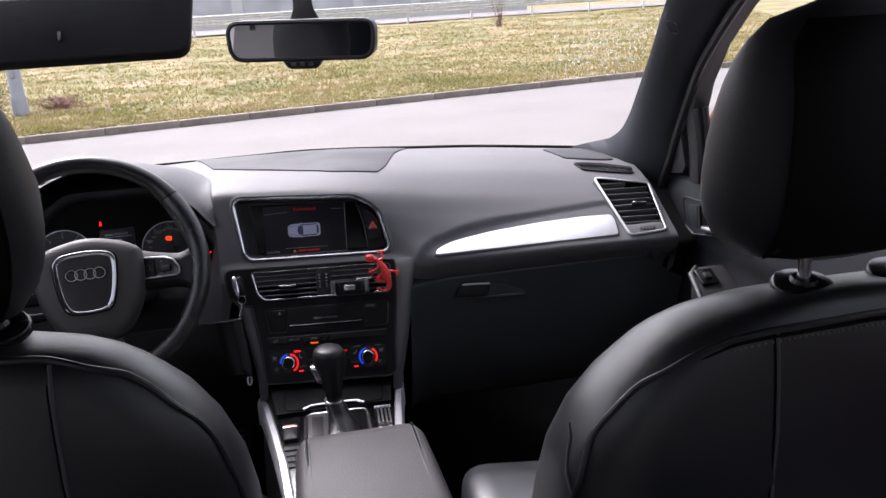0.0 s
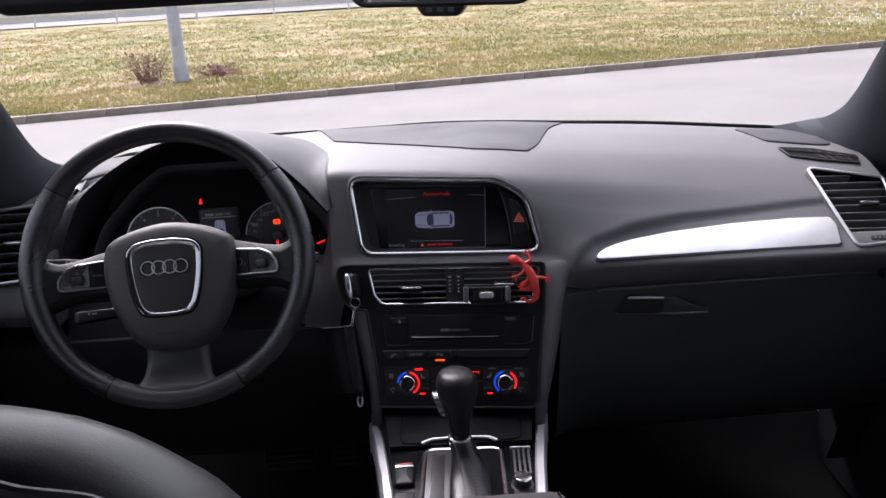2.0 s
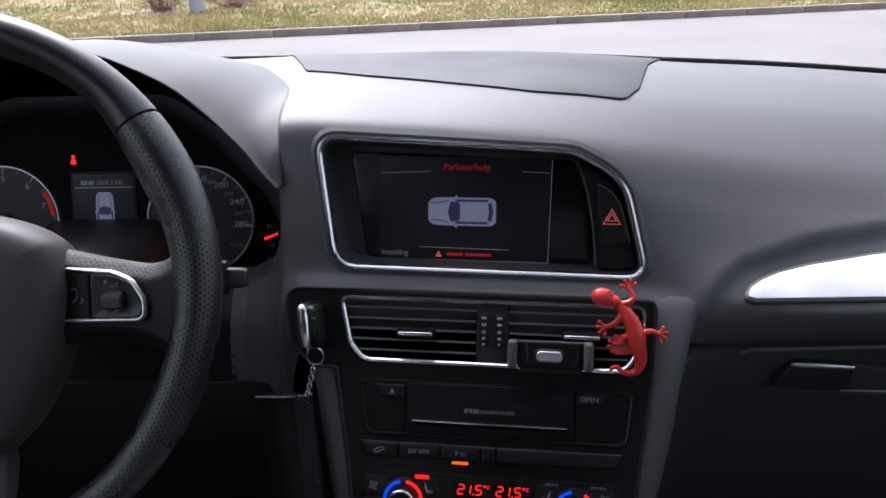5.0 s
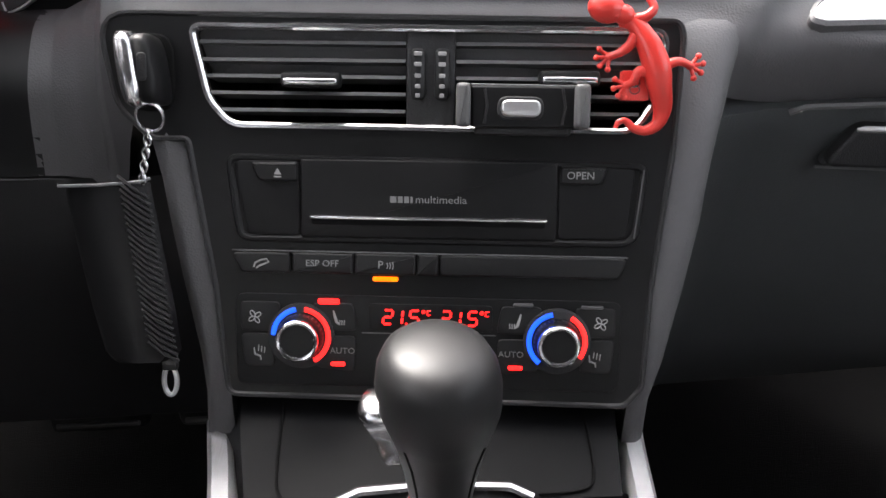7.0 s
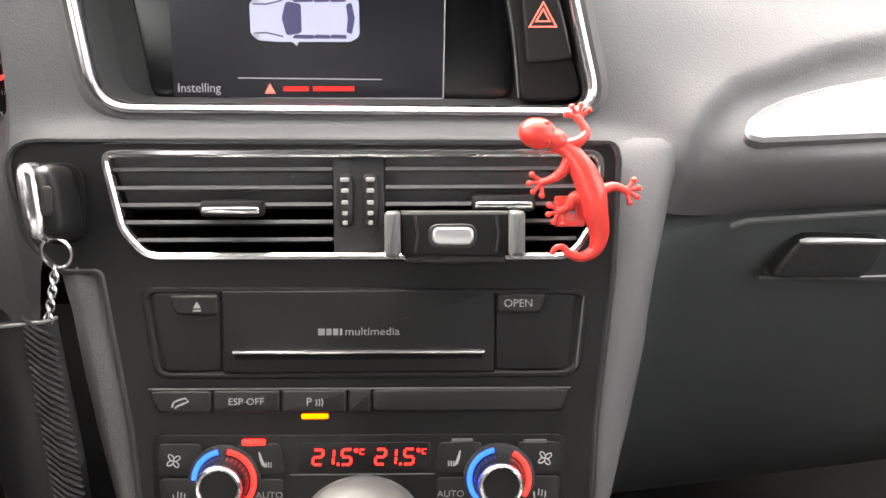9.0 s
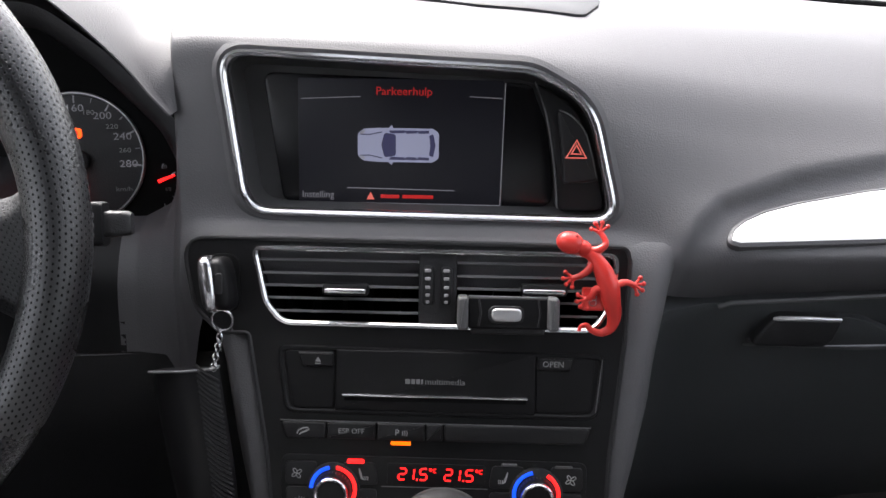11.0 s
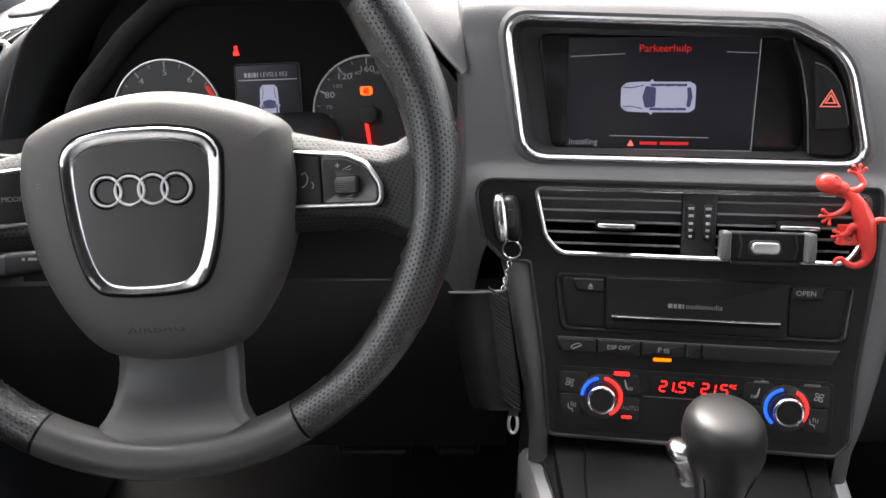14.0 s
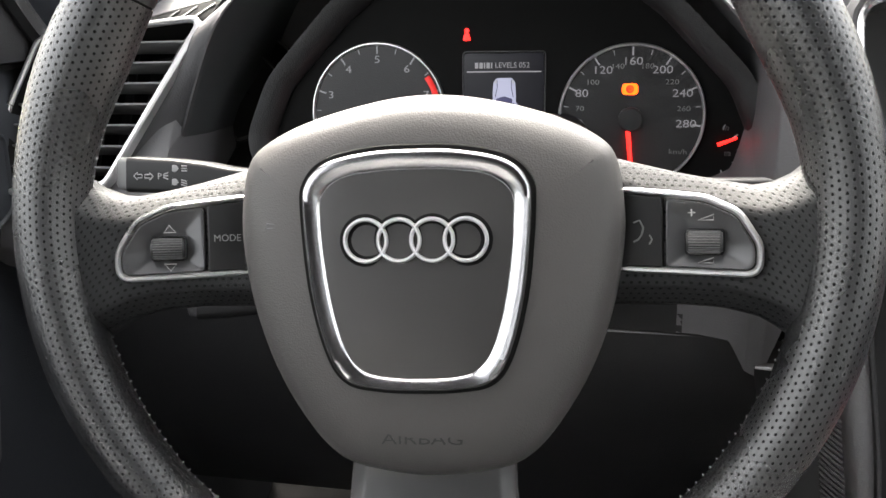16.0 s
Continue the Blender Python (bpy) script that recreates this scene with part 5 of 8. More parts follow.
def driver_side():
    """Knee panel, column shroud and the hood over the dials."""
    bm = B()
    rings = []
    for x in (-0.76, -0.6, -0.45, -0.3, -0.2, -0.155):
        rings.append([(x, y, z) for y, z in ((0.16, 0.905), (0.058, 0.912), (0.036, 0.898), (0.034, 0.86), (0.05, 0.80), (0.08, 0.72), (0.12, 0.64), (0.3, 0.60))])
    loft(bm, rings, closed=False)
    part("knee_panel", bm, HARD, dashboard, crease=50)
    bm = B()
    rings = []
    for y, hw, zt, zb in ((0.17, 0.07, 1.03, 0.93), (0.06, 0.07, 1.035, 0.95), (-0.03, 0.055, 1.055, 0.975), (-0.085, 0.045, 1.06, 1.0)):
        pts = rounded([(-hw, zb), (hw, zb), (hw * 0.9, zt), (-hw * 0.9, zt)], 0.025, 5)
        rings.append([(-0.368 + a, y, b) for a, b in pts])
    loft(bm, rings)
    part("column_shroud", bm, HARD, dashboard)
    # dash skin carried on behind the wheel, its shade put into a black colour
    bm = B()
    loft(bm, [[(x, p.x, p.y) for p in spline([(a, b, 0) for a, b in dash_profile(x)[5:]], 6)] for x in (-0.603, -0.5, -0.4, -0.3, -0.236)], closed=False)
    part("shaded_cowl", bm, FASCIA, dashboard, crease=50)
    # hood: from the seam on the dash up to the lip, round it and back inside
    lip = [(-0.642, 0.066, 0.955), (-0.624, 0.074, 1.000), (-0.606, 0.079, 1.040), (-0.584, 0.080, 1.084), (-0.566, 0.079, 1.112), (-0.545, 0.078, 1.132), (-0.503, 0.076, 1.160), (-0.451, 0.074, 1.186), (-0.405, 0.072, 1.200), (-0.365, 0.072, 1.203), (-0.322, 0.073, 1.191), (-0.276, 0.075, 1.168), (-0.244, 0.073, 1.142), (-0.214, 0.066, 1.113), (-0.198, 0.058, 1.095), (-0.184, 0.052, 1.081)]
    seam = [(-0.676, 0.000, 0.945), (-0.658, 0.018, 0.985), (-0.640, 0.040, 1.025), (-0.616, 0.076, 1.070), (-0.600, 0.099, 1.099), (-0.580, 0.150, 1.112), (-0.530, 0.260, 1.125), (-0.470, 0.380, 1.130), (-0.415, 0.430, 1.132), (-0.365, 0.440, 1.134), (-0.315, 0.410, 1.138), (-0.248, 0.345, 1.140), (-0.205, 0.250, 1.140), (-0.190, 0.135, 1.138), (-0.1855, 0.078, 1.114), (-0.1815, 0.057, 1.082)]
    lip, seam = spline(lip, 6), spline(seam, 6)
    mid = Vector((-0.385, 0, 1.06))
    def shrink(s, dy):
        return [Vector((mid.x + (p.x - mid.x) * s, p.y + dy, mid.z + (p.z - mid.z) * s)) for p in lip]
    rings = []
    for k in range(9):
        t = k / 8
        ring = []
        for a, b in zip(seam, lip):
            reach = min(1.0, (a - b).length / 0.37)
            ring.append(a.lerp(b, t) + Vector((0, -0.004 * reach, 0.014 * reach)) * (4 * t * (1 - t)))
        rings.append(ring)
    edge = [shrink(0.996, -0.003), shrink(0.988, -0.003), shrink(0.982, 0.001)]
    bm = B()
    loft(bm, rings + edge, closed=False)
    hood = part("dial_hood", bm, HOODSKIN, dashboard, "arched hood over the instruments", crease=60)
    bm = B()
    loft(bm, [edge[-1], shrink(0.955, 0.035), shrink(0.925, 0.085), shrink(0.90, 0.14)], closed=False)
    part("hood_lining", bm, LOWER, hood, crease=60)


driver_side()


# ---- instruments ----
def instruments():
    c = thing("instrument_cluster", "lit instrument cluster with two round dials and a small display", "instrument cluster", (-0.368, 0.13, 1.05))
    m = DIALS
    edge = [(-172, -74), (148, -74), (170, -40), (152, 2), (104, 52), (62, 84), (-86, 84), (-128, 52), (-176, 2), (-194, -40)]
    ol = rounded(edge, [24, 24, 22, 60, 60, 40, 40, 60, 60, 22], 6)
    part("dial_plate", slab(B(), ol, -14, -6, 1), VOID, c, m=m)
    for (cx, cy, r), nums, a0, a1 in (((-105, -17, 51), [str(k) for k in range(9)], 265, -15), ((84, -19, 50), ["0", "20", "40", "60", "80", "120", "160", "200", "240", "280"], 285, -7.5)):
        part("dial_face", lathe(B(), [(r, -7), (r, -5.5), (0.5, -5.5)], 48, (cx, cy)), HARD, c, m=m)
        ring = [(cx + (r + 1) * math.cos(2 * math.pi * k / 64), cy + (r + 1) * math.sin(2 * math.pi * k / 64)) for k in range(64)]
        part("dial_ring", frame_band(B(), ring, half_round(2.4, 3.2, -6)), SATIN, c, "silver dial ring", m=m)
        n = len(nums) - 1
        for k, s in enumerate(nums):
            a = radians(a0 + (a1 - a0) * k / n)
            writing("dial_number", s, 7.8, cx + (r - 11) * math.cos(a), cy + (r - 11) * math.sin(a), -5.2, L_GREY, c, m, wide=1.25)
            bm = rbox(B(), -3.2, -0.6, -5.4, 3.2, 0.6, -5.1, 0.1, 1)
            bm.transform(Matrix.Translation((cx + (r - 3.5) * math.cos(a), cy + (r - 3.5) * math.sin(a), 0)) @ Matrix.Rotation(a, 4, "Z"))
            part("dial_mark", bm, L_GREY, c, m=m)
            if k < n:
                b = radians(a0 + (a1 - a0) * (k + 0.5) / n)
                bm = rbox(B(), -1.8, -0.35, -5.4, 1.8, 0.35, -5.1, 0.08, 1)
                bm.transform(Matrix.Translation((cx + (r - 3) * math.cos(b), cy + (r - 3) * math.sin(b), 0)) @ Matrix.Rotation(b, 4, "Z"))
                part("dial_mark", bm, L_GREY, c, m=m)
        part("needle_hub", lathe(B(), [(9, -5.5), (9, 0), (7.5, 1.5), (0.5, 2)], 24, (cx, cy - 2)), HARD, c, m=m)
    for k, s in enumerate(["30", "50", "70", "100", "140", "180", "220", "260"]):
        a = radians(285 - 32.5 * (k + 1.5))
        writing("dial_number", s, 5.2, 84 + 37 * math.cos(a), -19 + 37 * math.sin(a), -5.2, DIM, c, m, wide=1.25)
    writing("dial_unit", "km/h", 5, 118, -44, -5.2, DIM, c, m, wide=1.3)
    # red band of the rev counter
    arc = [(-105 + 47 * math.cos(radians(a)), -17 + 47 * math.sin(radians(a)), -4.8) for a in range(5, 36, 3)]
    part("red_zone", tube(B(), arc, 2.2, 6, flat=0.2), L_DIMRED, c, m=m)
    part("needle", tube(B(), [(82, -26, 0), (86, -62, -1)], [1.7, 1.2], 8, flat=0.5), L_RED, c, "lit red needle", m=m)
    part("rev_needle", tube(B(), [(-107, -24, 0), (-118, -60, -1)], [1.7, 1.2], 8, flat=0.5), L_RED, c, "lit red needle", m=m)
    part("brake_light", slab(B(), rounded(box_pts(77, -3.4, 88.5, 4.6), 3, 3), -5.4, -5, 0.2), L_ORANGE, c, "lit red brake symbol", m=m)
    part("brake_ring", lathe(B(), [(2.8, -5), (2.8, -4.7), (2.0, -4.7), (2.0, -5)], 16, (82.7, 0.6)), L_DIMRED, c, m=m)
    part("belt_light", slab(B(), rounded([(-39.2, 36), (-32.8, 36), (-34.6, 41.5), (-37.4, 41.5)], 1.2, 3), -5.4, -5, 0.2), L_RED, c, "lit red belt warning", m=m)
    part("belt_head", lathe(B(), [(1.7, -5.4), (1.6, -5), (0.2, -5)], 12, (-36, 43.2)), L_RED, c, m=m)
    # small display between the dials
    d = part("display", slab(B(), rounded(box_pts(-38, -72, 21, 27), 3, 3), -6, -5, 0.3), L_SCREEN, c, m=m)
    part("display_edge", frame_band(B(), rounded(box_pts(-39, -73, 22, 28), 3, 3), half_round(0.9, 1.2, -5.6)), GREYPLAST, c, m=m)
    part("title_bar", rbox(B(), -36, 13, -5, 19, 14, -4.8, 0.05, 1), L_GREY, d, m=m)
    part("name_bar", bars(B(), -30, 18, -4.95, [2.6, 2.6, 1, 2.6, 1], 4.2, 0.8), L_GREY, d, m=m)
    writing("display_text", "LEVELS 052", 5.6, -15, 18, -4.9, L_GREY, d, m, align="LEFT", wide=0.95)
    car_icon(d, m @ Matrix.Translation((-8, -14, -5)) @ Matrix.Rotation(radians(-90), 4, "Z"), 46, 18)
    # fuel gauge
    for k in range(5):
        a = radians(70 - 35 * k)
        bm = rbox(B(), -1.8, -0.4, -5.6, 1.8, 0.4, -5.2, 0.1, 1)
        bm.transform(Matrix.Translation((143 + 17 * math.cos(a), -42 + 17 * math.sin(a), 0)) @ Matrix.Rotation(a, 4, "Z"))
        part("fuel_mark", bm, L_GREY, c, m=m)
    part("fuel_needle", tube(B(), [(145, -38.5, -4.4), (158, -33.5, -4.4)], [1.5, 0.9], 6, flat=0.5), L_RED, c, "lit red fuel needle", m=m)
    writing("fuel_number", "1/1", 4.0, 150, -27, -5.2, DIM, c, m)
    writing("fuel_number", "1/2", 4.0, 152, -45, -5.2, DIM, c, m)
    # clear cover and its rim
    rim = inset(ol, -1)
    part("cluster_rim", frame_band(B(), rim, [(-3, -8), (-2, 0), (1, 5), (6, 9), (14, 10), (14, -10)]), HARD, c, m=m)
    pin = part("trip_button", tube(B(), [(27, -47, -10), (26.6, -41, 16), (26, -36.5, 35)], [5.2, 4.6, 5.0], 14), HARD, c, "black trip reset pin", m=m)
    part("pin_face", tube(B(), [(26, -36.6, 34.6), (26, -36.3, 36)], [4.6, 3.8], 14), GREYPLAST, pin, m=m)


def car_icon(parent, m, length, width):
    """A top view of a car, as the display draws it."""
    l, w = length / 2, width / 2
    ol = rounded([(-l, -w * 0.62), (-l * 0.86, -w * 0.9), (-l * 0.5, -w * 0.96), (l * 0.84, -w * 0.96), (l, -w * 0.74), (l, w * 0.74), (l * 0.84, w * 0.96), (-l * 0.5, w * 0.96), (-l * 0.86, w * 0.9), (-l, w * 0.62)], w * 0.3, 4)
    ic = part("car_symbol", slab(B(), ol, 0, 0.15), L_ICON, parent, "pale blue car drawing", m=m)
    def dark(pts, r=0.08):
        part("symbol_window", slab(B(), rounded(pts, w * r, 3), 0.1, 0.3), L_ICOND, ic, m=m)
    dark([(-l * 0.34, -w * 0.70), (-l * 0.06, -w * 0.60), (-l * 0.06, w * 0.60), (-l * 0.34, w * 0.70), (-l * 0.42, 0)], 0.16)
    dark([(l * 0.76, -w * 0.56), (l * 0.86, -w * 0.66), (l * 0.92, 0), (l * 0.86, w * 0.66), (l * 0.76, w * 0.56), (l * 0.79, 0)])
    for k in (-1, 1):
        for a, b in ((-0.18, 0.16), (0.20, 0.46), (0.50, 0.76)):
            dark([(l * a, k * w * 0.66), (l * b, k * w * 0.68), (l * b, k * w * 0.84), (l * (a - 0.06), k * w * 0.82)][::k], 0.04)
        part("symbol_mirror", slab(B(), [(-l * 0.25, k * w * 0.95), (-l * 0.12, k * w * 0.95), (-l * 0.16, k * w * 1.14)][::k], 0, 0.15), L_ICON, ic, m=m)
        part("symbol_line", tube(B(), [(-l * 0.94, k * w * 0.60, 0.2), (-l * 0.70, k * w * 0.58, 0.2), (-l * 0.40, k * w * 0.74, 0.2)], w * 0.03, 4, flat=0.4), L_ICOND, ic, m=m)
        part("symbol_lamp", slab(B(), rounded([(-l * 0.97, k * w * 0.58), (-l * 0.86, k * w * 0.62), (-l * 0.80, k * w * 0.84), (-l * 0.90, k * w * 0.80)][::k], w * 0.05, 3), 0.1, 0.28), L_GREY, ic, m=m)


instruments()


# ---- centre display ----
def centre_display():
    d = thing("centre_display", "silver-framed colour display showing a parking aid", "display", SCREEN.translation)
    m = SCREEN
    part("bezel", frame_band(B(), SCREEN_HOLE, [(-3.6, -6), (-3.4, 0.6), (-2.4, 2.6), (-0.4, 3.6), (1.4, 3.0), (2.2, 0.5), (2.2, -8)]), CHROME, d, "bright chrome bezel", m=m)
    part("bezel_lip", frame_band(B(), SCREEN_HOLE, [(2.2, -8), (2.2, 0.2), (4.5, 1.2), (8.5, -1.5), (8.5, -8)]), SOFT, d, m=m)
    bm = B()
    loft(bm, [[(x, y, 0) for x, y in inset(SCREEN_HOLE, 3)], [(x, y, -12) for x, y in inset(SCREEN_HOLE, 4)], [(x, y, -30) for x, y in inset(SCREEN_HOLE, 7)]], cap0=False)
    part("recess", bm, RECESS, d, m=m)
    face = rounded([(-132, 60), (66, 54), (80, 20), (83, -36), (-118, -35)], [8, 14, 20, 10, 8], 5)
    part("surround", slab(B(), face, -29, -26.6, 1), GLOSS, d, m=m)
    scr = part("screen", slab(B(), rounded(box_pts(-106, -36, 45, 56), 1.5, 2), -27, -26.2, 0.2), L_SCREEN, d, "dim lit screen", m=m)
    w = -26.05
    for a, b in (((-104, 41), (-60, 43)), ((-106, -35), (44, -35.5)), ((44, -35), (46, 54)), ((-70, -24), (10, -25)), ((20, 44), (44, 43))):
        part("screen_line", tube(B(), [(*a, w), (*b, w)], 0.35, 4, flat=0.4), L_GREY, scr, m=m)
    writing("screen_title", "Parkeerhulp", 8.4, -28, 47, w, L_DIMRED, scr, m, wide=1.02)
    writing("screen_text", "Instelling", 7.2, -104, -29.5, w, L_GREY, scr, m, align="LEFT", wide=0.95)
    part("warning_triangle", slab(B(), [(-55.5, -32.5), (-49.5, -32.5), (-52.5, -27)], w - 0.1, w + 0.1), L_SALMON, scr, m=m)
    for u, n in ((-45, 14), (-28.6, 23)):
        part("note_bar", bars(B(), u, -30, w, [n], 2.6, 2.4), L_DIMRED, scr, m=m)
    car_icon(scr, m @ Matrix.Translation((-32, 8, w)), 60, 26)
    # panel with the hazard switch, nearly flush with the bezel
    panel = rounded([(63, 57), (97, 37), (121, -37), (85, -37), (82, -6), (76, 26)], [4, 26, 9, 6, 40, 40], 6)
    sp = part("switch_panel", slab(B(), panel, -30, -8, 2.5), FASCIA, d, m=m)
    part("panel_edge", tube(B(), spline([(66, 55, -9), (74, 34, -8.4), (80, 6, -8), (83, -18, -8), (84.5, -35, -8.4)], 6), 0.7, 6), GREYPLAST, sp, m=m)
    hz = rounded([(82, 36), (92, 32), (104, 20), (113, -15), (88, -17), (86, 6)], [4, 10, 14, 4, 3, 30], 5)
    h = part("hazard_switch", slab(B(), hz, -12, -4.5, 2), BUTTON, d, "black hazard light switch", m=m)
    # highlight on the switch's upper edge, laid on as a thin grey bar
    part("switch_glint", tube(B(), spline([(83, 35.4, -5.2), (92, 31.4, -4.8), (101, 22, -4.8), (106.5, 8, -4.8), (111.5, -12, -5.2)], 5), 0.6, 6), GREYPLAST, h, m=m)
    for f in (1.0, 0.5):
        a = [(96.5 + f * x, 7.5 + f * y, -4.3) for x, y in ((-7, -5.5), (7, -5.5), (0, 6.8))]
        part("hazard_triangle", tube(B(), a, 0.95, 5, closed=True, flat=0.4), L_SALMON, h, m=m)


centre_display()


# ---- centre stack ----
def centre_stack():
    m = STACK
    c = thing("centre_stack", "black centre stack with vents, disc player and climate controls", "centre stack", STACK.translation)
    vent = rounded([(-128, 101), (124, 100.5), (122, 68), (109, 47), (-107, 48), (-119, 62)], [6, 8, 20, 16, 16, 20], 6)
    ol = rounded([(-178, 107), (130, 105), (132, 96), (129.5, 40), (121, -40), (119, -92), (110, -103), (-111, -101), (-117, -39), (-130, 41), (-150, 41), (-168, 58)], [16, 6, 6, 60, 40, 10, 8, 6, 40, 4, 12, 22], 5)
    part("fascia", holed(B(), ol, [vent], -12, 0), FASCIA, c, m=m)
    part("fascia_edge", frame_band(B(), ol, [(-1.5, 0), (-0.5, 1.2), (1.0, 1.2), (1.8, 0), (1.8, -14), (-1, -14)]), HARD, c, m=m)
    part("vent_frame", frame_band(B(), vent, [(-2.4, -4), (-2.4, 1), (-1.2, 2.2), (0.6, 2.2), (1.4, 0.8), (1.4, -4)]), CHROME, c, "chrome vent frame", m=m)
    bm = B()
    loft(bm, [[(x, y, 0) for x, y in inset(vent, 2)], [(x, y, -55) for x, y in inset(vent, 3)]], cap0=False)
    part("vent_hollow", bm, VOID, c, m=m)
    for side in (-1, 1):
        for k, v in enumerate((92.2, 83, 74.4, 65.6, 56.6)):
            x0 = -123 + max(0, 86 - v) * 0.26 if side < 0 else 14
            x1 = -13 if side < 0 else 119 - max(0, 74 - v) * 0.45
            bm = B()
            loft(bm, [[(x, v + 1.2, -2.5), (x, v - 0.6, -1.8), (x, v - 2.6, -22), (x, v - 1.2, -22)] for x in (x0, x1)])
            part("slat", bm, GREYPLAST, c, m=m)
    col = part("vent_divider", rbox(B(), -12.5, 49, -30, 13.5, 99, -1.2, 1.5, 2), HARD, c, m=m)
    for u in (-6.2, 6.6):
        wheel = part("thumbwheel", slab(B(), rounded(box_pts(u - 4, 63, u + 4, 90), 3.5, 4), -4, 1.4, 1.2, 1.2), BUTTON, col, m=m)
        for k, v in enumerate((87, 81.5, 75.6, 70.2, 65.4)):
            s = 2.2 - 0.25 * k
            part("thumbwheel_dot", rbox(B(), u - s, v - 1.2, 1.0, u + s, v + 1.0, 3.0 - 0.15 * abs(k - 2), 0.4, 1), WHITE, wheel, m=m)
    for u, v in ((-63, 73), (73.5, 75.2)):
        s = part("slider", rbox(B(), u - 16, v - 4.5, -6, u + 16, v + 4, 4, 2.4, 2), BUTTON, c, m=m)
        part("slider_trim", rbox(B(), u - 14.5, v - 3.2, 3.2, u + 14.5, v + 0.6, 6, 1.4, 3), CHROME, s, "chrome strip", m=m)
    for u0 in (-110, 20):
        for k in range(5):
            part("deflector", rbox(B(), u0 + 20 * k, 52, -50, u0 + 20 * k + 1.5, 97, -26, 0.4, 1), VOID, c, m=m)
    # disc player
    cdo = rounded([(-109, 32), (116, 30), (112, -13), (-103, -13)], [6, 6, 10, 8], 4)
    pl = part("disc_player", frame_band(B(), cdo, [(-3, -2), (-2.6, 0.6), (-1.2, 1.6), (0.4, 1.4), (1.4, 0), (1.4, -2)]), FASCIA, c, "black disc player", m=m)
    # glint down the player's right edge, modelled as a paler line
    part("edge_glint", tube(B(), [(114.6, 28, 1.4), (112.6, 8, 1.4), (110.8, -9, 1.4)], 0.5, 5), GREYPLAST, pl, m=m)
    part("player_front", slab(B(), rounded([(-69, 31), (69, 31), (69, -11), (-69, -11)], 1.2, 3), -2, 2.2, 1.0), FASCIA, pl, m=m)
    part("side_flap", slab(B(), rounded([(-103, 16), (-104, 30), (-70, 30), (-70, -10), (-98, -10)], 3, 3), -2, 1.6, 0.8), FASCIA, pl, m=m)
    part("side_flap", slab(B(), rounded([(70, 30), (110, 28), (107, -8), (100, -10), (70, -10)], 3, 3), -2, 1.6, 0.8), FASCIA, pl, m=m)
    part("slot_trim", rbox(B(), -64, -1.1, 1.6, 64, 1.0, 4.2, 0.7, 2), CHROME, pl, "chrome slot trim", m=m)
    part("slot", rbox(B(), -63, -4.2, 1.9, 63, -1.4, 2.5, 0.2, 1), VOID, pl, m=m)
    part("logo_bar", bars(B(), -20.5, 10, 2.2, [3.4, 2.6, 2.6, 1.2], 3.4, 0.8), DIM, pl, m=m)
    writing("player_text", "multimedia", 5.6, -7, 10, 2.3, DIM, pl, m, align="LEFT", wide=1.12)
    ej = part("eject_button", slab(B(), rounded([(-95, 29), (-70.5, 29), (-70.5, 19), (-92, 19)], [1, 1, 2, 5], 4), 1, 3.6, 1.2), BUTTON, pl, m=m)
    part("eject_mark", slab(B(), [(-83, 22.6), (-79, 22.6), (-81, 26)], 3.5, 3.75), WHITE, ej, m=m)
    part("eject_mark", rbox(B(), -83, 21, 3.5, -79, 21.8, 3.75, 0.05, 1), WHITE, ej, m=m)
    op = part("open_button", slab(B(), rounded([(70.5, 29), (95, 28.6), (92.5, 19.6), (70.5, 19.6)], [1, 1, 4, 2], 4), 1, 3.6, 1.2), BUTTON, pl, m=m)
    writing("button_text", "OPEN", 5.6, 81, 24.2, 3.7, WHITE, op, m, wide=1.02)
    # button row
    cuts = [-108, -74.5, -40, -6, 6.4, 108.5]
    for k, (a, b) in enumerate(zip(cuts, cuts[1:])):
        pts = [(a + 0.4, -19.6), (b - 0.4, -19.8), (b - 0.4, -31.4), (a + 0.4, -31.2)]
        if k == 0:
            pts[3] = (a + 6, -31.2)
        if k == 4:
            pts[2] = (b - 5, -31.4)
        bt = part("button", slab(B(), rounded(pts, 1.2 if k in (1, 2, 3) else 3, 3), -1, 3.2, 1.4), BUTTON, c, m=m)
        if k == 1:
            writing("button_text", "ESP OFF", 5.0, -57.3, -25.5, 3.3, WHITE, bt, m, wide=1.05)
        if k == 2:
            writing("button_text", "P", 6.0, -25.5, -25.8, 3.3, WHITE, bt, m)
            for j in range(3):
                part("sound_mark", tube(B(), [(-22 + 1.5 * j, -24.4 + 0.2 * j, 3.3), (-21.4 + 1.5 * j, -26, 3.3), (-22 + 1.5 * j, -27.6 - 0.2 * j, 3.3)], 0.3, 4, flat=0.4), WHITE, bt, m=m)
        if k == 0:
            part("slope_mark", tube(B(), [(-95, -28, 3.3), (-94, -25.5, 3.3), (-91, -24, 3.3), (-88, -23.4, 3.3), (-86.5, -25, 3.3), (-89, -26.2, 3.3), (-92, -27.4, 3.3), (-93.4, -28.6, 3.3)], 0.55, 5, flat=0.4), WHITE, bt, m=m)
    part("row_edge", tube(B(), [(-107, -18.9, 2), (0, -19.2, 2.2), (108, -19.4, 2)], 0.5, 5), GREYPLAST, c, m=m)
    part("amber_lamp", rbox(B(), -30, -35.2, -0.5, -16, -32.6, 1.0, 0.8, 2), L_AMBER, c, "lit amber lamp", m=m)
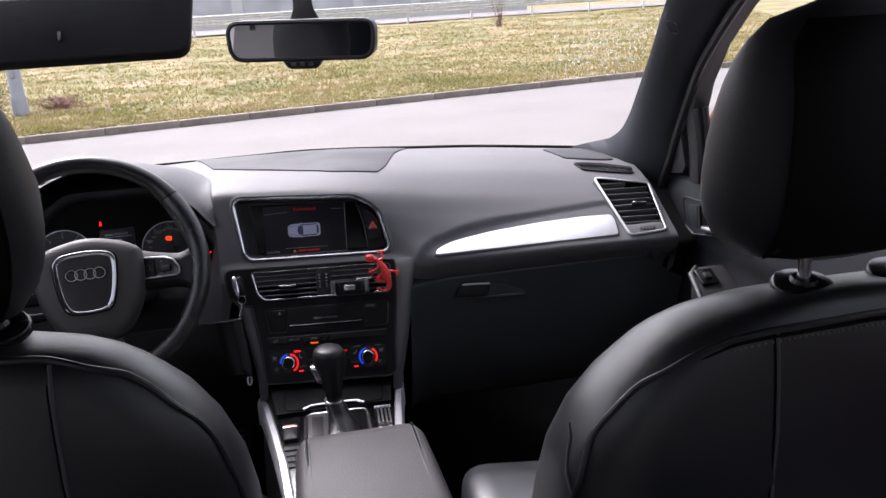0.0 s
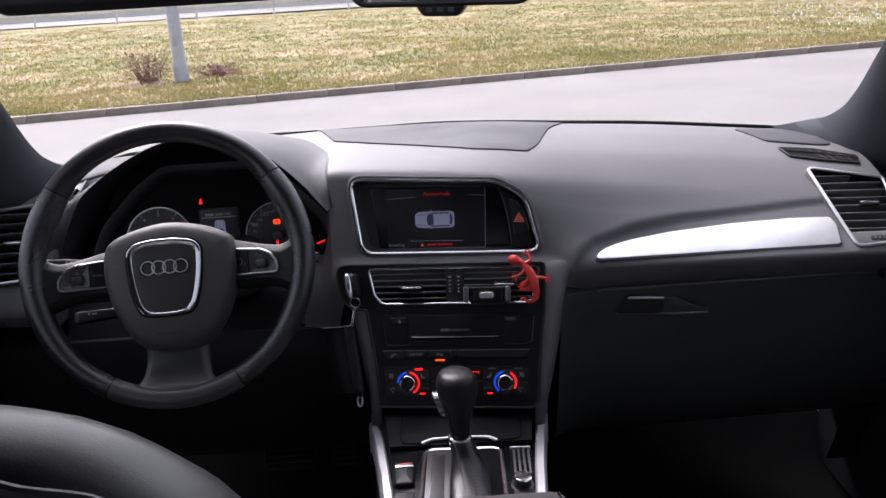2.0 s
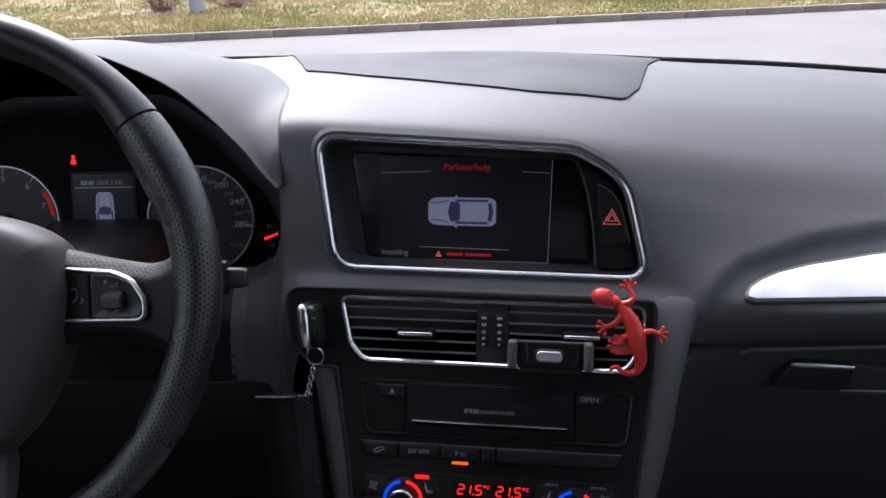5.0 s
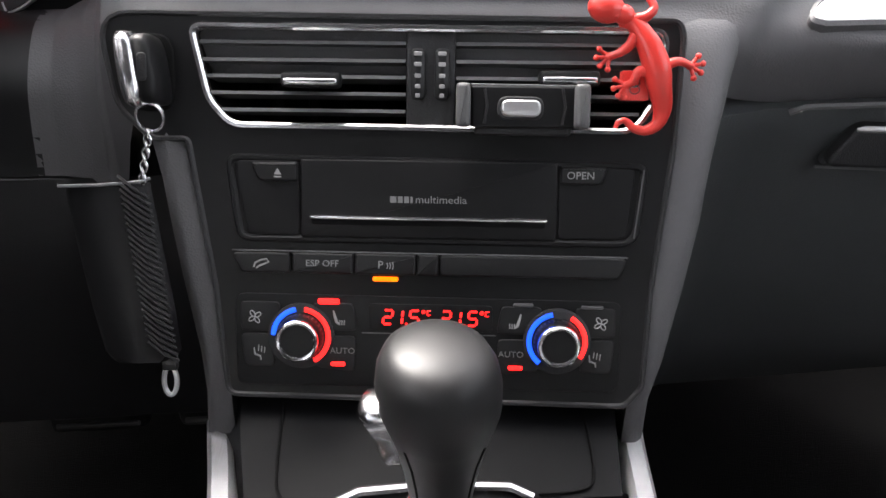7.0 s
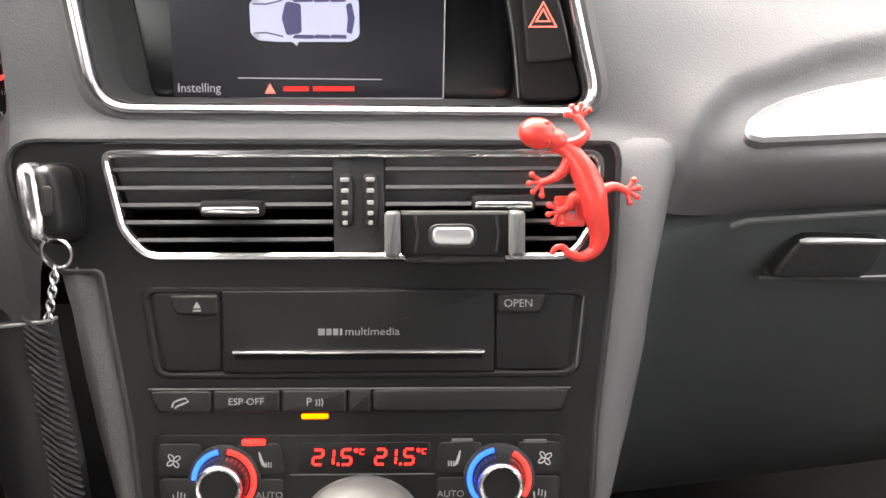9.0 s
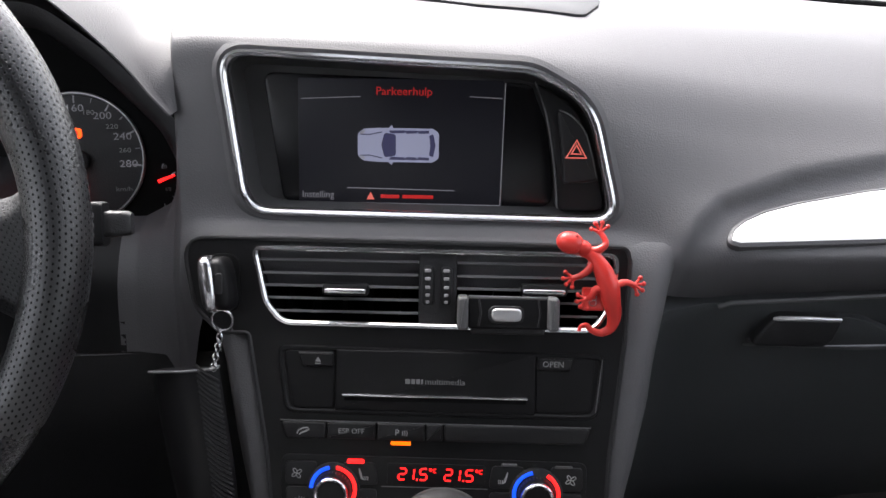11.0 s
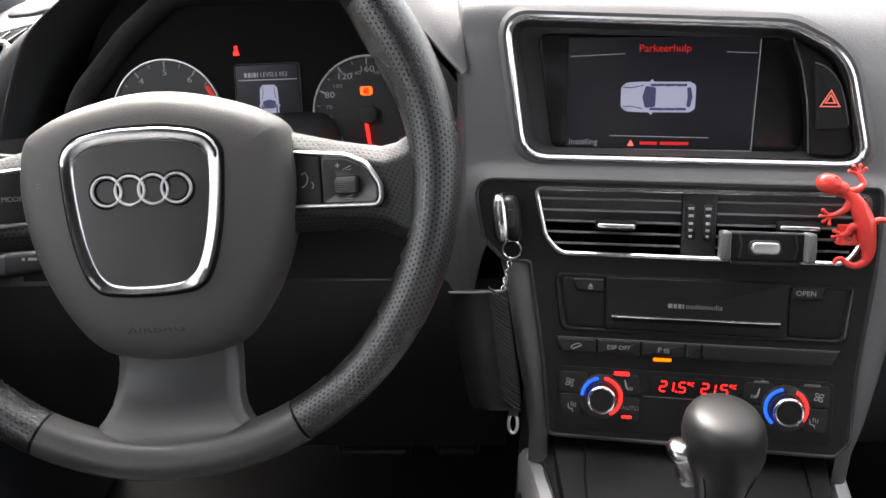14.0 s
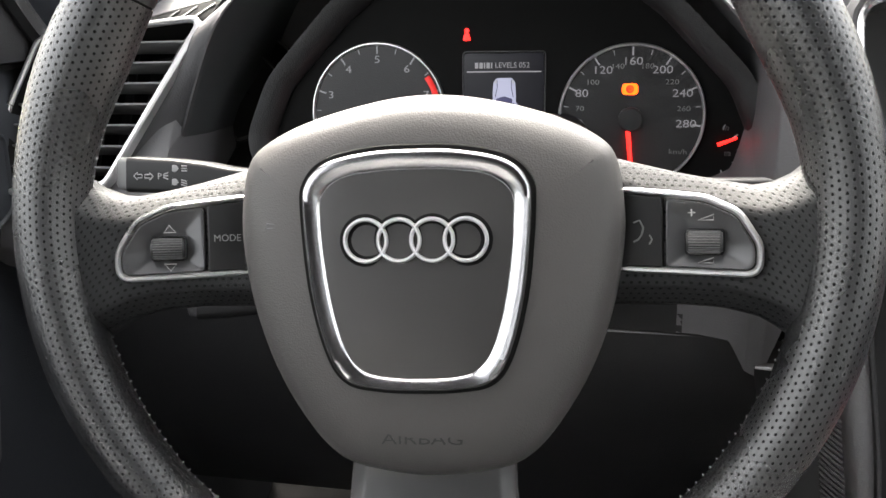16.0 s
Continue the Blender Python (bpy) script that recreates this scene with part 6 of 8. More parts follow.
    # climate panel
    cl = part("climate_panel", slab(B(), rounded([(-106, -43), (106, -44), (106, -95), (-106, -95)], 6, 4), -1, 1.0, 0.6), FASCIA, c, "climate control panel", m=m)
    part("climate_display", slab(B(), rounded(box_pts(-32, -62.5, 36, -47.5), 2.5, 3), 0.5, 1.5, 0.3), FASCIA, cl, m=m)
    bars7 = {"a": (0.6, 8.0, 4.6, 8.0), "b": (5.0, 7.6, 5.0, 4.6), "c": (5.0, 3.6, 5.0, 0.6), "d": (0.6, 0.2, 4.6, 0.2), "e": (0.2, 3.6, 0.2, 0.6), "f": (0.2, 7.6, 0.2, 4.6), "g": (0.6, 4.1, 4.6, 4.1)}
    for u in (-24.5, 7.5):
        for x, lit in ((0, "abged"), (5.6, "bc"), (14.6, "afgcd")):
            bm = B()
            for q in lit:
                x0, y0, x1, y1 = bars7[q]
                tube(bm, [(u + x + x0 + 0.1 * y0, -59 + y0, 1.6), (u + x + x1 + 0.1 * y1, -59 + y1, 1.6)], 0.62, 6, flat=0.3)
            part("temperature_digit", bm, L_RED, cl, "lit red digit", m=m)
        part("decimal_point", rbox(B(), u + 12.6, -59.3, 1.4, u + 13.9, -58, 1.8, 0.1, 1), L_RED, cl, m=m)
        part("degree_mark", lathe(B(), [(1.1, 1.5), (1.1, 1.7), (0.6, 1.7), (0.6, 1.5)], 10, (u + 22.6, -51.6)), L_RED, cl, m=m)
        part("degree_mark", tube(B(), [(u + 26.6, -51, 1.6), (u + 24.8, -51, 1.6), (u + 24.6, -53.4, 1.6), (u + 26.4, -53.4, 1.6)], 0.35, 5, flat=0.4), L_RED, cl, m=m)
    part("display_line", rbox(B(), -36, -64.5, 0.8, 38, -63.9, 1.3, 0.1, 1), GREYPLAST, cl, m=m)
    for s in (-1, 1):
        kx, ky = (-69.4 if s < 0 else 71.4), -66.4
        for pts in ([(s * 103, -47.5), (s * 80, -47.5), (s * 86, -64), (s * 103, -64)], [(s * 103, -65.5), (s * 87, -65.5), (s * 84, -84), (s * 101, -84)], [(s * 64, -47.5), (s * 41, -47.5), (s * 38, -63), (s * 57, -63)], [(s * 57, -66), (s * 39, -66), (s * 40, -86), (s * 62, -84)]):
            q = pts if s < 0 else pts[::-1]
            part("climate_button", slab(B(), rounded(q, 3, 3), 0, 2.3, 0.6), BUTTON, cl, m=m)
        kn = part("climate_dial", lathe(B(), [(18.4, 0.5), (18.4, 2.6), (17.2, 3.2), (0.5, 3.2)], 40, (kx, ky)), HARD, cl, m=m)
        cold, warm = ((100, 178), (-62, 82)) if s < 0 else ((100, 232), (-35, 62))
        for (a0, a1), mat, nm in ((cold, L_BLUE, "blue_arc"), (warm, L_RED, "red_arc")):
            arc = [(kx + 15.3 * math.cos(radians(a)), ky + 15.3 * math.sin(radians(a)), 3.3) for a in range(a0, a1 + 1, 6)]
            part(nm, tube(B(), arc, 1.35, 6, flat=0.4), mat, kn, m=m)
        part("rotary_knob", lathe(B(), [(12.9, 3), (12.6, 10), (11.4, 13.5), (10.6, 14.5), (8.8, 14.5)], 40, (kx, ky)), FASCIA, kn, m=m)
        part("knob_ring", lathe(B(), [(11.6, 13), (11.4, 15), (10.6, 15.8), (9.4, 15.4), (9.0, 14)], 40, (kx, ky)), CHROME, kn, "chrome ring", m=m)
        part("knob_cap", lathe(B(), [(9.2, 13.5), (9.2, 14.6), (7.4, 14.2), (0.5, 13.8)], 32, (kx, ky)), GLOSS, kn, m=m)
        for j in range(32):
            a = 2 * math.pi * j / 32
            part("knob_rib", rbox(B(), kx + 12.6 * math.cos(a) - 0.4, ky + 12.6 * math.sin(a) - 0.4, 4, kx + 12.6 * math.cos(a) + 0.4, ky + 12.6 * math.sin(a) + 0.4, 9.6, 0.15, 1), HARD, kn, m=m)
        part("red_lamp", rbox(B(), s * 49 - 4, -83, 2, s * 49 + 4, -80.6, 3.2, 0.8, 2), L_RED, cl, m=m)
        writing("button_text", "AUTO", 4.8, s * 46.5, -74.4, 2.5, DIM, cl, m, wide=1.05)
        # four-bladed fan, heated seat and air direction symbols
        for j in range(4):
            a = math.pi / 2 * j + 0.6
            mid = Vector((s * 95 + 2.1 * math.cos(a), -56 + 2.1 * math.sin(a), 2.5))
            loop = [mid + Matrix.Rotation(a, 3, "Z") @ Vector((1.9 * math.cos(q), 1.1 * math.sin(q), 0)) for q in (2 * math.pi * i / 10 for i in range(10))]
            part("fan_mark", tube(B(), loop, 0.32, 4, closed=True, flat=0.5), WHITE, cl, m=m)
        d = -s
        part("seat_mark", tube(B(), [(s * 48.4 - 3.0 * d, -51.6, 2.5), (s * 48.4 - 2.2 * d, -55, 2.5), (s * 48.4 - 1.2 * d, -58.2, 2.5), (s * 48.4 + 0.6 * d, -59.6, 2.5)], [0.4, 0.75, 0.85, 0.4], 6, flat=0.4), WHITE, cl, m=m)
        for j in range(3):
            x = s * 48.4 + (0.2 + 1.3 * j) * d
            part("heat_mark", tube(B(), [(x, -57, 2.5), (x + 0.4 * d, -57.8, 2.5), (x - 0.1 * d, -58.8, 2.5), (x + 0.3 * d, -59.8, 2.5)], 0.3, 4, flat=0.5), WHITE, cl, m=m)
        part("airflow_mark", tube(B(), [(s * 92.5 - 3.2, -73.6, 2.5), (s * 92.5 - 2.8, -77.2, 2.5), (s * 92.5 + 0.2, -78.2, 2.5), (s * 92.5 + 0.6, -80.4, 2.5)], [0.4, 0.6, 0.6, 0.4], 5, flat=0.4), WHITE, cl, m=m)
        for j in range(3):
            part("airflow_mark", tube(B(), [(s * 92.5 - 0.6 + 1.7 * j, -72.0 - 0.5 * j, 2.5), (s * 92.5 - 0.9 + 1.7 * j, -75.4 - 0.5 * j, 2.5)], 0.32, 4, flat=0.5), WHITE, cl, m=m)
    part("seat_heat_lamp", rbox(B(), -60, -48.2, 1.6, -48, -45, 3.2, 1.0, 2), L_RED, cl, "lit red lamp", m=m)
    part("seat_heat_lamp", rbox(B(), 47, -47.6, 1.6, 58, -45.4, 3.0, 0.8, 2), GREYPLAST, cl, m=m)
    part("seat_heat_lamp", rbox(B(), 84, -48.0, 1.6, 96, -46, 3.0, 0.8, 2), GREYPLAST, cl, m=m)
    # padded flanks beside the fascia
    bm = B()
    rings = []
    for v, a, b, w in ((44, -153, -131, -3), (40, -153, -131, -2), (20, -148, -127.5, -2), (-10, -143, -123, -2), (-40, -137.5, -119, -3), (-80, -129, -114, -5), (-104, -126, -112, -8), (-130, -126, -112, -16)):
        rings.append([(b, v, -14), (b, v, w), ((a + b) / 2, v, w + 3), (a + 2, v, w - 1), (a - 2, v, -14), (a - 3, v, -80), (b, v, -80)])
    loft(bm, rings)
    part("flank", bm, SOFT, c, "padded flank", m=m, crease=60)
    bm = B()
    rings = []
    for v, a, b, wa, wb in ((114, 130, 184, -31, -36), (110, 130, 181, -23, -27), (106, 130, 177, -18, -23.5), (102, 130, 173, -15, -21.2), (96, 130.5, 169, -12, -18.4), (88, 131, 166, -9, -15.4), (76, 131, 162.5, -6.2, -12), (62, 131, 159.5, -4.2, -9.4), (47, 131, 156, -2.8, -7.4), (34, 130.5, 153.5, -2, -6.4), (18, 129, 151, -1.5, -6), (0, 127, 149, -1.5, -6), (-40, 123, 141.5, -2, -7), (-80, 120.5, 133, -4, -9), (-104, 113, 127, -8, -13), (-130, 112, 126, -16, -20)):
        rings.append([(a, v, -14 + min(0, wa)), (a, v, wa), (a + (b - a) * 0.3, v, wa * 0.75 + wb * 0.25 + 1.6), (a + (b - a) * 0.60, v, (wa + wb) / 2 + 1.5), (a + (b - a) * 0.80, v, wb + 0.9), (a + (b - a) * 0.93, v, wb - 2.4), (b + 0.5, v, wb - 8), (b + 1.5, v, wb - 18), (b + 5, v, -95), (a, v, -95)])
    loft(bm, rings)
    part("flank", bm, SOFT, c, "padded flank", m=m, crease=75)
    bm = B()
    rbox(bm, -125, -104, -80, 125, 100, -56, 2, 1)
    part("back_box", bm, VOID, c, m=m)


centre_stack()


# ---- centre console ----
def console():
    c = thing("centre_console", "black centre console with silver side rails and gear gate", "centre console", (0, -0.2, 0.4))
    def half(y):
        t = max(0, min(1, (-0.04 - y) / 0.34))
        return 0.126 - 0.045 * t ** 0.8
    X = -0.009
    bm = B()
    rings = []
    for y in (0.06, 0.0, -0.05, -0.10, -0.2, -0.3, -0.4, -0.6, -0.8):
        h = half(y)
        z = 0.80 if y > -0.07 else 0.766
        rings.append([(X - h - 0.03, y, 0.36), (X - h - 0.004, y, z - 0.06), (X - h, y, z - 0.012), (X - h + 0.012, y, z), (X + h - 0.012, y, z), (X + h, y, z - 0.012), (X + h + 0.004, y, z - 0.06), (X + h + 0.03, y, 0.36)])
    loft(bm, rings)
    part("console_body", bm, HARD, c, crease=40)
    # lidded tray below the stack
    bm = B()
    loft(bm, [[(X - 0.108, -0.052, 0.803), (X + 0.108, -0.060, 0.803), (X + 0.108, -0.060, 0.78), (X - 0.108, -0.052, 0.78)], [(X - 0.106, -0.085, 0.796), (X + 0.106, -0.092, 0.796), (X + 0.106, -0.092, 0.775), (X - 0.106, -0.085, 0.775)], [(X - 0.10, -0.132, 0.779), (X + 0.10, -0.137, 0.779), (X + 0.10, -0.137, 0.76), (X - 0.10, -0.132, 0.76)]])
    lid = part("tray_lid", bm, TRAY, c, "black sliding tray lid")
    part("lid_bar", tube(B(), [(X - 0.054, -0.132, 0.781), (X - 0.04, -0.127, 0.7835), (X, -0.126, 0.784), (X + 0.04, -0.130, 0.7835), (X + 0.052, -0.136, 0.781)], 0.0030, 8), CHROME, lid, "chrome finger bar")
    part("lid_seam", tube(B(), spline([(X - 0.082, -0.072, 0.8003), (X - 0.084, -0.10, 0.7915), (X - 0.084, -0.120, 0.7847), (X - 0.080, -0.128, 0.7820), (X - 0.070, -0.130, 0.7812), (X - 0.055, -0.130, 0.7812)], 5), 0.0008, 6), VOID, lid)
    part("lid_seam", tube(B(), spline([(X + 0.088, -0.080, 0.8003), (X + 0.088, -0.105, 0.7920), (X + 0.087, -0.124, 0.7850), (X + 0.083, -0.132, 0.7822), (X + 0.072, -0.134, 0.7812), (X + 0.055, -0.134, 0.7812)], 5), 0.0008, 6), VOID, lid)
    # side rails
    for s in (-1, 1):
        bm = B()
        rings = []
        for y, up in ((-0.040, 0.000), (-0.048, 0.010), (-0.10, 0.013), (-0.2, 0.014), (-0.3, 0.014), (-0.42, 0.012), (-0.5, 0.0)):
            x = X + s * (half(y) + 0.003)
            rings.append([(x + s * a, y, 0.766 + up + b) for a, b in ((-0.008, -0.03), (-0.008, -0.004), (-0.005, 0.0), (0.004, -0.001), (0.007, -0.006), (0.008, -0.05))])
        loft(bm, rings)
        part("side_rail", bm, ALU, c, "satin aluminium side rail")
    # plate round the gear gate
    up = Matrix.Translation((X, -0.23, 0.7665)) @ Matrix.Rotation(radians(2), 4, "X") @ Matrix.Rotation(radians(-3), 4, "Z") @ MM
    part("console_plate", slab(B(), rounded([(-104, 108), (104, 108), (88, -160), (-88, -160)], 10, 4), -2, 2.6, 1), GLOSS, c, m=up)
    gate = rounded([(-56, 92), (52, 92), (56, -90), (-56, -90)], [16, 16, 14, 14], 6)
    part("gate_frame", frame_band(B(), gate, [(-4, 2), (-3.4, 4.6), (-0.6, 5.4), (1.8, 4.4), (2.4, 2)]), CHROME, c, "chrome gear gate frame", m=up)
    part("gate_recess", slab(B(), inset(gate, 5), 1, 2.9, 0.3), VOID, c, m=up)
    gp = part("gate_plate", slab(B(), rounded([(-51, 84), (-40, 87), (-17, 87), (-19, -84), (-40, -85), (-51, -80)], [8, 6, 3, 3, 6, 8], 4), 2, 4.0, 0.6), GREYMETAL, c, "satin grey position plate", m=up)
    strip = rounded(box_pts(-44, -70, -26, 76), 3, 3)
    part("position_strip", slab(B(), strip, 3.2, 4.8, 0.6), HARD, gp, m=up)
    part("strip_rim", frame_band(B(), strip, half_round(1.6, 1.2, 4)), CHROME, gp, m=up)
    for k, s in enumerate("PRNDS"):
        writing("gate_letter", s, 7.5, -35, 62 - 26 * k, 4.7, L_DIMRED if s == "P" else DIM, gp, up)
    # parking brake switch
    wl = part("brake_well", slab(B(), rounded([(-98, 78), (-65, 88), (-64, 12), (-94, 10)], 4, 3), 1.5, 3.2, 0.6), VOID, c, m=up)
    part("parking_brake_switch", slab(B(), rounded([(-94, 48), (-67, 52), (-66, 6), (-91, 4)], 4, 3), 2, 10, 3, 2), BUTTON, wl, "black parking brake switch", m=up)
    part("switch_front", rbox(B(), -93, 38, 8, -68, 49, 13.5, 2, 2), CHROME, wl, m=up)
    part("switch_lamp", rbox(B(), -87, 40, 12.6, -74, 44, 14.2, 0.8, 1), L_RED, wl, "lit red lamp", m=up)
    part("switch_mark", bars(B(), -84, 31, 11.2, [3, 3], 3, 1), DIM, wl, m=up)
    # ribbed insert and round control
    ins = part("ribbed_insert", slab(B(), rounded([(62, 88), (93, 88), (91, 22), (64, 20)], 4, 3), 1.5, 3.4, 0.6), VOID, c, m=up)
    for k in range(4):
        part("rib", rbox(B(), 67 + 6.6 * k, 24, 3, 70 + 6.6 * k, 84, 7, 1, 2), GREYPLAST, ins, m=up)
    part("insert_trim", rbox(B(), 63, 84, 3, 92, 87.5, 7.5, 1, 2), SATIN, ins, m=up)
    kn = part("volume_knob", lathe(B(), [(15, 2), (15, 4), (12, 5), (11.6, 15), (10.6, 17), (9, 17.4)], 32, (76, 2)), HARD, c, m=up)
    part("knob_ring", lathe(B(), [(11.8, 15), (11.4, 17.2), (9.6, 18.2), (8.6, 17.4)], 32, (76, 2)), CHROME, kn, "chrome ring", m=up)
    part("knob_cap", lathe(B(), [(8.8, 17), (8.8, 17.4), (0.5, 17.2)], 24, (76, 2)), FASCIA, kn, m=up)
    for k in range(4):
        part("menu_key", slab(B(), rounded(box_pts(64, -22 - 17 * k, 92, -8 - 17 * k), 3, 3), 2, 5, 1.5), BUTTON, c, m=up)
        part("menu_key", slab(B(), rounded(box_pts(-90, -22 - 17 * k, -64, -8 - 17 * k), 3, 3), 2, 5, 1.5), BUTTON, c, m=up)
    return c


console()


def gear_lever():
    x, y = -0.010, -0.166
    g = thing("gear_lever", "black leather gear lever with pleated boot in park", "gear lever", (x, y - 0.02, 0.77))
    bm = B()
    rings = []
    for z, hx, hy, dy in ((0.766, 0.031, 0.064, -0.052), (0.770, 0.0285, 0.056, -0.046), (0.774, 0.0245, 0.044, -0.035), (0.779, 0.0212, 0.033, -0.022), (0.786, 0.0190, 0.0245, -0.010), (0.795, 0.0176, 0.0190, -0.003), (0.806, 0.0160, 0.0170, 0.0)):
        ring = []
        for k in range(40):
            a = 2 * math.pi * k / 40
            fold = 1 + 0.075 * math.sin(4 * a + z * 260) * min(1, (0.81 - z) / 0.03)
            ring.append((x + 0.010 * min(1, (0.806 - z) / 0.032) + hx * fold * math.cos(a), y + dy + hy * fold * math.sin(a), z))
        rings.append(ring)
    loft(bm, rings)
    part("boot", bm, SMOOTH_LEATHER, g, "pleated leather boot", crease=70)
    for a0, a1 in ((-118, -108), (-124, -114), (-62, -84), (-56, -78)):
        bm = B()
        for k in range(26):
            t = k / 25 * (len(rings) - 1.001)
            r0, r1, f = rings[int(t)], rings[int(t) + 1], t - int(t)
            a = (a1 + (a0 - a1) * k / 25) % 360 / 9
            j, h = int(a), a - int(a)
            p = Vector(r0[j]).lerp(Vector(r0[(j + 1) % 40]), h).lerp(Vector(r1[j]).lerp(Vector(r1[(j + 1) % 40]), h), f)
            ball(bm, p + Vector((0, -0.0006, 0.0004)), 0.0008, 0.0012, 0.0008, 6)
        tagged(part("boot_stitch", bm, THREAD, g), kind="stuff")
    part("collar", lathe(B(), [(0.0150, -0.004), (0.0162, -0.0025), (0.0162, -0.0012), (0.0154, -0.0004), (0.0162, 0.0006), (0.0160, 0.0026), (0.0148, 0.0034)], 32), CHROME, g, "chrome collar", m=Matrix.Translation((x, y, 0.808)))
    rings = []
    for z, hx, hy, dx, dy in ((zz - 0.006 * max(0, (zz - 0.811) / 0.1), ax * 0.92, ay * 0.92, bx, by) for zz, ax, ay, bx, by in ((0.811, 0.0150, 0.0165, 0, 0), (0.822, 0.0164, 0.0185, 0, -0.001), (0.840, 0.0186, 0.0212, 0.0, -0.003), (0.856, 0.0215, 0.0245, 0.0, -0.004), (0.870, 0.0258, 0.0290, 0.0, -0.004), (0.881, 0.0292, 0.0322, -0.0005, -0.004), (0.893, 0.0300, 0.0330, -0.001, -0.003), (0.902, 0.0284, 0.0314, -0.0015, -0.003), (0.9085, 0.0250, 0.0278, -0.002, -0.003), (0.9120, 0.0190, 0.0215, -0.0025, -0.003), (0.9135, 0.0100, 0.0115, -0.0025, -0.003), (0.914, 0.003, 0.004, -0.0025, -0.003))):
        rings.append([(x + 0.001 + dx + hx * math.cos(2 * math.pi * k / 32), y + dy + hy * math.sin(2 * math.pi * k / 32), z) for k in range(32)])
    bm = B()
    loft(bm, rings)
    kn = part("knob", bm, KNOBLEATHER, g, "worn black leather knob", crease=80)
    for k in (20, 28):
        part("knob_seam", tube(B(), [Vector(r[k]) * 1.0 for r in rings[:5]], 0.0007, 5), VOID, kn)
    # release button on the driver's side
    bm = B()
    rings = []
    for z, a, b, w in ((0.8795, -0.0325, -0.020, 0.006), (0.8780, -0.0352, -0.018, 0.0095), (0.8740, -0.0362, -0.016, 0.0110), (0.8690, -0.0345, -0.015, 0.0108), (0.8640, -0.0312, -0.014, 0.0102), (0.8560, -0.0288, -0.012, 0.0096), (0.8500, -0.0282, -0.010, 0.0092), (0.8480, -0.0270, -0.010, 0.0080)):
        rings.append([(x + 0.0015 + p, y + 0.002 + q, z - 0.004) for p, q in ((a + 0.003, w), (a, w * 0.5), (a - 0.001, 0), (a, -w * 0.5), (a + 0.003, -w), (b, -w), (b, w))])
    loft(bm, rings)
    part("release_button", bm, RELEASE, g, "satin silver release button", crease=60)


gear_lever()


def armrest():
    a = thing("armrest_box", "black leather centre armrest with stitched edges", "armrest", (0.012, -0.6, 0.7))
    bm = B()
    rings = []
    ys = (-0.372, -0.378, -0.392, -0.42, -0.50, -0.62, -0.72, -0.76)
    for y, h, w in zip(ys, (0.030, 0.050, 0.066, 0.074, 0.078, 0.080, 0.078, 0.05), (0.070, 0.084, 0.092, 0.096, 0.098, 0.100, 0.098, 0.085)):
        z0 = 0.795
        pts = rounded([(-w, 0), (w, 0), (w * 0.94, h), (-w * 0.94, h)], 0.022, 6)
        rings.append([(0.014 + p, y, z0 + q + (0.006 * (1 - (p / w) ** 2) if q > h * 0.7 else 0) + 0.03 * (-0.38 - y) * 0.2) for p, q in pts])
    loft(bm, rings)
    part("pad", bm, ARMPAD, a, crease=60)
    for s in (-1, 1):
        for off in (0.072, 0.077):
            bm = B()
            for k in range(60):
                y = -0.415 - 0.005 * k
                ball(bm, (0.014 + s * off, y, 0.795 + (0.073 if y > -0.43 else 0.0778) + 0.0016 + 0.006 * (-0.38 - y) + (0.0015 if off < 0.075 else 0)), 0.0011, 0.0018, 0.0011, 6)
            part("stitch", bm, THREAD, a)
        line = [(0.014 + s * 0.0745, -0.400 - 0.005 * k, 0.795 + (0.0715 if k < 2 else 0.0775) + 0.0014 + 0.006 * (0.02 + 0.005 * k)) for k in range(64)]
        part("pad_seam", tube(B(), line, 0.0011, 6), VOID, a)
    part("armrest_base", rbox(B(), -0.07, -0.76, 0.40, 0.098, -0.40, 0.80, 0.012, 2), HARD, a)


armrest()


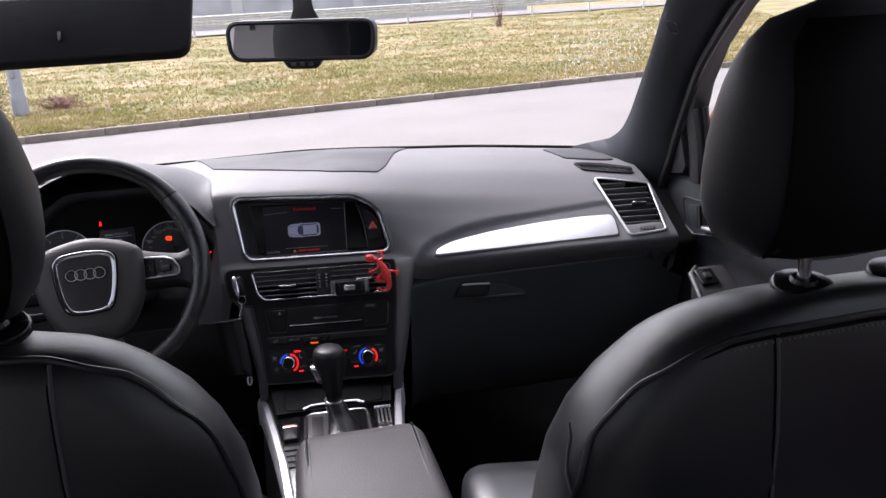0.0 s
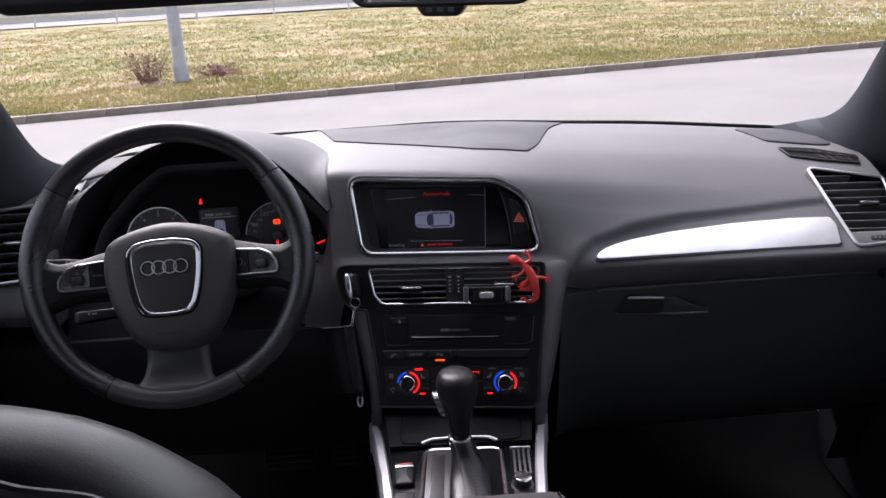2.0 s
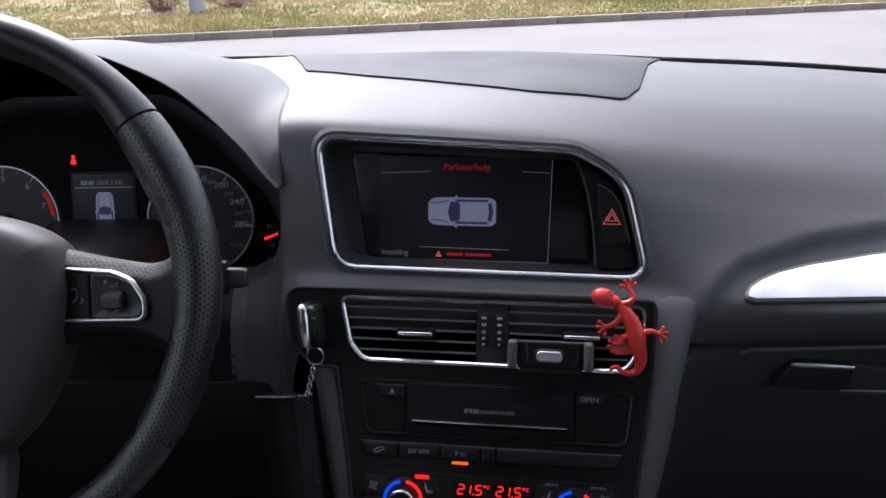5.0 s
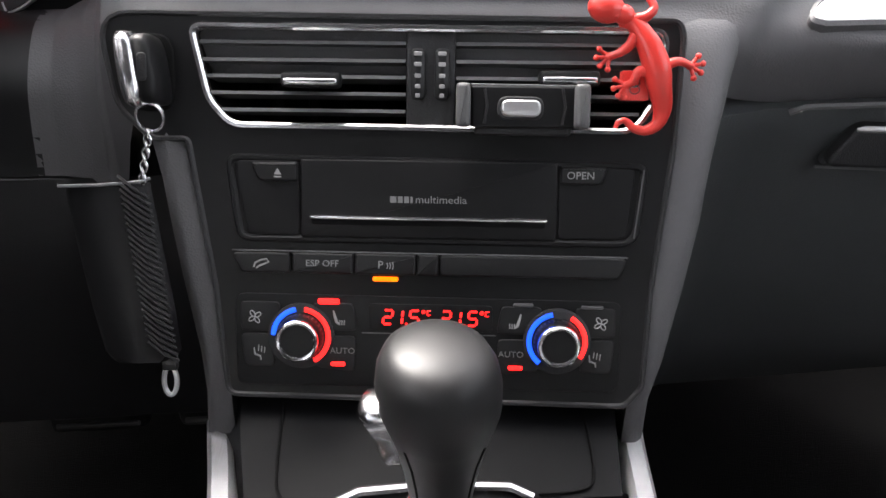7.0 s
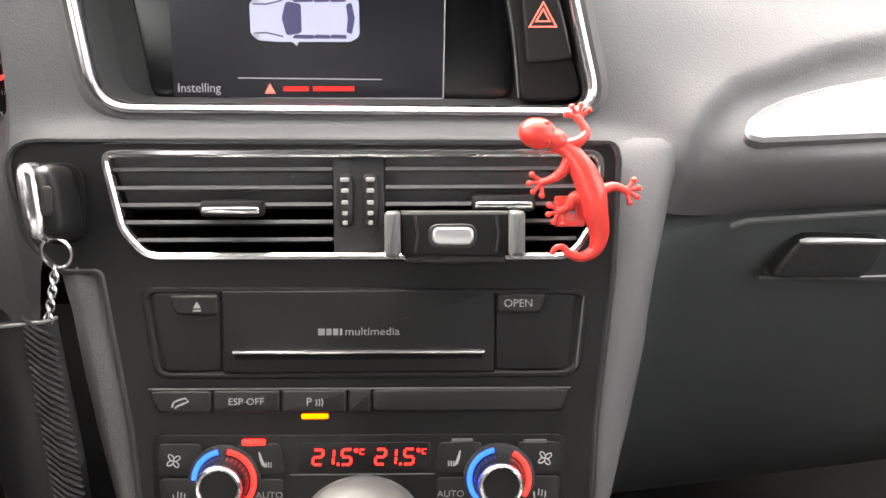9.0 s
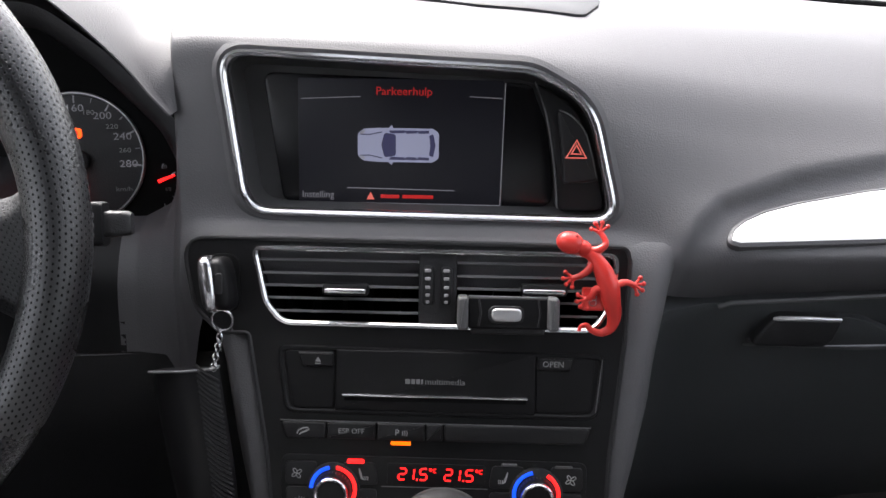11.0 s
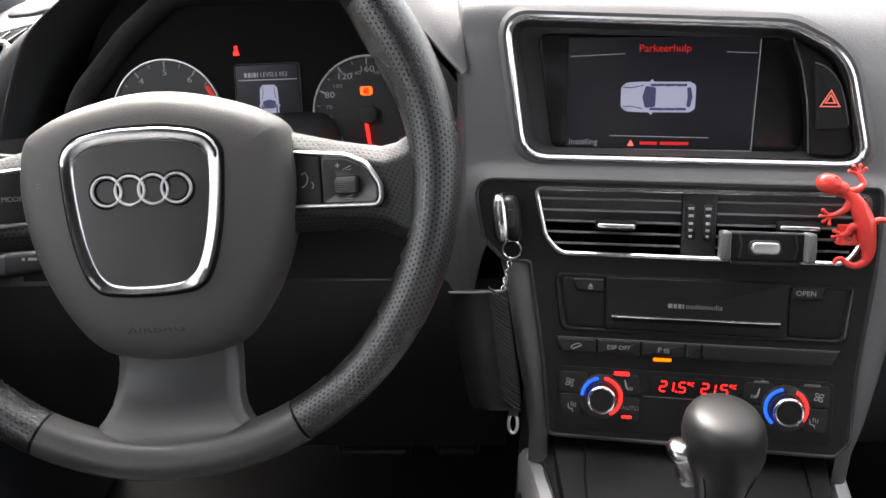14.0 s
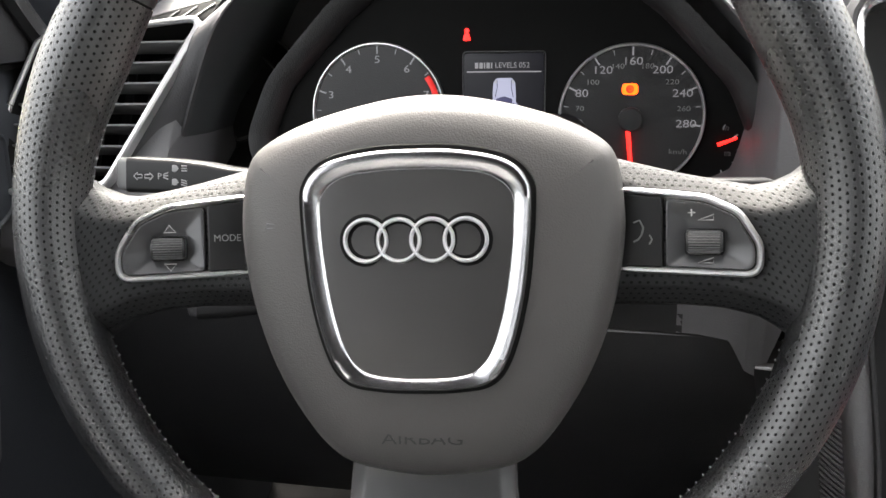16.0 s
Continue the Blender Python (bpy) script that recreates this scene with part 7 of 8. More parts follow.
# ---- steering wheel ----
def steering_wheel():
    m = WHEEL
    s = thing("steering_wheel", "black leather steering wheel with perforated grips and silver trim", "steering wheel", WHEEL.translation)
    def rim(a):
        side = max(0.0, math.cos(a * 2)) ** 0.8
        deg = math.degrees(math.atan2(math.sin(a), abs(math.cos(a))))
        grip = 13.2 + 1.9 * side + 2.8 * math.exp(-((deg - 28) / 14) ** 2)
        x, y = (179.8 - grip) * math.cos(a), (180.6 - grip) * math.sin(a) - 5
        return Vector((5.5 + x, y, 41)), grip
    def arc(a0, a1, n, swell=0.0):
        path, rad = [], []
        for k in range(n + 1):
            p, r = rim(radians(a0 + (a1 - a0) * k / n))
            path.append(p * 0.001)
            rad.append((r + swell) * 0.001)
        return path, rad
    mk = m @ Matrix.Scale(1000, 4)
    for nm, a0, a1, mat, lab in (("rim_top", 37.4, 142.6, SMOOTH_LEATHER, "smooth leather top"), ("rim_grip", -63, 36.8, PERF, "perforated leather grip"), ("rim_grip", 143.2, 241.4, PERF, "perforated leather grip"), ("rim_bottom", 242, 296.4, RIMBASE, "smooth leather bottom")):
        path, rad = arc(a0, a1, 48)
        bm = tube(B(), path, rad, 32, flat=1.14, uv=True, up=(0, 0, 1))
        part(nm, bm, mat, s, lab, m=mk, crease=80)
    for a in (37.1, 142.9, 241.7, 296.7):
        path, rad = arc(a - 0.5, a + 0.5, 2, -0.7)
        part("seam", tube(B(), path, rad, 32, flat=1.14, up=(0, 0, 1)), VOID, s, m=mk)
    # cross-stitched seam on the inner side
    for a0, a1 in ((-60, 35), (145, 239)):
        bm = B()
        for k in range(60):
            a = radians(a0 + (a1 - a0) * k / 59)
            p, r = rim(a)
            q = p - Vector((math.cos(a), math.sin(a), 0)) * (r - 0.9) + Vector((0, 0, -6))
            ball(bm, q, 0.5, 0.5, 1.2, 5)
        part("stitch", bm, THREAD, s, m=m)
    # horizontal spokes
    for k in (1, -1):
        bm = B()
        rings = []
        for x, top, bot, w0, w1 in ((164, 34, -76, 34, 53), (160, 28, -70, 31, 52), (155, 20, -62, 25, 50), (149.5, 13.5, -55, 17, 47.5), (143, 10, -50, 10, 44.5), (134, 8.5, -45, 4, 41), (121, 11, -42, -2, 36.5), (105, 14.5, -41, -6, 33), (84, 20, -41, -6, 31), (60, 26, -41, -2, 32)):
            pts = rounded([(bot, w0), (top, w0), (top, w1 - 9), (top - 11, w1), (bot + 9, w1), (bot, w1 - 8)], [7, 7, 11, 9, 7, 7], 5)
            rings.append([(k * x + 5, b - 2, w) for b, w in pts])
        vs = loft(bm, rings)
        # the leather runs round each section from the middle of its face
        lay = bm.loops.layers.uv.verify()
        place = {}
        for row in vs:
            n, run = len(row), [0.0]
            for p, q in zip(row, row[1:]):
                run.append(run[-1] + (q.co - p.co).length)
            zero = run[n * 2 // 3]
            for p, r in zip(row, run):
                ax = abs(p.co.x - 5)
                place[p] = ((ax + max(0.0, ax - 138) * 0.5) * 0.001, (r - zero) * 0.001)
        for f in bm.faces:
            for lp in f.loops:
                lp[lay].uv = place[lp.vert]
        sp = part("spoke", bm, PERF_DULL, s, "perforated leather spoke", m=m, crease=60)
        pm = m @ Matrix.Translation((4 + k * 108, -14, 35.5)) @ Matrix.Rotation(radians(k * -15), 4, "Y")
        ol = [(-30, 20), (5, 16), (18, 10), (26, -3), (26, -15), (-30, -13)]
        ol = [(k * a, b) for a, b in ol][::k]
        ol = rounded(ol, [3, 20, 12, 10, 6, 3][::k] if k > 0 else [3, 6, 10, 12, 20, 3], 4)
        pod = part("button_pod", slab(B(), ol, -8, -1.6, 0.4), FASCIA, sp, m=pm)
        part("pod_frame", frame_band(B(), ol, half_round(2.9, 3.0, 0.3)), SATIN, pod, "silver pod frame", m=pm)
        key = rounded([(k * -29, 18.4), (k * -11.5, 16.4), (k * -11.5, -12.6), (k * -29, -11.8)][::k], 1.5, 3)
        ky = part("pod_key", slab(B(), key, -2, 2.6, 1.0), BUTTON, pod, m=pm)
        # a dished field round the scroll wheel
        edge = rounded([(k * a, b) for a, b in ((-10, 15.6), (5, 13.6), (17, 8), (24.2, -4), (24.2, -13.2), (-10, -12))][::k], [2, 18, 11, 9, 5, 2][::k] if k > 0 else [2, 5, 9, 11, 18, 2], 4)
        mid = (k * 5, -2)
        rings = [[(x, y, w) for x, y in edge] for w in (-2, 1.8)] + [[(mid[0] + (x - mid[0]) * t, mid[1] + (y - mid[1]) * t, w) for x, y in edge] for t, w in ((0.97, 2.0), (0.90, 1.6), (0.55, -0.9), (0.45, -1.4))]
        bm = B()
        loft(bm, rings)
        part("scroll_dish", bm, PODGREY, pod, "dished satin grey field", m=pm, crease=40)
        part("scroll_slot", slab(B(), rounded(box_pts(k * 5 - 7.6, -7.4, k * 5 + 7.6, 3.4), 2, 3), -1.6, 1.4, 0.5), GLOSS, pod, m=pm)
        sc = part("scroll_wheel", lathe(B(), [(0.5, -7), (3.9, -7), (4.6, -6), (4.6, 6), (3.9, 7), (0.5, 7)], 24), HARD, pod, "ribbed scroll wheel", m=pm @ Matrix.Translation((k * 5, -2, 0.4)) @ Matrix.Rotation(radians(90), 4, "Y"))
        for j in range(13):
            a = radians(6 + 14 * j)
            part("scroll_rib", rbox(B(), k * 5 - 6, -2 + 4.6 * math.cos(a) - 0.25, 0.4 + 4.6 * math.sin(a) - 0.25, k * 5 + 6, -2 + 4.6 * math.cos(a) + 0.25, 0.4 + 4.6 * math.sin(a) + 0.25, 0.1, 1), GREYPLAST, sc, m=pm)
        if k < 0:
            writing("pod_text", "MODE", 4.3, 20.0, 2, 2.7, DIM, ky, pm, wide=0.95)
            for sg in (1, -1):
                part("arrow_mark", tube(B(), [(-6.8, sg * 6.8 - 1.8, 1.6), (-1.8, sg * 6.8 - 1.8, 1.6), (-4.3, sg * 9.8 - 1.8, 2.0)], 0.35, 4, closed=True, flat=0.5), WHITE, pod, m=pm)
        else:
            for sg in (1, -1):
                part("volume_mark", tube(B(), [(2.5, sg * 8.6 - 1.8, 1.8), (8.5, sg * 8.6 - 1.8, 1.8), (8.5, sg * 8.6 + 0.4, 1.9)], 0.3, 4, closed=True, flat=0.5), WHITE, pod, m=pm)
            part("volume_sign", rbox(B(), -1.5, 9.6, 1.4, 1.5, 10.1, 2.1, 0.05, 1), WHITE, pod, m=pm)
            part("volume_sign", rbox(B(), -0.25, 8.4, 1.4, 0.25, 11.2, 2.1, 0.05, 1), WHITE, pod, m=pm)
            part("voice_mark", tube(B(), [(-23, 6, 2.7), (-20.5, 7, 2.7), (-19, 4, 2.7), (-19.6, 1, 2.7), (-21, -1, 2.7), (-23, -2, 2.7)], 0.45, 5, flat=0.4), DIM, ky, m=pm)
            part("voice_mark", tube(B(), [(-16.5, 1, 2.7), (-15.5, -1, 2.7), (-16.5, -3, 2.7)], 0.4, 5, flat=0.4), DIM, ky, m=pm)
    # lower spoke
    bm = B()
    rings = []
    for y, hw, w0, w1, c in ((-70, 38, -2, 30, 2), (-100, 37.5, -4, 22, 1.5), (-118, 37.5, -8, 17, 1.5), (-132, 38, -4, 22, 1.5), (-142, 39.5, 6, 31, 2), (-148, 42, 14, 39, 2.5), (-153, 46, 22, 44, 3), (-157, 51, 27, 48, 4), (-161, 55, 31, 50, 5), (-166, 57, 33, 50, 5.5)):
        pts = rounded([(-hw, w0), (hw, w0), (hw, w1 - 5), (hw - 7, w1), (-hw + 7, w1), (-hw, w1 - 5)], 4, 3)
        rings.append([(c + x, y, w) for x, w in pts])
    loft(bm, rings)
    part("lower_spoke", bm, SPOKE, s, "satin grey lower spoke", m=m, crease=60)
    # airbag cushion
    cx = 5
    def oval(half, mid, per=5):
        """A closed smooth outline from its right half, top to bottom, about a middle line."""
        full = [(x, y, 0) for x, y in half] + [(-x, y, 0) for x, y in half[-2:0:-1]]
        ring = spline(full[-2:] + full + full[:2], per, 0.5)[2 * per:-1 - per]
        return [(mid + p.x, p.y) for p in ring[:len(full) * per]][::-1]
    ol = oval([(0, 48.5), (24, 46), (52, 38.5), (71, 29), (79, 19), (82.5, -2), (81.5, -22), (77, -45), (69, -68), (58, -88), (45, -104), (30, -112), (0, -116)], cx)
    bm = B()
    rings = [[(x, y, -8) for x, y in inset(ol, 4)], [(x, y, 14) for x, y in ol]]
    for d, w in ((1, 28), (2.6, 38), (5, 45), (8, 49.5), (12, 52.5), (18, 55)):
        rings.append([(x, y, w) for x, y in inset(ol, d)])
    c0, c1 = cx, -30
    last = rings[-1]
    for t, w in ((0.88, 56.6), (0.75, 57.8), (0.5, 59), (0.25, 59.6), (0.06, 60)):
        rings.append([(c0 + (x - c0) * t, c1 + (y - c1) * t, w) for x, y, _ in last])
    loft(bm, rings)
    ab = part("airbag_cover", bm, HUB, s, "grained airbag cover", m=m, crease=60)
    bo = oval([(0, 23), (17, 22.4), (35, 18.6), (43.5, 11), (45.3, 0), (42.6, -32), (36.5, -57), (29, -68.6), (16, -71.8), (0, -72.4)], 2.6, 6)
    bi = oval([(0, 14.2), (14, 13.8), (28, 11.6), (35.6, 6.4), (37.6, -3), (34.8, -32), (29.4, -54), (22.6, -63.6), (13, -66.4), (0, -67)], 2.6, 6)
    part("badge_groove", frame_band(B(), bo, [(-2, 56), (-1, 58.8), (1.4, 58.6), (2.2, 56)]), VOID, ab, m=m)
    part("badge_plate", slab(B(), inset(bi, -1.5), 57, 60.2, 0.4, 1.4), BADGE, ab, "smooth badge plate", m=m)
    bm = B()
    rows = []
    for t, w in ((0.0, 57), (0.02, 60.4), (0.10, 61.8), (0.22, 62.6), (0.50, 62.2), (0.78, 61.2), (0.92, 60.6), (0.98, 59.6), (1.0, 57)):
        rows.append([(a[0] + (b[0] - a[0]) * t, a[1] + (b[1] - a[1]) * t, w) for a, b in zip(bo, bi)])
    loft(bm, rows, cap=False)
    part("badge_frame", bm, BADGEMETAL, ab, "bright chrome badge frame", m=m, crease=50)
    for k in range(4):
        kx = 2.6 + (k - 1.5) * 13.1
        ring = [(kx + 8.2 * math.cos(2 * math.pi * j / 40), -12.6 + 8.2 * math.sin(2 * math.pi * j / 40)) for j in range(40)]
        # shadow outline round the ring, laid on as a flat black band
        part("emblem_shadow", frame_band(B(), ring, half_round(4.6, 0.5, 61.0)), VOID, ab, m=m)
        part("emblem_ring", frame_band(B(), ring, half_round(1.75, 2.0 + 0.12 * (k % 2), 61.2)), EMBLEM, ab, "chrome ring", m=m)
    def cover(u):
        """Height of the cover beside its middle."""
        d = 82 - abs(u - cx)
        for (da, wa), (db, wb) in zip(((2.6, 38), (5, 45), (8, 49.5), (12, 52.5), (18, 55), (27, 56.4)), ((5, 45), (8, 49.5), (12, 52.5), (18, 55), (27, 56.4), (60, 58.6))):
            if d <= db:
                return wa + (wb - wa) * (d - da) / (db - da) + 0.15
    for u in (-54, 60.5):
        pts = [(u - 5, -7.5), (u - 5, -5.5), (u + 1, -6), (u + 4.5, -3.5), (u + 4.5, -9.5), (u + 1, -7)]
        part("horn_mark", tube(B(), [(a, b, cover(a)) for a, b in pts], 0.35, 4, closed=True, flat=0.5), GREYPLAST, ab, m=m)
    writing("airbag_text", "AIRBAG", 6.4, cx - 2, -93, 56.0, HARD, ab, m, wide=1.5)
    part("hub_back", lathe(B(), [(52, -60), (56, -30), (60, -8), (58, 0)], 32, (cx, -24)), HARD, s, m=m)


steering_wheel()


def stalks():
    m = local((-0.368, -0.05, 1.071), 24, 0)

    def lever(stations, r):
        """A flat-faced lever: each station is u, bottom, top, back, front."""
        rings = []
        for u, v0, v1, w0, w1 in stations:
            q = min(r, (v1 - v0) * 0.4, (w1 - w0) * 0.4)
            rings.append([(u, v, w) for v, w in rounded([(v0, w0), (v1, w0), (v1 - 1.5, w1), (v0, w1)], q, 3)])
        bm = B()
        loft(bm, rings)
        return bm

    t = thing("light_stalk", "black indicator stalk with white light symbols", "control stalk", m @ Vector((-40, -24, -6)))
    part("arm", lever([(-40, -28, -19, -12, 0), (-110, -30, -17, -12, 3), (-135, -31, -15, -12, 5), (-150, -31.5, -12.5, -12, 6), (-170, -32, -10.5, -12, 6), (-201, -31.5, -9.5, -12, 5)], 3), FASCIA, t, m=m)
    part("tip_band", lever([(-201.2, -31, -10, -12, 4.4), (-206, -30.4, -9.8, -11.6, 4), (-209, -29, -11, -10, 2.4), (-210, -27, -13, -8, 1)], 3), GREYPLAST, t, "grey end cap", m=m)
    def mark(pts, closed=True):
        part("light_mark", tube(B(), [(a, b, 6.0) for a, b in pts], 0.4, 4, closed=closed, flat=0.5), DIM, t, m=m)
    for d in (1, -1):
        x0 = -192.5 if d > 0 else -185.5
        mark([(x0 - 2.8 * d, -22), (x0 - 0.4 * d, -19.8), (x0 - 0.4 * d, -21), (x0 + 2.6 * d, -21), (x0 + 2.6 * d, -23), (x0 - 0.4 * d, -23), (x0 - 0.4 * d, -24.2)])
    writing("light_text", "P", 5.4, -178.6, -22, 6.0, DIM, t, m)
    for j in (-1, 0, 1):
        mark([(-176.2, -21.6 + 0.8 * j), (-173, -21.6 + 2.0 * j)], False)
    for y in (-17, -25):
        part("light_mark", slab(B(), rounded([(-170.5, y - 2), (-168, y - 2), (-166, y), (-168, y + 2), (-170.5, y + 2)], 0.9, 3), 5.7, 6.3, 0.1), DIM, t, m=m)
        for j in (-1, 0, 1):
            mark([(-164.6, y + 1.4 * j), (-161, y + 1.4 * j - (0 if y > -20 else 1))], False)

    t = thing("cruise_stalk", "short black cruise control stalk below the indicator stalk", "control stalk", m @ Vector((-40, -85, 4)))
    part("arm", lever([(-40, -92, -78, 0, 12), (-90, -97, -82, 2, 15), (-148, -104, -85, 4, 18)], 4), FASCIA, t, m=m)
    part("tip_band", lever([(-148.2, -103.5, -85.5, 4, 17.6), (-153, -103, -86, 4.5, 17), (-156, -100, -89, 6, 14)], 3), HARD, t, "black end cap", m=m)
    part("light_mark", bars(B(), -142, -90.5, 17.2, [9, 7], 2.0, 2.4), DIM, t, m=m)
    part("light_mark", bars(B(), -139, -96.5, 16.8, [8], 1.8, 2), DIM, t, m=m)

    t = thing("wiper_stalk", "black wiper stalk with stepped tip behind the wheel", "control stalk", m @ Vector((40, -24, -6)))
    part("arm", lever([(40, -30, -19, -12, 0), (100, -36, -17, -12, 2), (130, -42, -16, -12, 4), (160, -43, -15.5, -12, 5), (163, -42.5, -16.5, -11, 4)], 3), FASCIA, t, m=m)
    part("tip_band", lever([(162, -38, -21, -12, 1), (175, -37, -21.5, -12, 0.5), (178, -36, -23, -10, -1.5)], 3), HARD, t, "black turning end", m=m)
    for y in (-25, -31, -37):
        part("wiper_mark", bars(B(), 152, y, 4.9, [2.6, 2.6], 2.8, 1.6), GREYPLAST, t, m=m)


stalks()


# ---- loose things on the dash ----
def lizard():
    m = STACK @ Matrix.Translation((0, 0, 15))
    bm = B()
    body = spline([(97, 104, 2), (103, 101, 4), (110, 91, 5), (114.5, 80, 5), (116.5, 71, 4), (119, 60, 2), (117, 52, 1), (111, 48.5, 0), (105, 50, 0), (101, 53.5, 0), (97.5, 52.5, 0), (96, 49.5, 0)], 5)
    n = len(body)
    rr = [(0, 4.6), (5, 4.4), (10, 6.2), (15, 7.2), (20, 6.4), (25, 4.8), (30, 3.4), (35, 2.6), (40, 2.2), (45, 1.8), (50, 1.5), (55, 1.2)]
    rad = []
    for k in range(n):
        a, b = rr[min(k // 5, 10)], rr[min(k // 5 + 1, 11)]
        rad.append(a[1] + (b[1] - a[1]) * (k % 5) / 5)
    tube(bm, body, rad, 14, flat=0.85)
    ball(bm, (88.5, 108.5, 4), 9.6, 7.6, 6.6, 16, Matrix.Rotation(radians(-14), 4, "Z"))
    ball(bm, (97, 105.5, 4), 6.5, 5.2, 5, 12, Matrix.Rotation(radians(-25), 4, "Z"))
    for e in ((92.0, 113.0), (92.5, 104.5)):
        ball(bm, (*e, 7.6), 1.9, 1.7, 1.5, 10)
    legs = (([(102, 103, 4), (108, 104.5, 5), (112, 109, 4), (108.5, 116, 2)], 100), ([(104, 97, 4), (101, 91, 5), (96, 87, 4), (91, 85, 2)], 205),
            ([(113, 77, 4), (106, 78, 5), (103.5, 73, 4), (100, 71, 2)], 215), ([(117, 74, 4), (120, 81, 5), (126, 83, 4), (132, 81, 2)], -10))
    for path, ang in legs:
        sp = spline(path, 5)
        tube(bm, sp, [3.2 - 1.5 * k / (len(sp) - 1) for k in range(len(sp))], 10)
        e = Vector(path[-1])
        ball(bm, e, 2.6, 2.4, 1.8, 8)
        for j in range(4):
            a = radians(ang + (j - 1.5) * 42)
            f = e + Vector((math.cos(a), math.sin(a), 0)) * 6.2
            tube(bm, [e, f], [1.3, 0.9], 6)
            ball(bm, f, 1.7, 1.7, 1.3, 8)
    lz = thing("lizard_air_freshener", "red plastic lizard air freshener clipped to the vent", "air freshener", m @ Vector((110, 80, 0)))
    part("lizard_body", bm, RED, lz, m=m, crease=80)
    tg = part("clip_tag", rbox(B(), 98, 63.5, -6, 112, 78.5, 2.6, 1, 2), RED, lz, m=m)
    for dy in (0, 3.4):
        ring = [(104.5 + 2.4 * math.cos(2 * math.pi * j / 20), 69 + dy + 2.2 * math.sin(2 * math.pi * j / 20)) for j in range(20)]
        part("tag_ring", frame_band(B(), ring, half_round(0.8, 0.5, 2.6)), CHROME, tg, m=m)
    part("clip", rbox(B(), 104, 70, -24, 110, 74, -4, 1, 1), HARD, lz, m=m)


lizard()


def phone_holder():
    m = STACK @ Matrix.Translation((0, 0, 13))
    h = thing("phone_holder", "small black spring phone holder clipped to the vent", "phone holder", m @ Vector((48, 60, 0)))
    part("cradle", slab(B(), rounded(box_pts(22, 49, 76, 70.5), 2, 3), -8, 0, 1.5), FASCIA, h, m=m)
    part("cradle_top", tube(B(), [(22, 70.5, -2), (76, 70.2, -2)], 1.0, 6), GREYPLAST, h, m=m)
    for x0, x1 in ((14.5, 22), (75, 82.5)):
        part("jaw", slab(B(), rounded([(x0, 49), (x1, 49), (x1, 71.5), (x0, 71.5)], 2.6, 4), -8, 9, 2.4), GREYPLAST, h, "grey rubber jaw", m=m)
    part("release_pad", slab(B(), rounded(box_pts(35.5, 53, 59.5, 65), 5.5, 5), -0.5, 1.2, 0.8), HARD, h, m=m)
    part("release_button", slab(B(), rounded(box_pts(37.5, 54.6, 58, 63.4), 4.2, 5), 0, 3.2, 1.4), SATIN, h, "satin silver button", m=m)
    for x in (29, 69):
        part("cradle_rib", tube(B(), [(x, 51, 0), (x + 1.5, 60, 0.4), (x, 69, 0)], 0.8, 6), HARD, h, m=m)
    part("vent_clip", rbox(B(), 44, 56, -26, 52, 66, -7, 1.5, 2), HARD, h, m=m)
    part("lower_shell", slab(B(), rounded(box_pts(24, 45, 74, 50), 2, 3), -10, -3, 1.5), HARD, h, m=m)


phone_holder()


def car_key():
    m = STACK
    k = thing("car_key", "chrome and black car key in the ignition with a chain", "car key", m @ Vector((-150, 75, 0)))
    part("lock_plate", slab(B(), rounded(box_pts(-161, 55, -136, 96), 11, 6), 0, 2.0, 1.0), VOID, k, m=m)
    bm = B()
    rings = []
    for w, hu, hv in ((0, 5, 16), (4, 6.4, 18), (16, 6.8, 18.5), (24, 6.0, 17.2), (27, 4, 14)):
        rings.append([(-144 + p * hu - 0.14 * q * hv, 76 + q * hv, w) for p, q in ((math.copysign(abs(math.cos(a)) ** 0.6, math.cos(a)), math.copysign(abs(math.sin(a)) ** 0.7, math.sin(a))) for a in (2 * math.pi * j / 28 for j in range(28)))])
    loft(bm, rings)
    part("key_head", bm, FASCIA, k, m=m, crease=60)
    bm = B()
    rings = []
    for w, hu, hv in ((4, 4, 17), (8, 5.6, 19), (18, 6.2, 19.6), (26, 5.4, 18.6), (29.5, 3.2, 15)):
        rings.append([(-151.5 + p * hu - 0.14 * q * hv, 76 + q * hv, w) for p, q in ((math.copysign(abs(math.cos(a)) ** 0.6, math.cos(a)), math.copysign(abs(math.sin(a)) ** 0.7, math.sin(a))) for a in (2 * math.pi * j / 28 for j in range(28)))])
    loft(bm, rings)
    part("key_chrome", bm, CHROME, k, "chrome key shell", m=m, crease=70)
    part("key_button", slab(B(), rounded(box_pts(-146, 70, -141, 84), 2.2, 4), 26, 28, 0.8), HARD, k, m=m)
    ring = [(-143 + 7.2 * math.cos(2 * math.pi * j / 28), 52 + 7.2 * math.sin(2 * math.pi * j / 28), 20 + 2.5 * math.sin(2 * math.pi * j / 28)) for j in range(28)]
    part("split_ring", tube(B(), ring, 0.9, 7, closed=True), CHROME, k, "steel split ring", m=m)
    for j in range(8):
        c = Vector((-144 - 0.75 * j, 43.5 - 3.4 * j, 20 - 0.4 * j))
        t = Vector((1, 0, 0.2)) if j % 2 else Vector((0.2, 0, 1))
        t.normalize()
        lp = [c + t * 1.9 * math.cos(2 * math.pi * q / 12) + Vector((0, 1, 0)) * 3.0 * math.sin(2 * math.pi * q / 12) for q in range(12)]
        part("chain_link", tube(B(), lp, 0.62, 5, closed=True), CHROME, k, m=m)


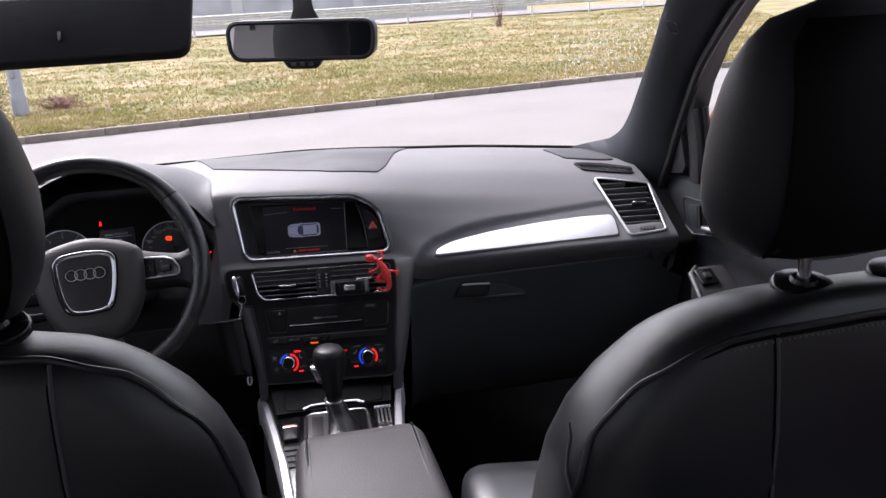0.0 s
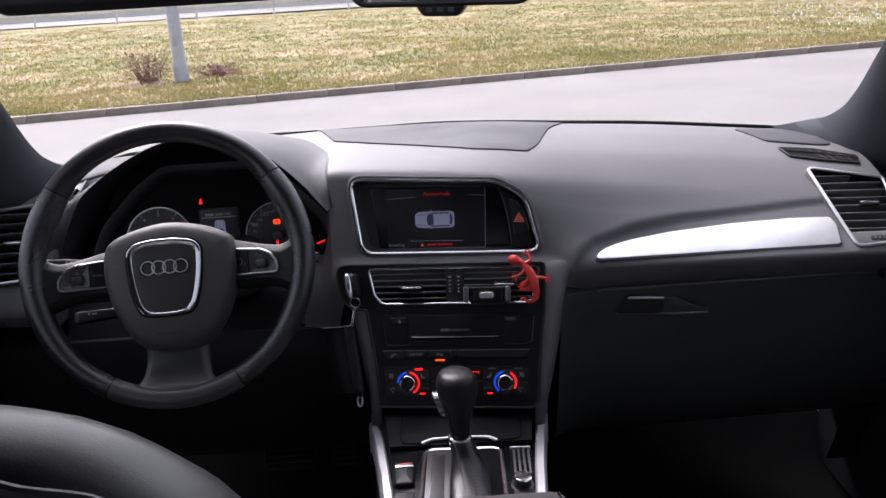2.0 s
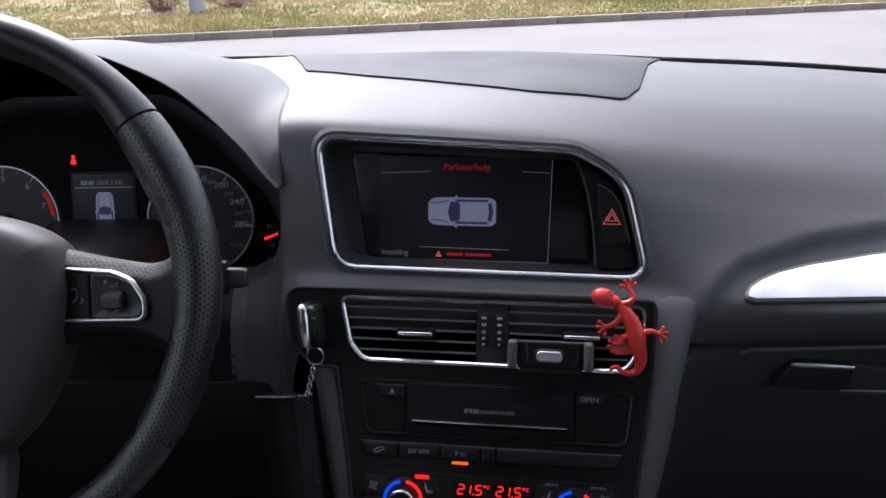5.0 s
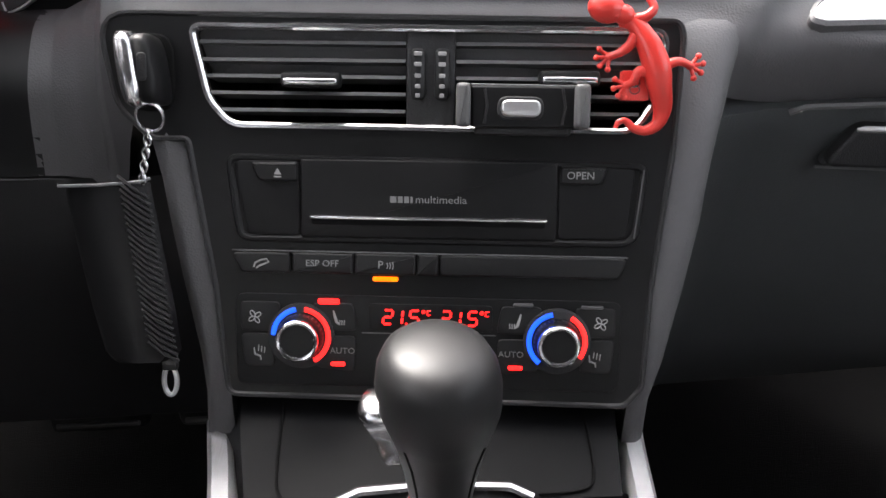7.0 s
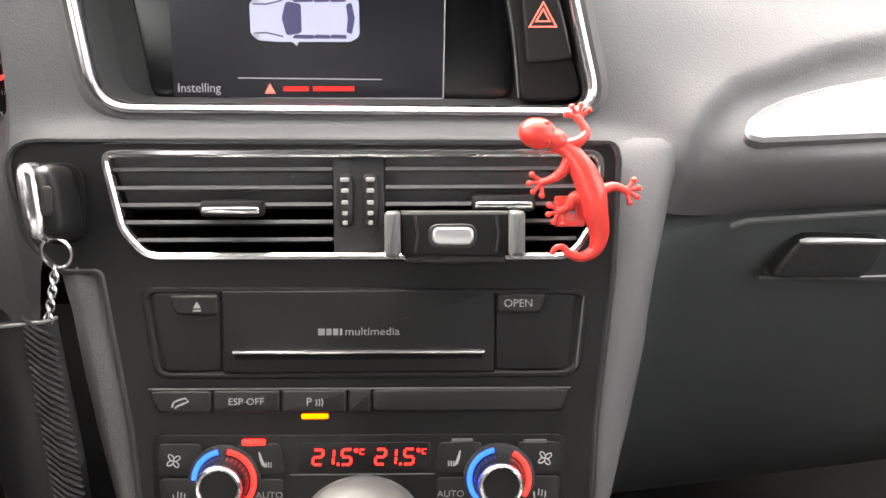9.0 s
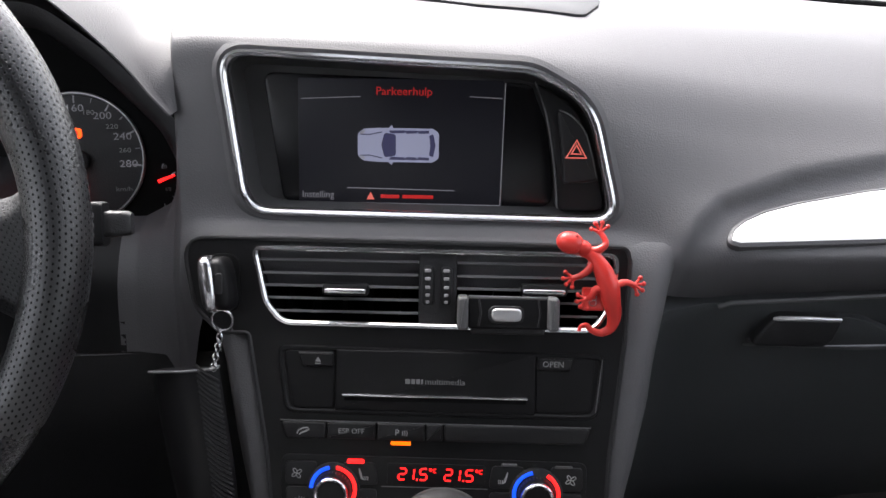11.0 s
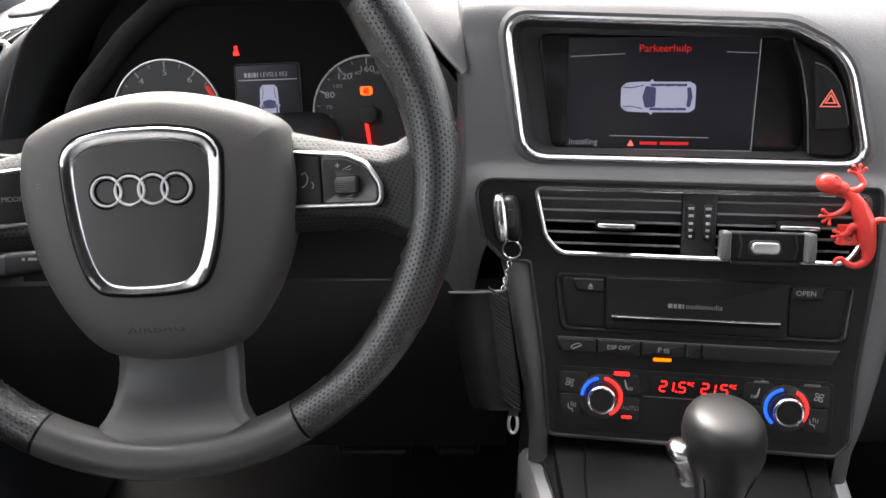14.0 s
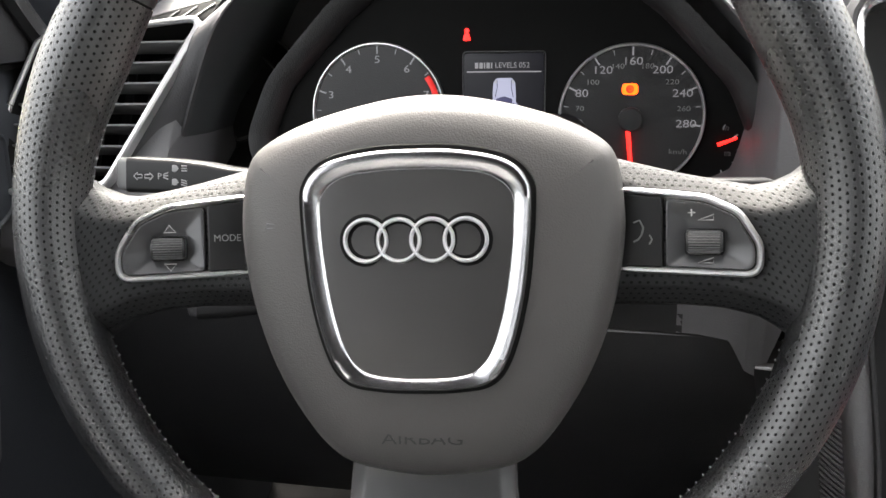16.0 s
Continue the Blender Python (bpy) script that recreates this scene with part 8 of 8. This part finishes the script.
def key_pouch():
    m = STACK
    p = thing("key_pouch", "black woven leather key pouch hanging from the chain", "key pouch", m @ Vector((-160, 18, 10)))
    bm = B()
    rings = []
    for v, a, b in ((17, -193, -147), (10, -192.5, -146), (-20, -187, -141), (-50, -181, -136), (-74, -175, -133), (-79, -171, -137)):
        th = 9
        rings.append([(x, v + 0.05 * (x + 160), 12 + w) for x, w in ((a, 0), (a + 6, th * 0.8), ((a + b) / 2, th), (b - 5, th * 0.9), (b, 0), (b - 5, -th * 0.9), ((a + b) / 2, -th), (a + 6, -th * 0.8))])
    loft(bm, rings)
    part("pouch_body", bm, FASCIA, p, m=m, crease=60)
    part("pouch_edge", tube(B(), [(-193, 15.6, 20), (-170, 16.6, 21.5), (-150, 18.5, 20), (-146, 20, 15)], 0.9, 6), THREAD, p, "pale frayed top edge", m=m)
    for j in range(26):
        t = j / 25
        c = Vector((-147 + 13 * t, 14 - 88 * t, 20.2))
        part("weave_rib", tube(B(), [c + Vector((-14, 7.5, 0.2)), c + Vector((-6, 1.5, 1.2)), c + Vector((1, -4.0, -3))], 1.0, 5), CARBON, p, m=m)
    lp = [(-139 + 3.6 * math.cos(2 * math.pi * q / 20), -90 + 8 * math.sin(2 * math.pi * q / 20), 14) for q in range(20)]
    part("end_loop", tube(B(), lp, 1.5, 7, closed=True), SATIN, p, "metal end loop", m=m)
    part("end_tab", rbox(B(), -143, -84, 11, -135, -76, 16, 1, 2), HARD, p, m=m)


car_key()
key_pouch()


# ---- mirror and visors ----
def inner_mirror():
    c = Vector((0.0, -0.09, 1.398))
    r = thing("rear_view_mirror", "black framed rear-view mirror on the windscreen", "rear-view mirror", c)
    m = Matrix.Translation(c) @ Matrix.Rotation(radians(2.5), 4, "Y") @ Matrix.Rotation(radians(-14), 4, "Z") @ Matrix.Rotation(radians(92.5), 4, "X") @ MM
    ol = rounded([(-122, 33), (120, 36), (117, -28), (-117, -31)], [24, 22, 27, 27], 8)
    part("housing", slab(B(), ol, -34, 0, 6), HARD, r, m=m)
    part("mirror_rim", frame_band(B(), inset(ol, 3), [(-4, -1), (-3.5, 3), (-0.5, 4.5), (3, 2.5), (3.5, -2)]), HARD, r, m=m)
    part("mirror_glass", slab(B(), inset(ol, 6), 0, 1.6, 0.4), MIRROR, r, "darkened mirror glass", m=m, crease=5)
    bm = slab(B(), rounded([(-34, -28), (-22, -42), (22, -42), (34, -28)], 8, 4), -20, 3, 3)
    lip = part("sensor_lip", bm, HARD, r, m=m)
    for u in (-14, 0, 14):
        part("lip_button", slab(B(), rounded(box_pts(u - 4, -37, u + 4, -31), 2, 3), 2, 4, 0.8), GREYPLAST, lip, m=m)
    bm = B()
    rings = []
    for y, z, wx, hz in ((-0.062, 1.425, 0.026, 0.014), (-0.055, 1.436, 0.022, 0.014), (-0.045, 1.448, 0.0165, 0.013), (-0.033, 1.462, 0.0155, 0.012), (-0.022, 1.474, 0.018, 0.012), (-0.012, 1.484, 0.026, 0.011), (0.0, 1.492, 0.032, 0.008)):
        rings.append([(c.x + 0.010 + wx * math.cos(2 * math.pi * k / 20), y + 0.6 * hz * math.sin(2 * math.pi * k / 20), z + hz * math.sin(2 * math.pi * k / 20) * 0.5) for k in range(20)])
    loft(bm, rings)
    part("stem", bm, VOID, r)


def sun_visor(s):
    c = Vector((s * 0.345, -0.13, 1.44))
    v = thing("sun_visor", "black sun visor folded down at the windscreen", "sun visor", c)
    m = Matrix.Translation((s * 0.345, -0.135, 1.438)) @ Matrix.Rotation(radians(90 - 28), 4, "X") @ MM
    ol = rounded([(-190, 52), (190, 52), (178, -52), (-178, -52)], [10, 10, 26, 26], 6)
    part("panel", slab(B(), ol, -9, 9, 6), CLOTH, v, m=m)
    part("hinge_rod", tube(B(), [(-s * 192, 46, 0), (s * 150, 46, 0)], 4, 8), HARD, v, m=m)
    part("lid_pull", rbox(B(), -2, -22, 10, 2, -8, 14, 1, 1), GREYPLAST, v, m=m)


inner_mirror()
sun_visor(-1)


# ---- seats ----
def seat(nm, x0, y0, label, hx, hy, hz, lift, ex, ey, slim, welt, off, joint):
    s = thing(nm, label, "car seat", (x0, y0 + 0.35, 0.40))
    # backrest: rings of an outline seen from behind, from the cushion up
    bm = B()
    rings = []
    thin = 0.012 if x0 < 0 else 0.0195
    stations = [(z + lift * (z > 0.8), max(hw * 0.9, hw - thin * min(1.0, max(0.25, (z - 1.02) / 0.1))), th, dy) for z, hw, th, dy in ((0.62, 0.235, 0.10, 0.11), (0.75, 0.255, 0.115, 0.075), (0.90, 0.268, 0.11, 0.03), (0.98, 0.266, 0.10, 0.005), (1.03, 0.260, 0.094, -0.010), (1.075, 0.248, 0.086, -0.018), (1.106, 0.234, 0.078, -0.025), (1.125, 0.219, 0.072, -0.030), (1.14, 0.204, 0.067, -0.034), (1.152, 0.190, 0.061, -0.039), (1.163, 0.172, 0.054, -0.045), (1.174, 0.143, 0.043, -0.052), (1.182, 0.104, 0.030, -0.060), (1.1865, 0.060, 0.017, -0.066), (1.188, 0.020, 0.006, -0.070))]
    for z, hw, th, dy in stations:
        ring = []
        for k in range(40):
            a = 2 * math.pi * k / 40
            c, q = math.cos(a), math.sin(a)
            ring.append((x0 + hw * math.copysign(abs(c) ** ex, c), y0 + dy + th * math.copysign(abs(q) ** ey, q), z))
        rings.append(ring)
    loft(bm, rings)
    part("backrest", bm, LEATHER, s, crease=80)
    # piped seam round the back panel, with a row of stitches under it
    def skin(f, z, off=0.0):
        """A place on the back: f of the half width, at height z."""
        for (za, ha, ta, da), (zb, hb, tb, db) in zip(stations, stations[1:]):
            if z <= zb:
                break
        t = (z - za) / (zb - za)
        hw, th, dy = ha + (hb - ha) * t, ta + (tb - ta) * t, da + (db - da) * t
        c = min(1.0, abs(f)) ** (1 / ex)
        return Vector((x0 + f * hw, y0 + dy - (th + off) * math.sqrt(1 - c * c) ** ey, z))
    hws = lambda z: next(ha + (hb - ha) * (z - za) / (zb - za) for (za, ha, _, _), (zb, hb, _, _) in zip(stations, stations[1:]) if z <= zb)
    side = [skin(min(0.985, dx / hws(z)), z, 0.001) for dx, z in welt[::-1]]
    over = [skin(0, welt[0][1] + 0.0012, 0.001)]
    other = [Vector((2 * x0 - p.x, p.y, p.z)) for p in side][::-1]
    pts = spline(side + over + other, 6)
    part("piping", tube(B(), pts, 0.0030, 8), LEATHER, s)
    inner = [Vector((x0 + (p.x - x0) * 0.972, p.y - 0.0012, p.z - 0.005)) for p in pts]
    part("seam_gap", tube(B(), inner, 0.0018, 6), VOID, s)
    st = B()
    for a, b in zip(inner, inner[1:]):
        n = max(1, round((b - a).length / 0.005))
        for j in range(n):
            p = a.lerp(b, j / n)
            ball(st, (x0 + (p.x - x0) * 0.982, p.y - 0.0014, p.z - 0.004), 0.0013, 0.0010, 0.0013, 5)
    tagged(part("stitching", st, THREAD, s), kind="stuff")
    seam = [skin(off / hws(z), z, 0.0003) for z in (joint, joint - 0.02, joint - 0.05, joint - 0.09, joint - 0.15, joint - 0.24, joint - 0.34, joint - 0.44)]
    part("panel_seam", tube(B(), seam, 0.0011, 6), VOID, s)
    part("seam_fold", tube(B(), [p + Vector((0.0024, 0, 0)) for p in seam], 0.0018, 6), PIPING, s)
    for k in (-1, 1) if x0 > 0 else ():
        part("side_seam", tube(B(), spline([skin(k, 1.066 + lift), skin(k * 0.9995, 1.058 + lift), skin(k * 0.998, 1.046 + lift, 0.0005), skin(k * 0.99, 1.030 + lift, 0.0005), skin(k * 0.975, 1.016 + lift, 0.0005)], 5), 0.0018, 6), PIPING, s)
    # cushion
    bm = B()
    rings = []
    for y, hw, zt, zb in ((y0 + 0.02, 0.22, 0.66, 0.45), (y0 + 0.10, 0.245, 0.69, 0.44), (y0 + 0.25, 0.25, 0.70, 0.43), (y0 + 0.40, 0.255, 0.72, 0.44), (y0 + 0.48, 0.252, 0.725, 0.44), (y0 + 0.53, 0.24, 0.715, 0.46), (y0 + 0.56, 0.21, 0.68, 0.50)):
        pts = rounded([(-hw, zb), (hw, zb), (hw, zt), (hw * 0.6, zt - 0.01), (0, zt - 0.025), (-hw * 0.6, zt - 0.01), (-hw, zt)], [0.03, 0.03, 0.06, 0.1, 0.1, 0.1, 0.06], 5)
        rings.append([(x0 + a, y, b) for a, b in pts])
    loft(bm, rings)
    part("cushion", bm, LEATHER, s, crease=70)
    part("seat_base", rbox(B(), x0 - 0.2, y0 + 0.02, 0.36, x0 + 0.2, y0 + 0.42, 0.48, 0.02, 2), HARD, s)
    # head restraint on two posts
    hc = Vector((hx, hy, hz))
    bm = B()
    rings = []
    for k in range(15):
        t = -1 + 2 * k / 14
        z = hc.z + 0.113 * t
        f = (1 - abs(t) ** 3.2) ** 0.5
        hw = (0.120 - slim - 0.012 * t * ((1 if x0 > 0 else -0.4) if t < 0 else 1.6)) * (0.30 + 0.70 * f) if abs(t) < 1 else 0.03
        th = 0.062 * (0.15 + 0.85 * f)
        ring = []
        for j in range(36):
            a = 2 * math.pi * j / 36
            c, q = math.cos(a), math.sin(a)
            ring.append((hc.x + hw * math.copysign(abs(c) ** 0.7, c), hc.y - 0.012 * t + th * math.copysign(abs(q) ** 0.85, q), z))
        rings.append(ring)
    loft(bm, rings)
    hr = part("head_restraint", bm, HEADLEATHER, s, "black leather head restraint", crease=80)
    # matt middle panel between two seams, rear-side shade put into its colour
    rows = []
    for k, ring in enumerate(rings[1:-1]):
        t = -1 + 2 * (k + 1) / 14
        f = (1 - abs(t) ** 3.2) ** 0.5
        hw = (max(p[0] for p in ring) - min(p[0] for p in ring)) / 2
        th = 0.062 * (0.15 + 0.85 * f) + 0.0012
        row = []
        for j in range(13):
            x = min(0.084, hw * 0.86) * (j / 6 - 1)
            c = (abs(x) / hw) ** (1 / 0.7)
            row.append(Vector((hc.x + x, hc.y - 0.012 * t - th * math.sqrt(1 - c * c) ** 0.85, ring[0][2])))
        rows.append(row)
    bm = B()
    loft(bm, rows, closed=False)
    part("restraint_panel", bm, SHADED_PANEL, hr, "matt middle panel, rear shade in its black colour", crease=80)
    for j in (0, 12):
        part("restraint_seam", tube(B(), [r[j] for r in rows], 0.0016, 6), VOID, hr)
    for d in (-0.040, 0.054):
        part("restraint_post", tube(B(), [(hx + d, hy - 0.010, 1.12), (hx + d, hy - 0.014, 1.26)], 0.0058, 12), CHROME, s, "chrome steel post")
        part("post_sleeve", lathe(B(), [(0.0265, -0.006), (0.0268, 0.000), (0.0258, 0.0018), (0.0235, 0.0028), (0.012, 0.0034), (0.0105, 0.0070), (0.0065, 0.0074)], 32), GLOSS, s, m=Matrix.Translation((hx + d, hy - 0.012, 1.187 + lift)) @ Matrix.Rotation(radians(10), 4, "X"))
    return s


seat("passenger_seat", 0.420, -0.812, "black leather front passenger seat with head restraint", 0.420, -0.855, 1.318, 0.004, 0.66, 0.62, 0.0,
     [(0.034, 1.173), (0.091, 1.170), (0.125, 1.165), (0.151, 1.154), (0.174, 1.139), (0.196, 1.124), (0.216, 1.102), (0.234, 1.075), (0.246, 1.036), (0.255, 0.98), (0.255, 0.85)], -0.091, 1.168)
seat("driver_seat", -0.365, -0.788, "black leather driver's seat with head restraint", -0.331, -0.820, 1.328, 0.0385, 0.78, 0.70, 0.021,
     [(0.06, 1.2175), (0.099, 1.214), (0.130, 1.208), (0.156, 1.196), (0.180, 1.183), (0.197, 1.167), (0.212, 1.149), (0.228, 1.128), (0.239, 1.105), (0.247, 1.077), (0.254, 1.03), (0.255, 0.88)], 0.130, 1.205)


def rear_bench():
    b = thing("rear_bench", "dark leather rear bench across the cabin", "rear seat", (0, -1.9, 0.4))
    bm = B()
    loft(bm, [[(x, y, z) for y, z in ((-1.45, 0.45), (-1.42, 0.60), (-1.5, 0.66), (-1.85, 0.64), (-2.0, 0.45))] for x in (-0.70, -0.3, 0.3, 0.70)])
    part("cushion", bm, LEATHER, b)
    bm = B()
    loft(bm, [[(x, y, z) for y, z in ((-1.85, 0.62), (-1.90, 0.9), (-2.0, 1.05), (-2.1, 1.06), (-2.12, 0.5))] for x in (-0.70, -0.3, 0.3, 0.70)])
    part("backrest", bm, LEATHER, b)


rear_bench()


def pedals():
    for nm, x, w, lab in (("brake_pedal", -0.33, 0.05, "ribbed black brake pedal in the dark footwell"), ("accelerator_pedal", -0.22, 0.03, "black accelerator pedal in the dark footwell")):
        p = thing(nm, lab, "pedal", (x, 0.25, 0.42))
        part("pad", rbox(B(), x - w, 0.24, 0.52, x + w, 0.265, 0.585, 0.008, 2), HARD, p)
        for k in range(4):
            part("rib", rbox(B(), x - w + 0.008, 0.236, 0.530 + 0.013 * k, x + w - 0.008, 0.241, 0.535 + 0.013 * k, 0.001, 1), GREYPLAST, p)
        part("lever", tube(B(), [(x, 0.26, 0.55), (x, 0.32, 0.72), (x, 0.34, 0.86)], 0.008, 8), HARD, p)


pedals()
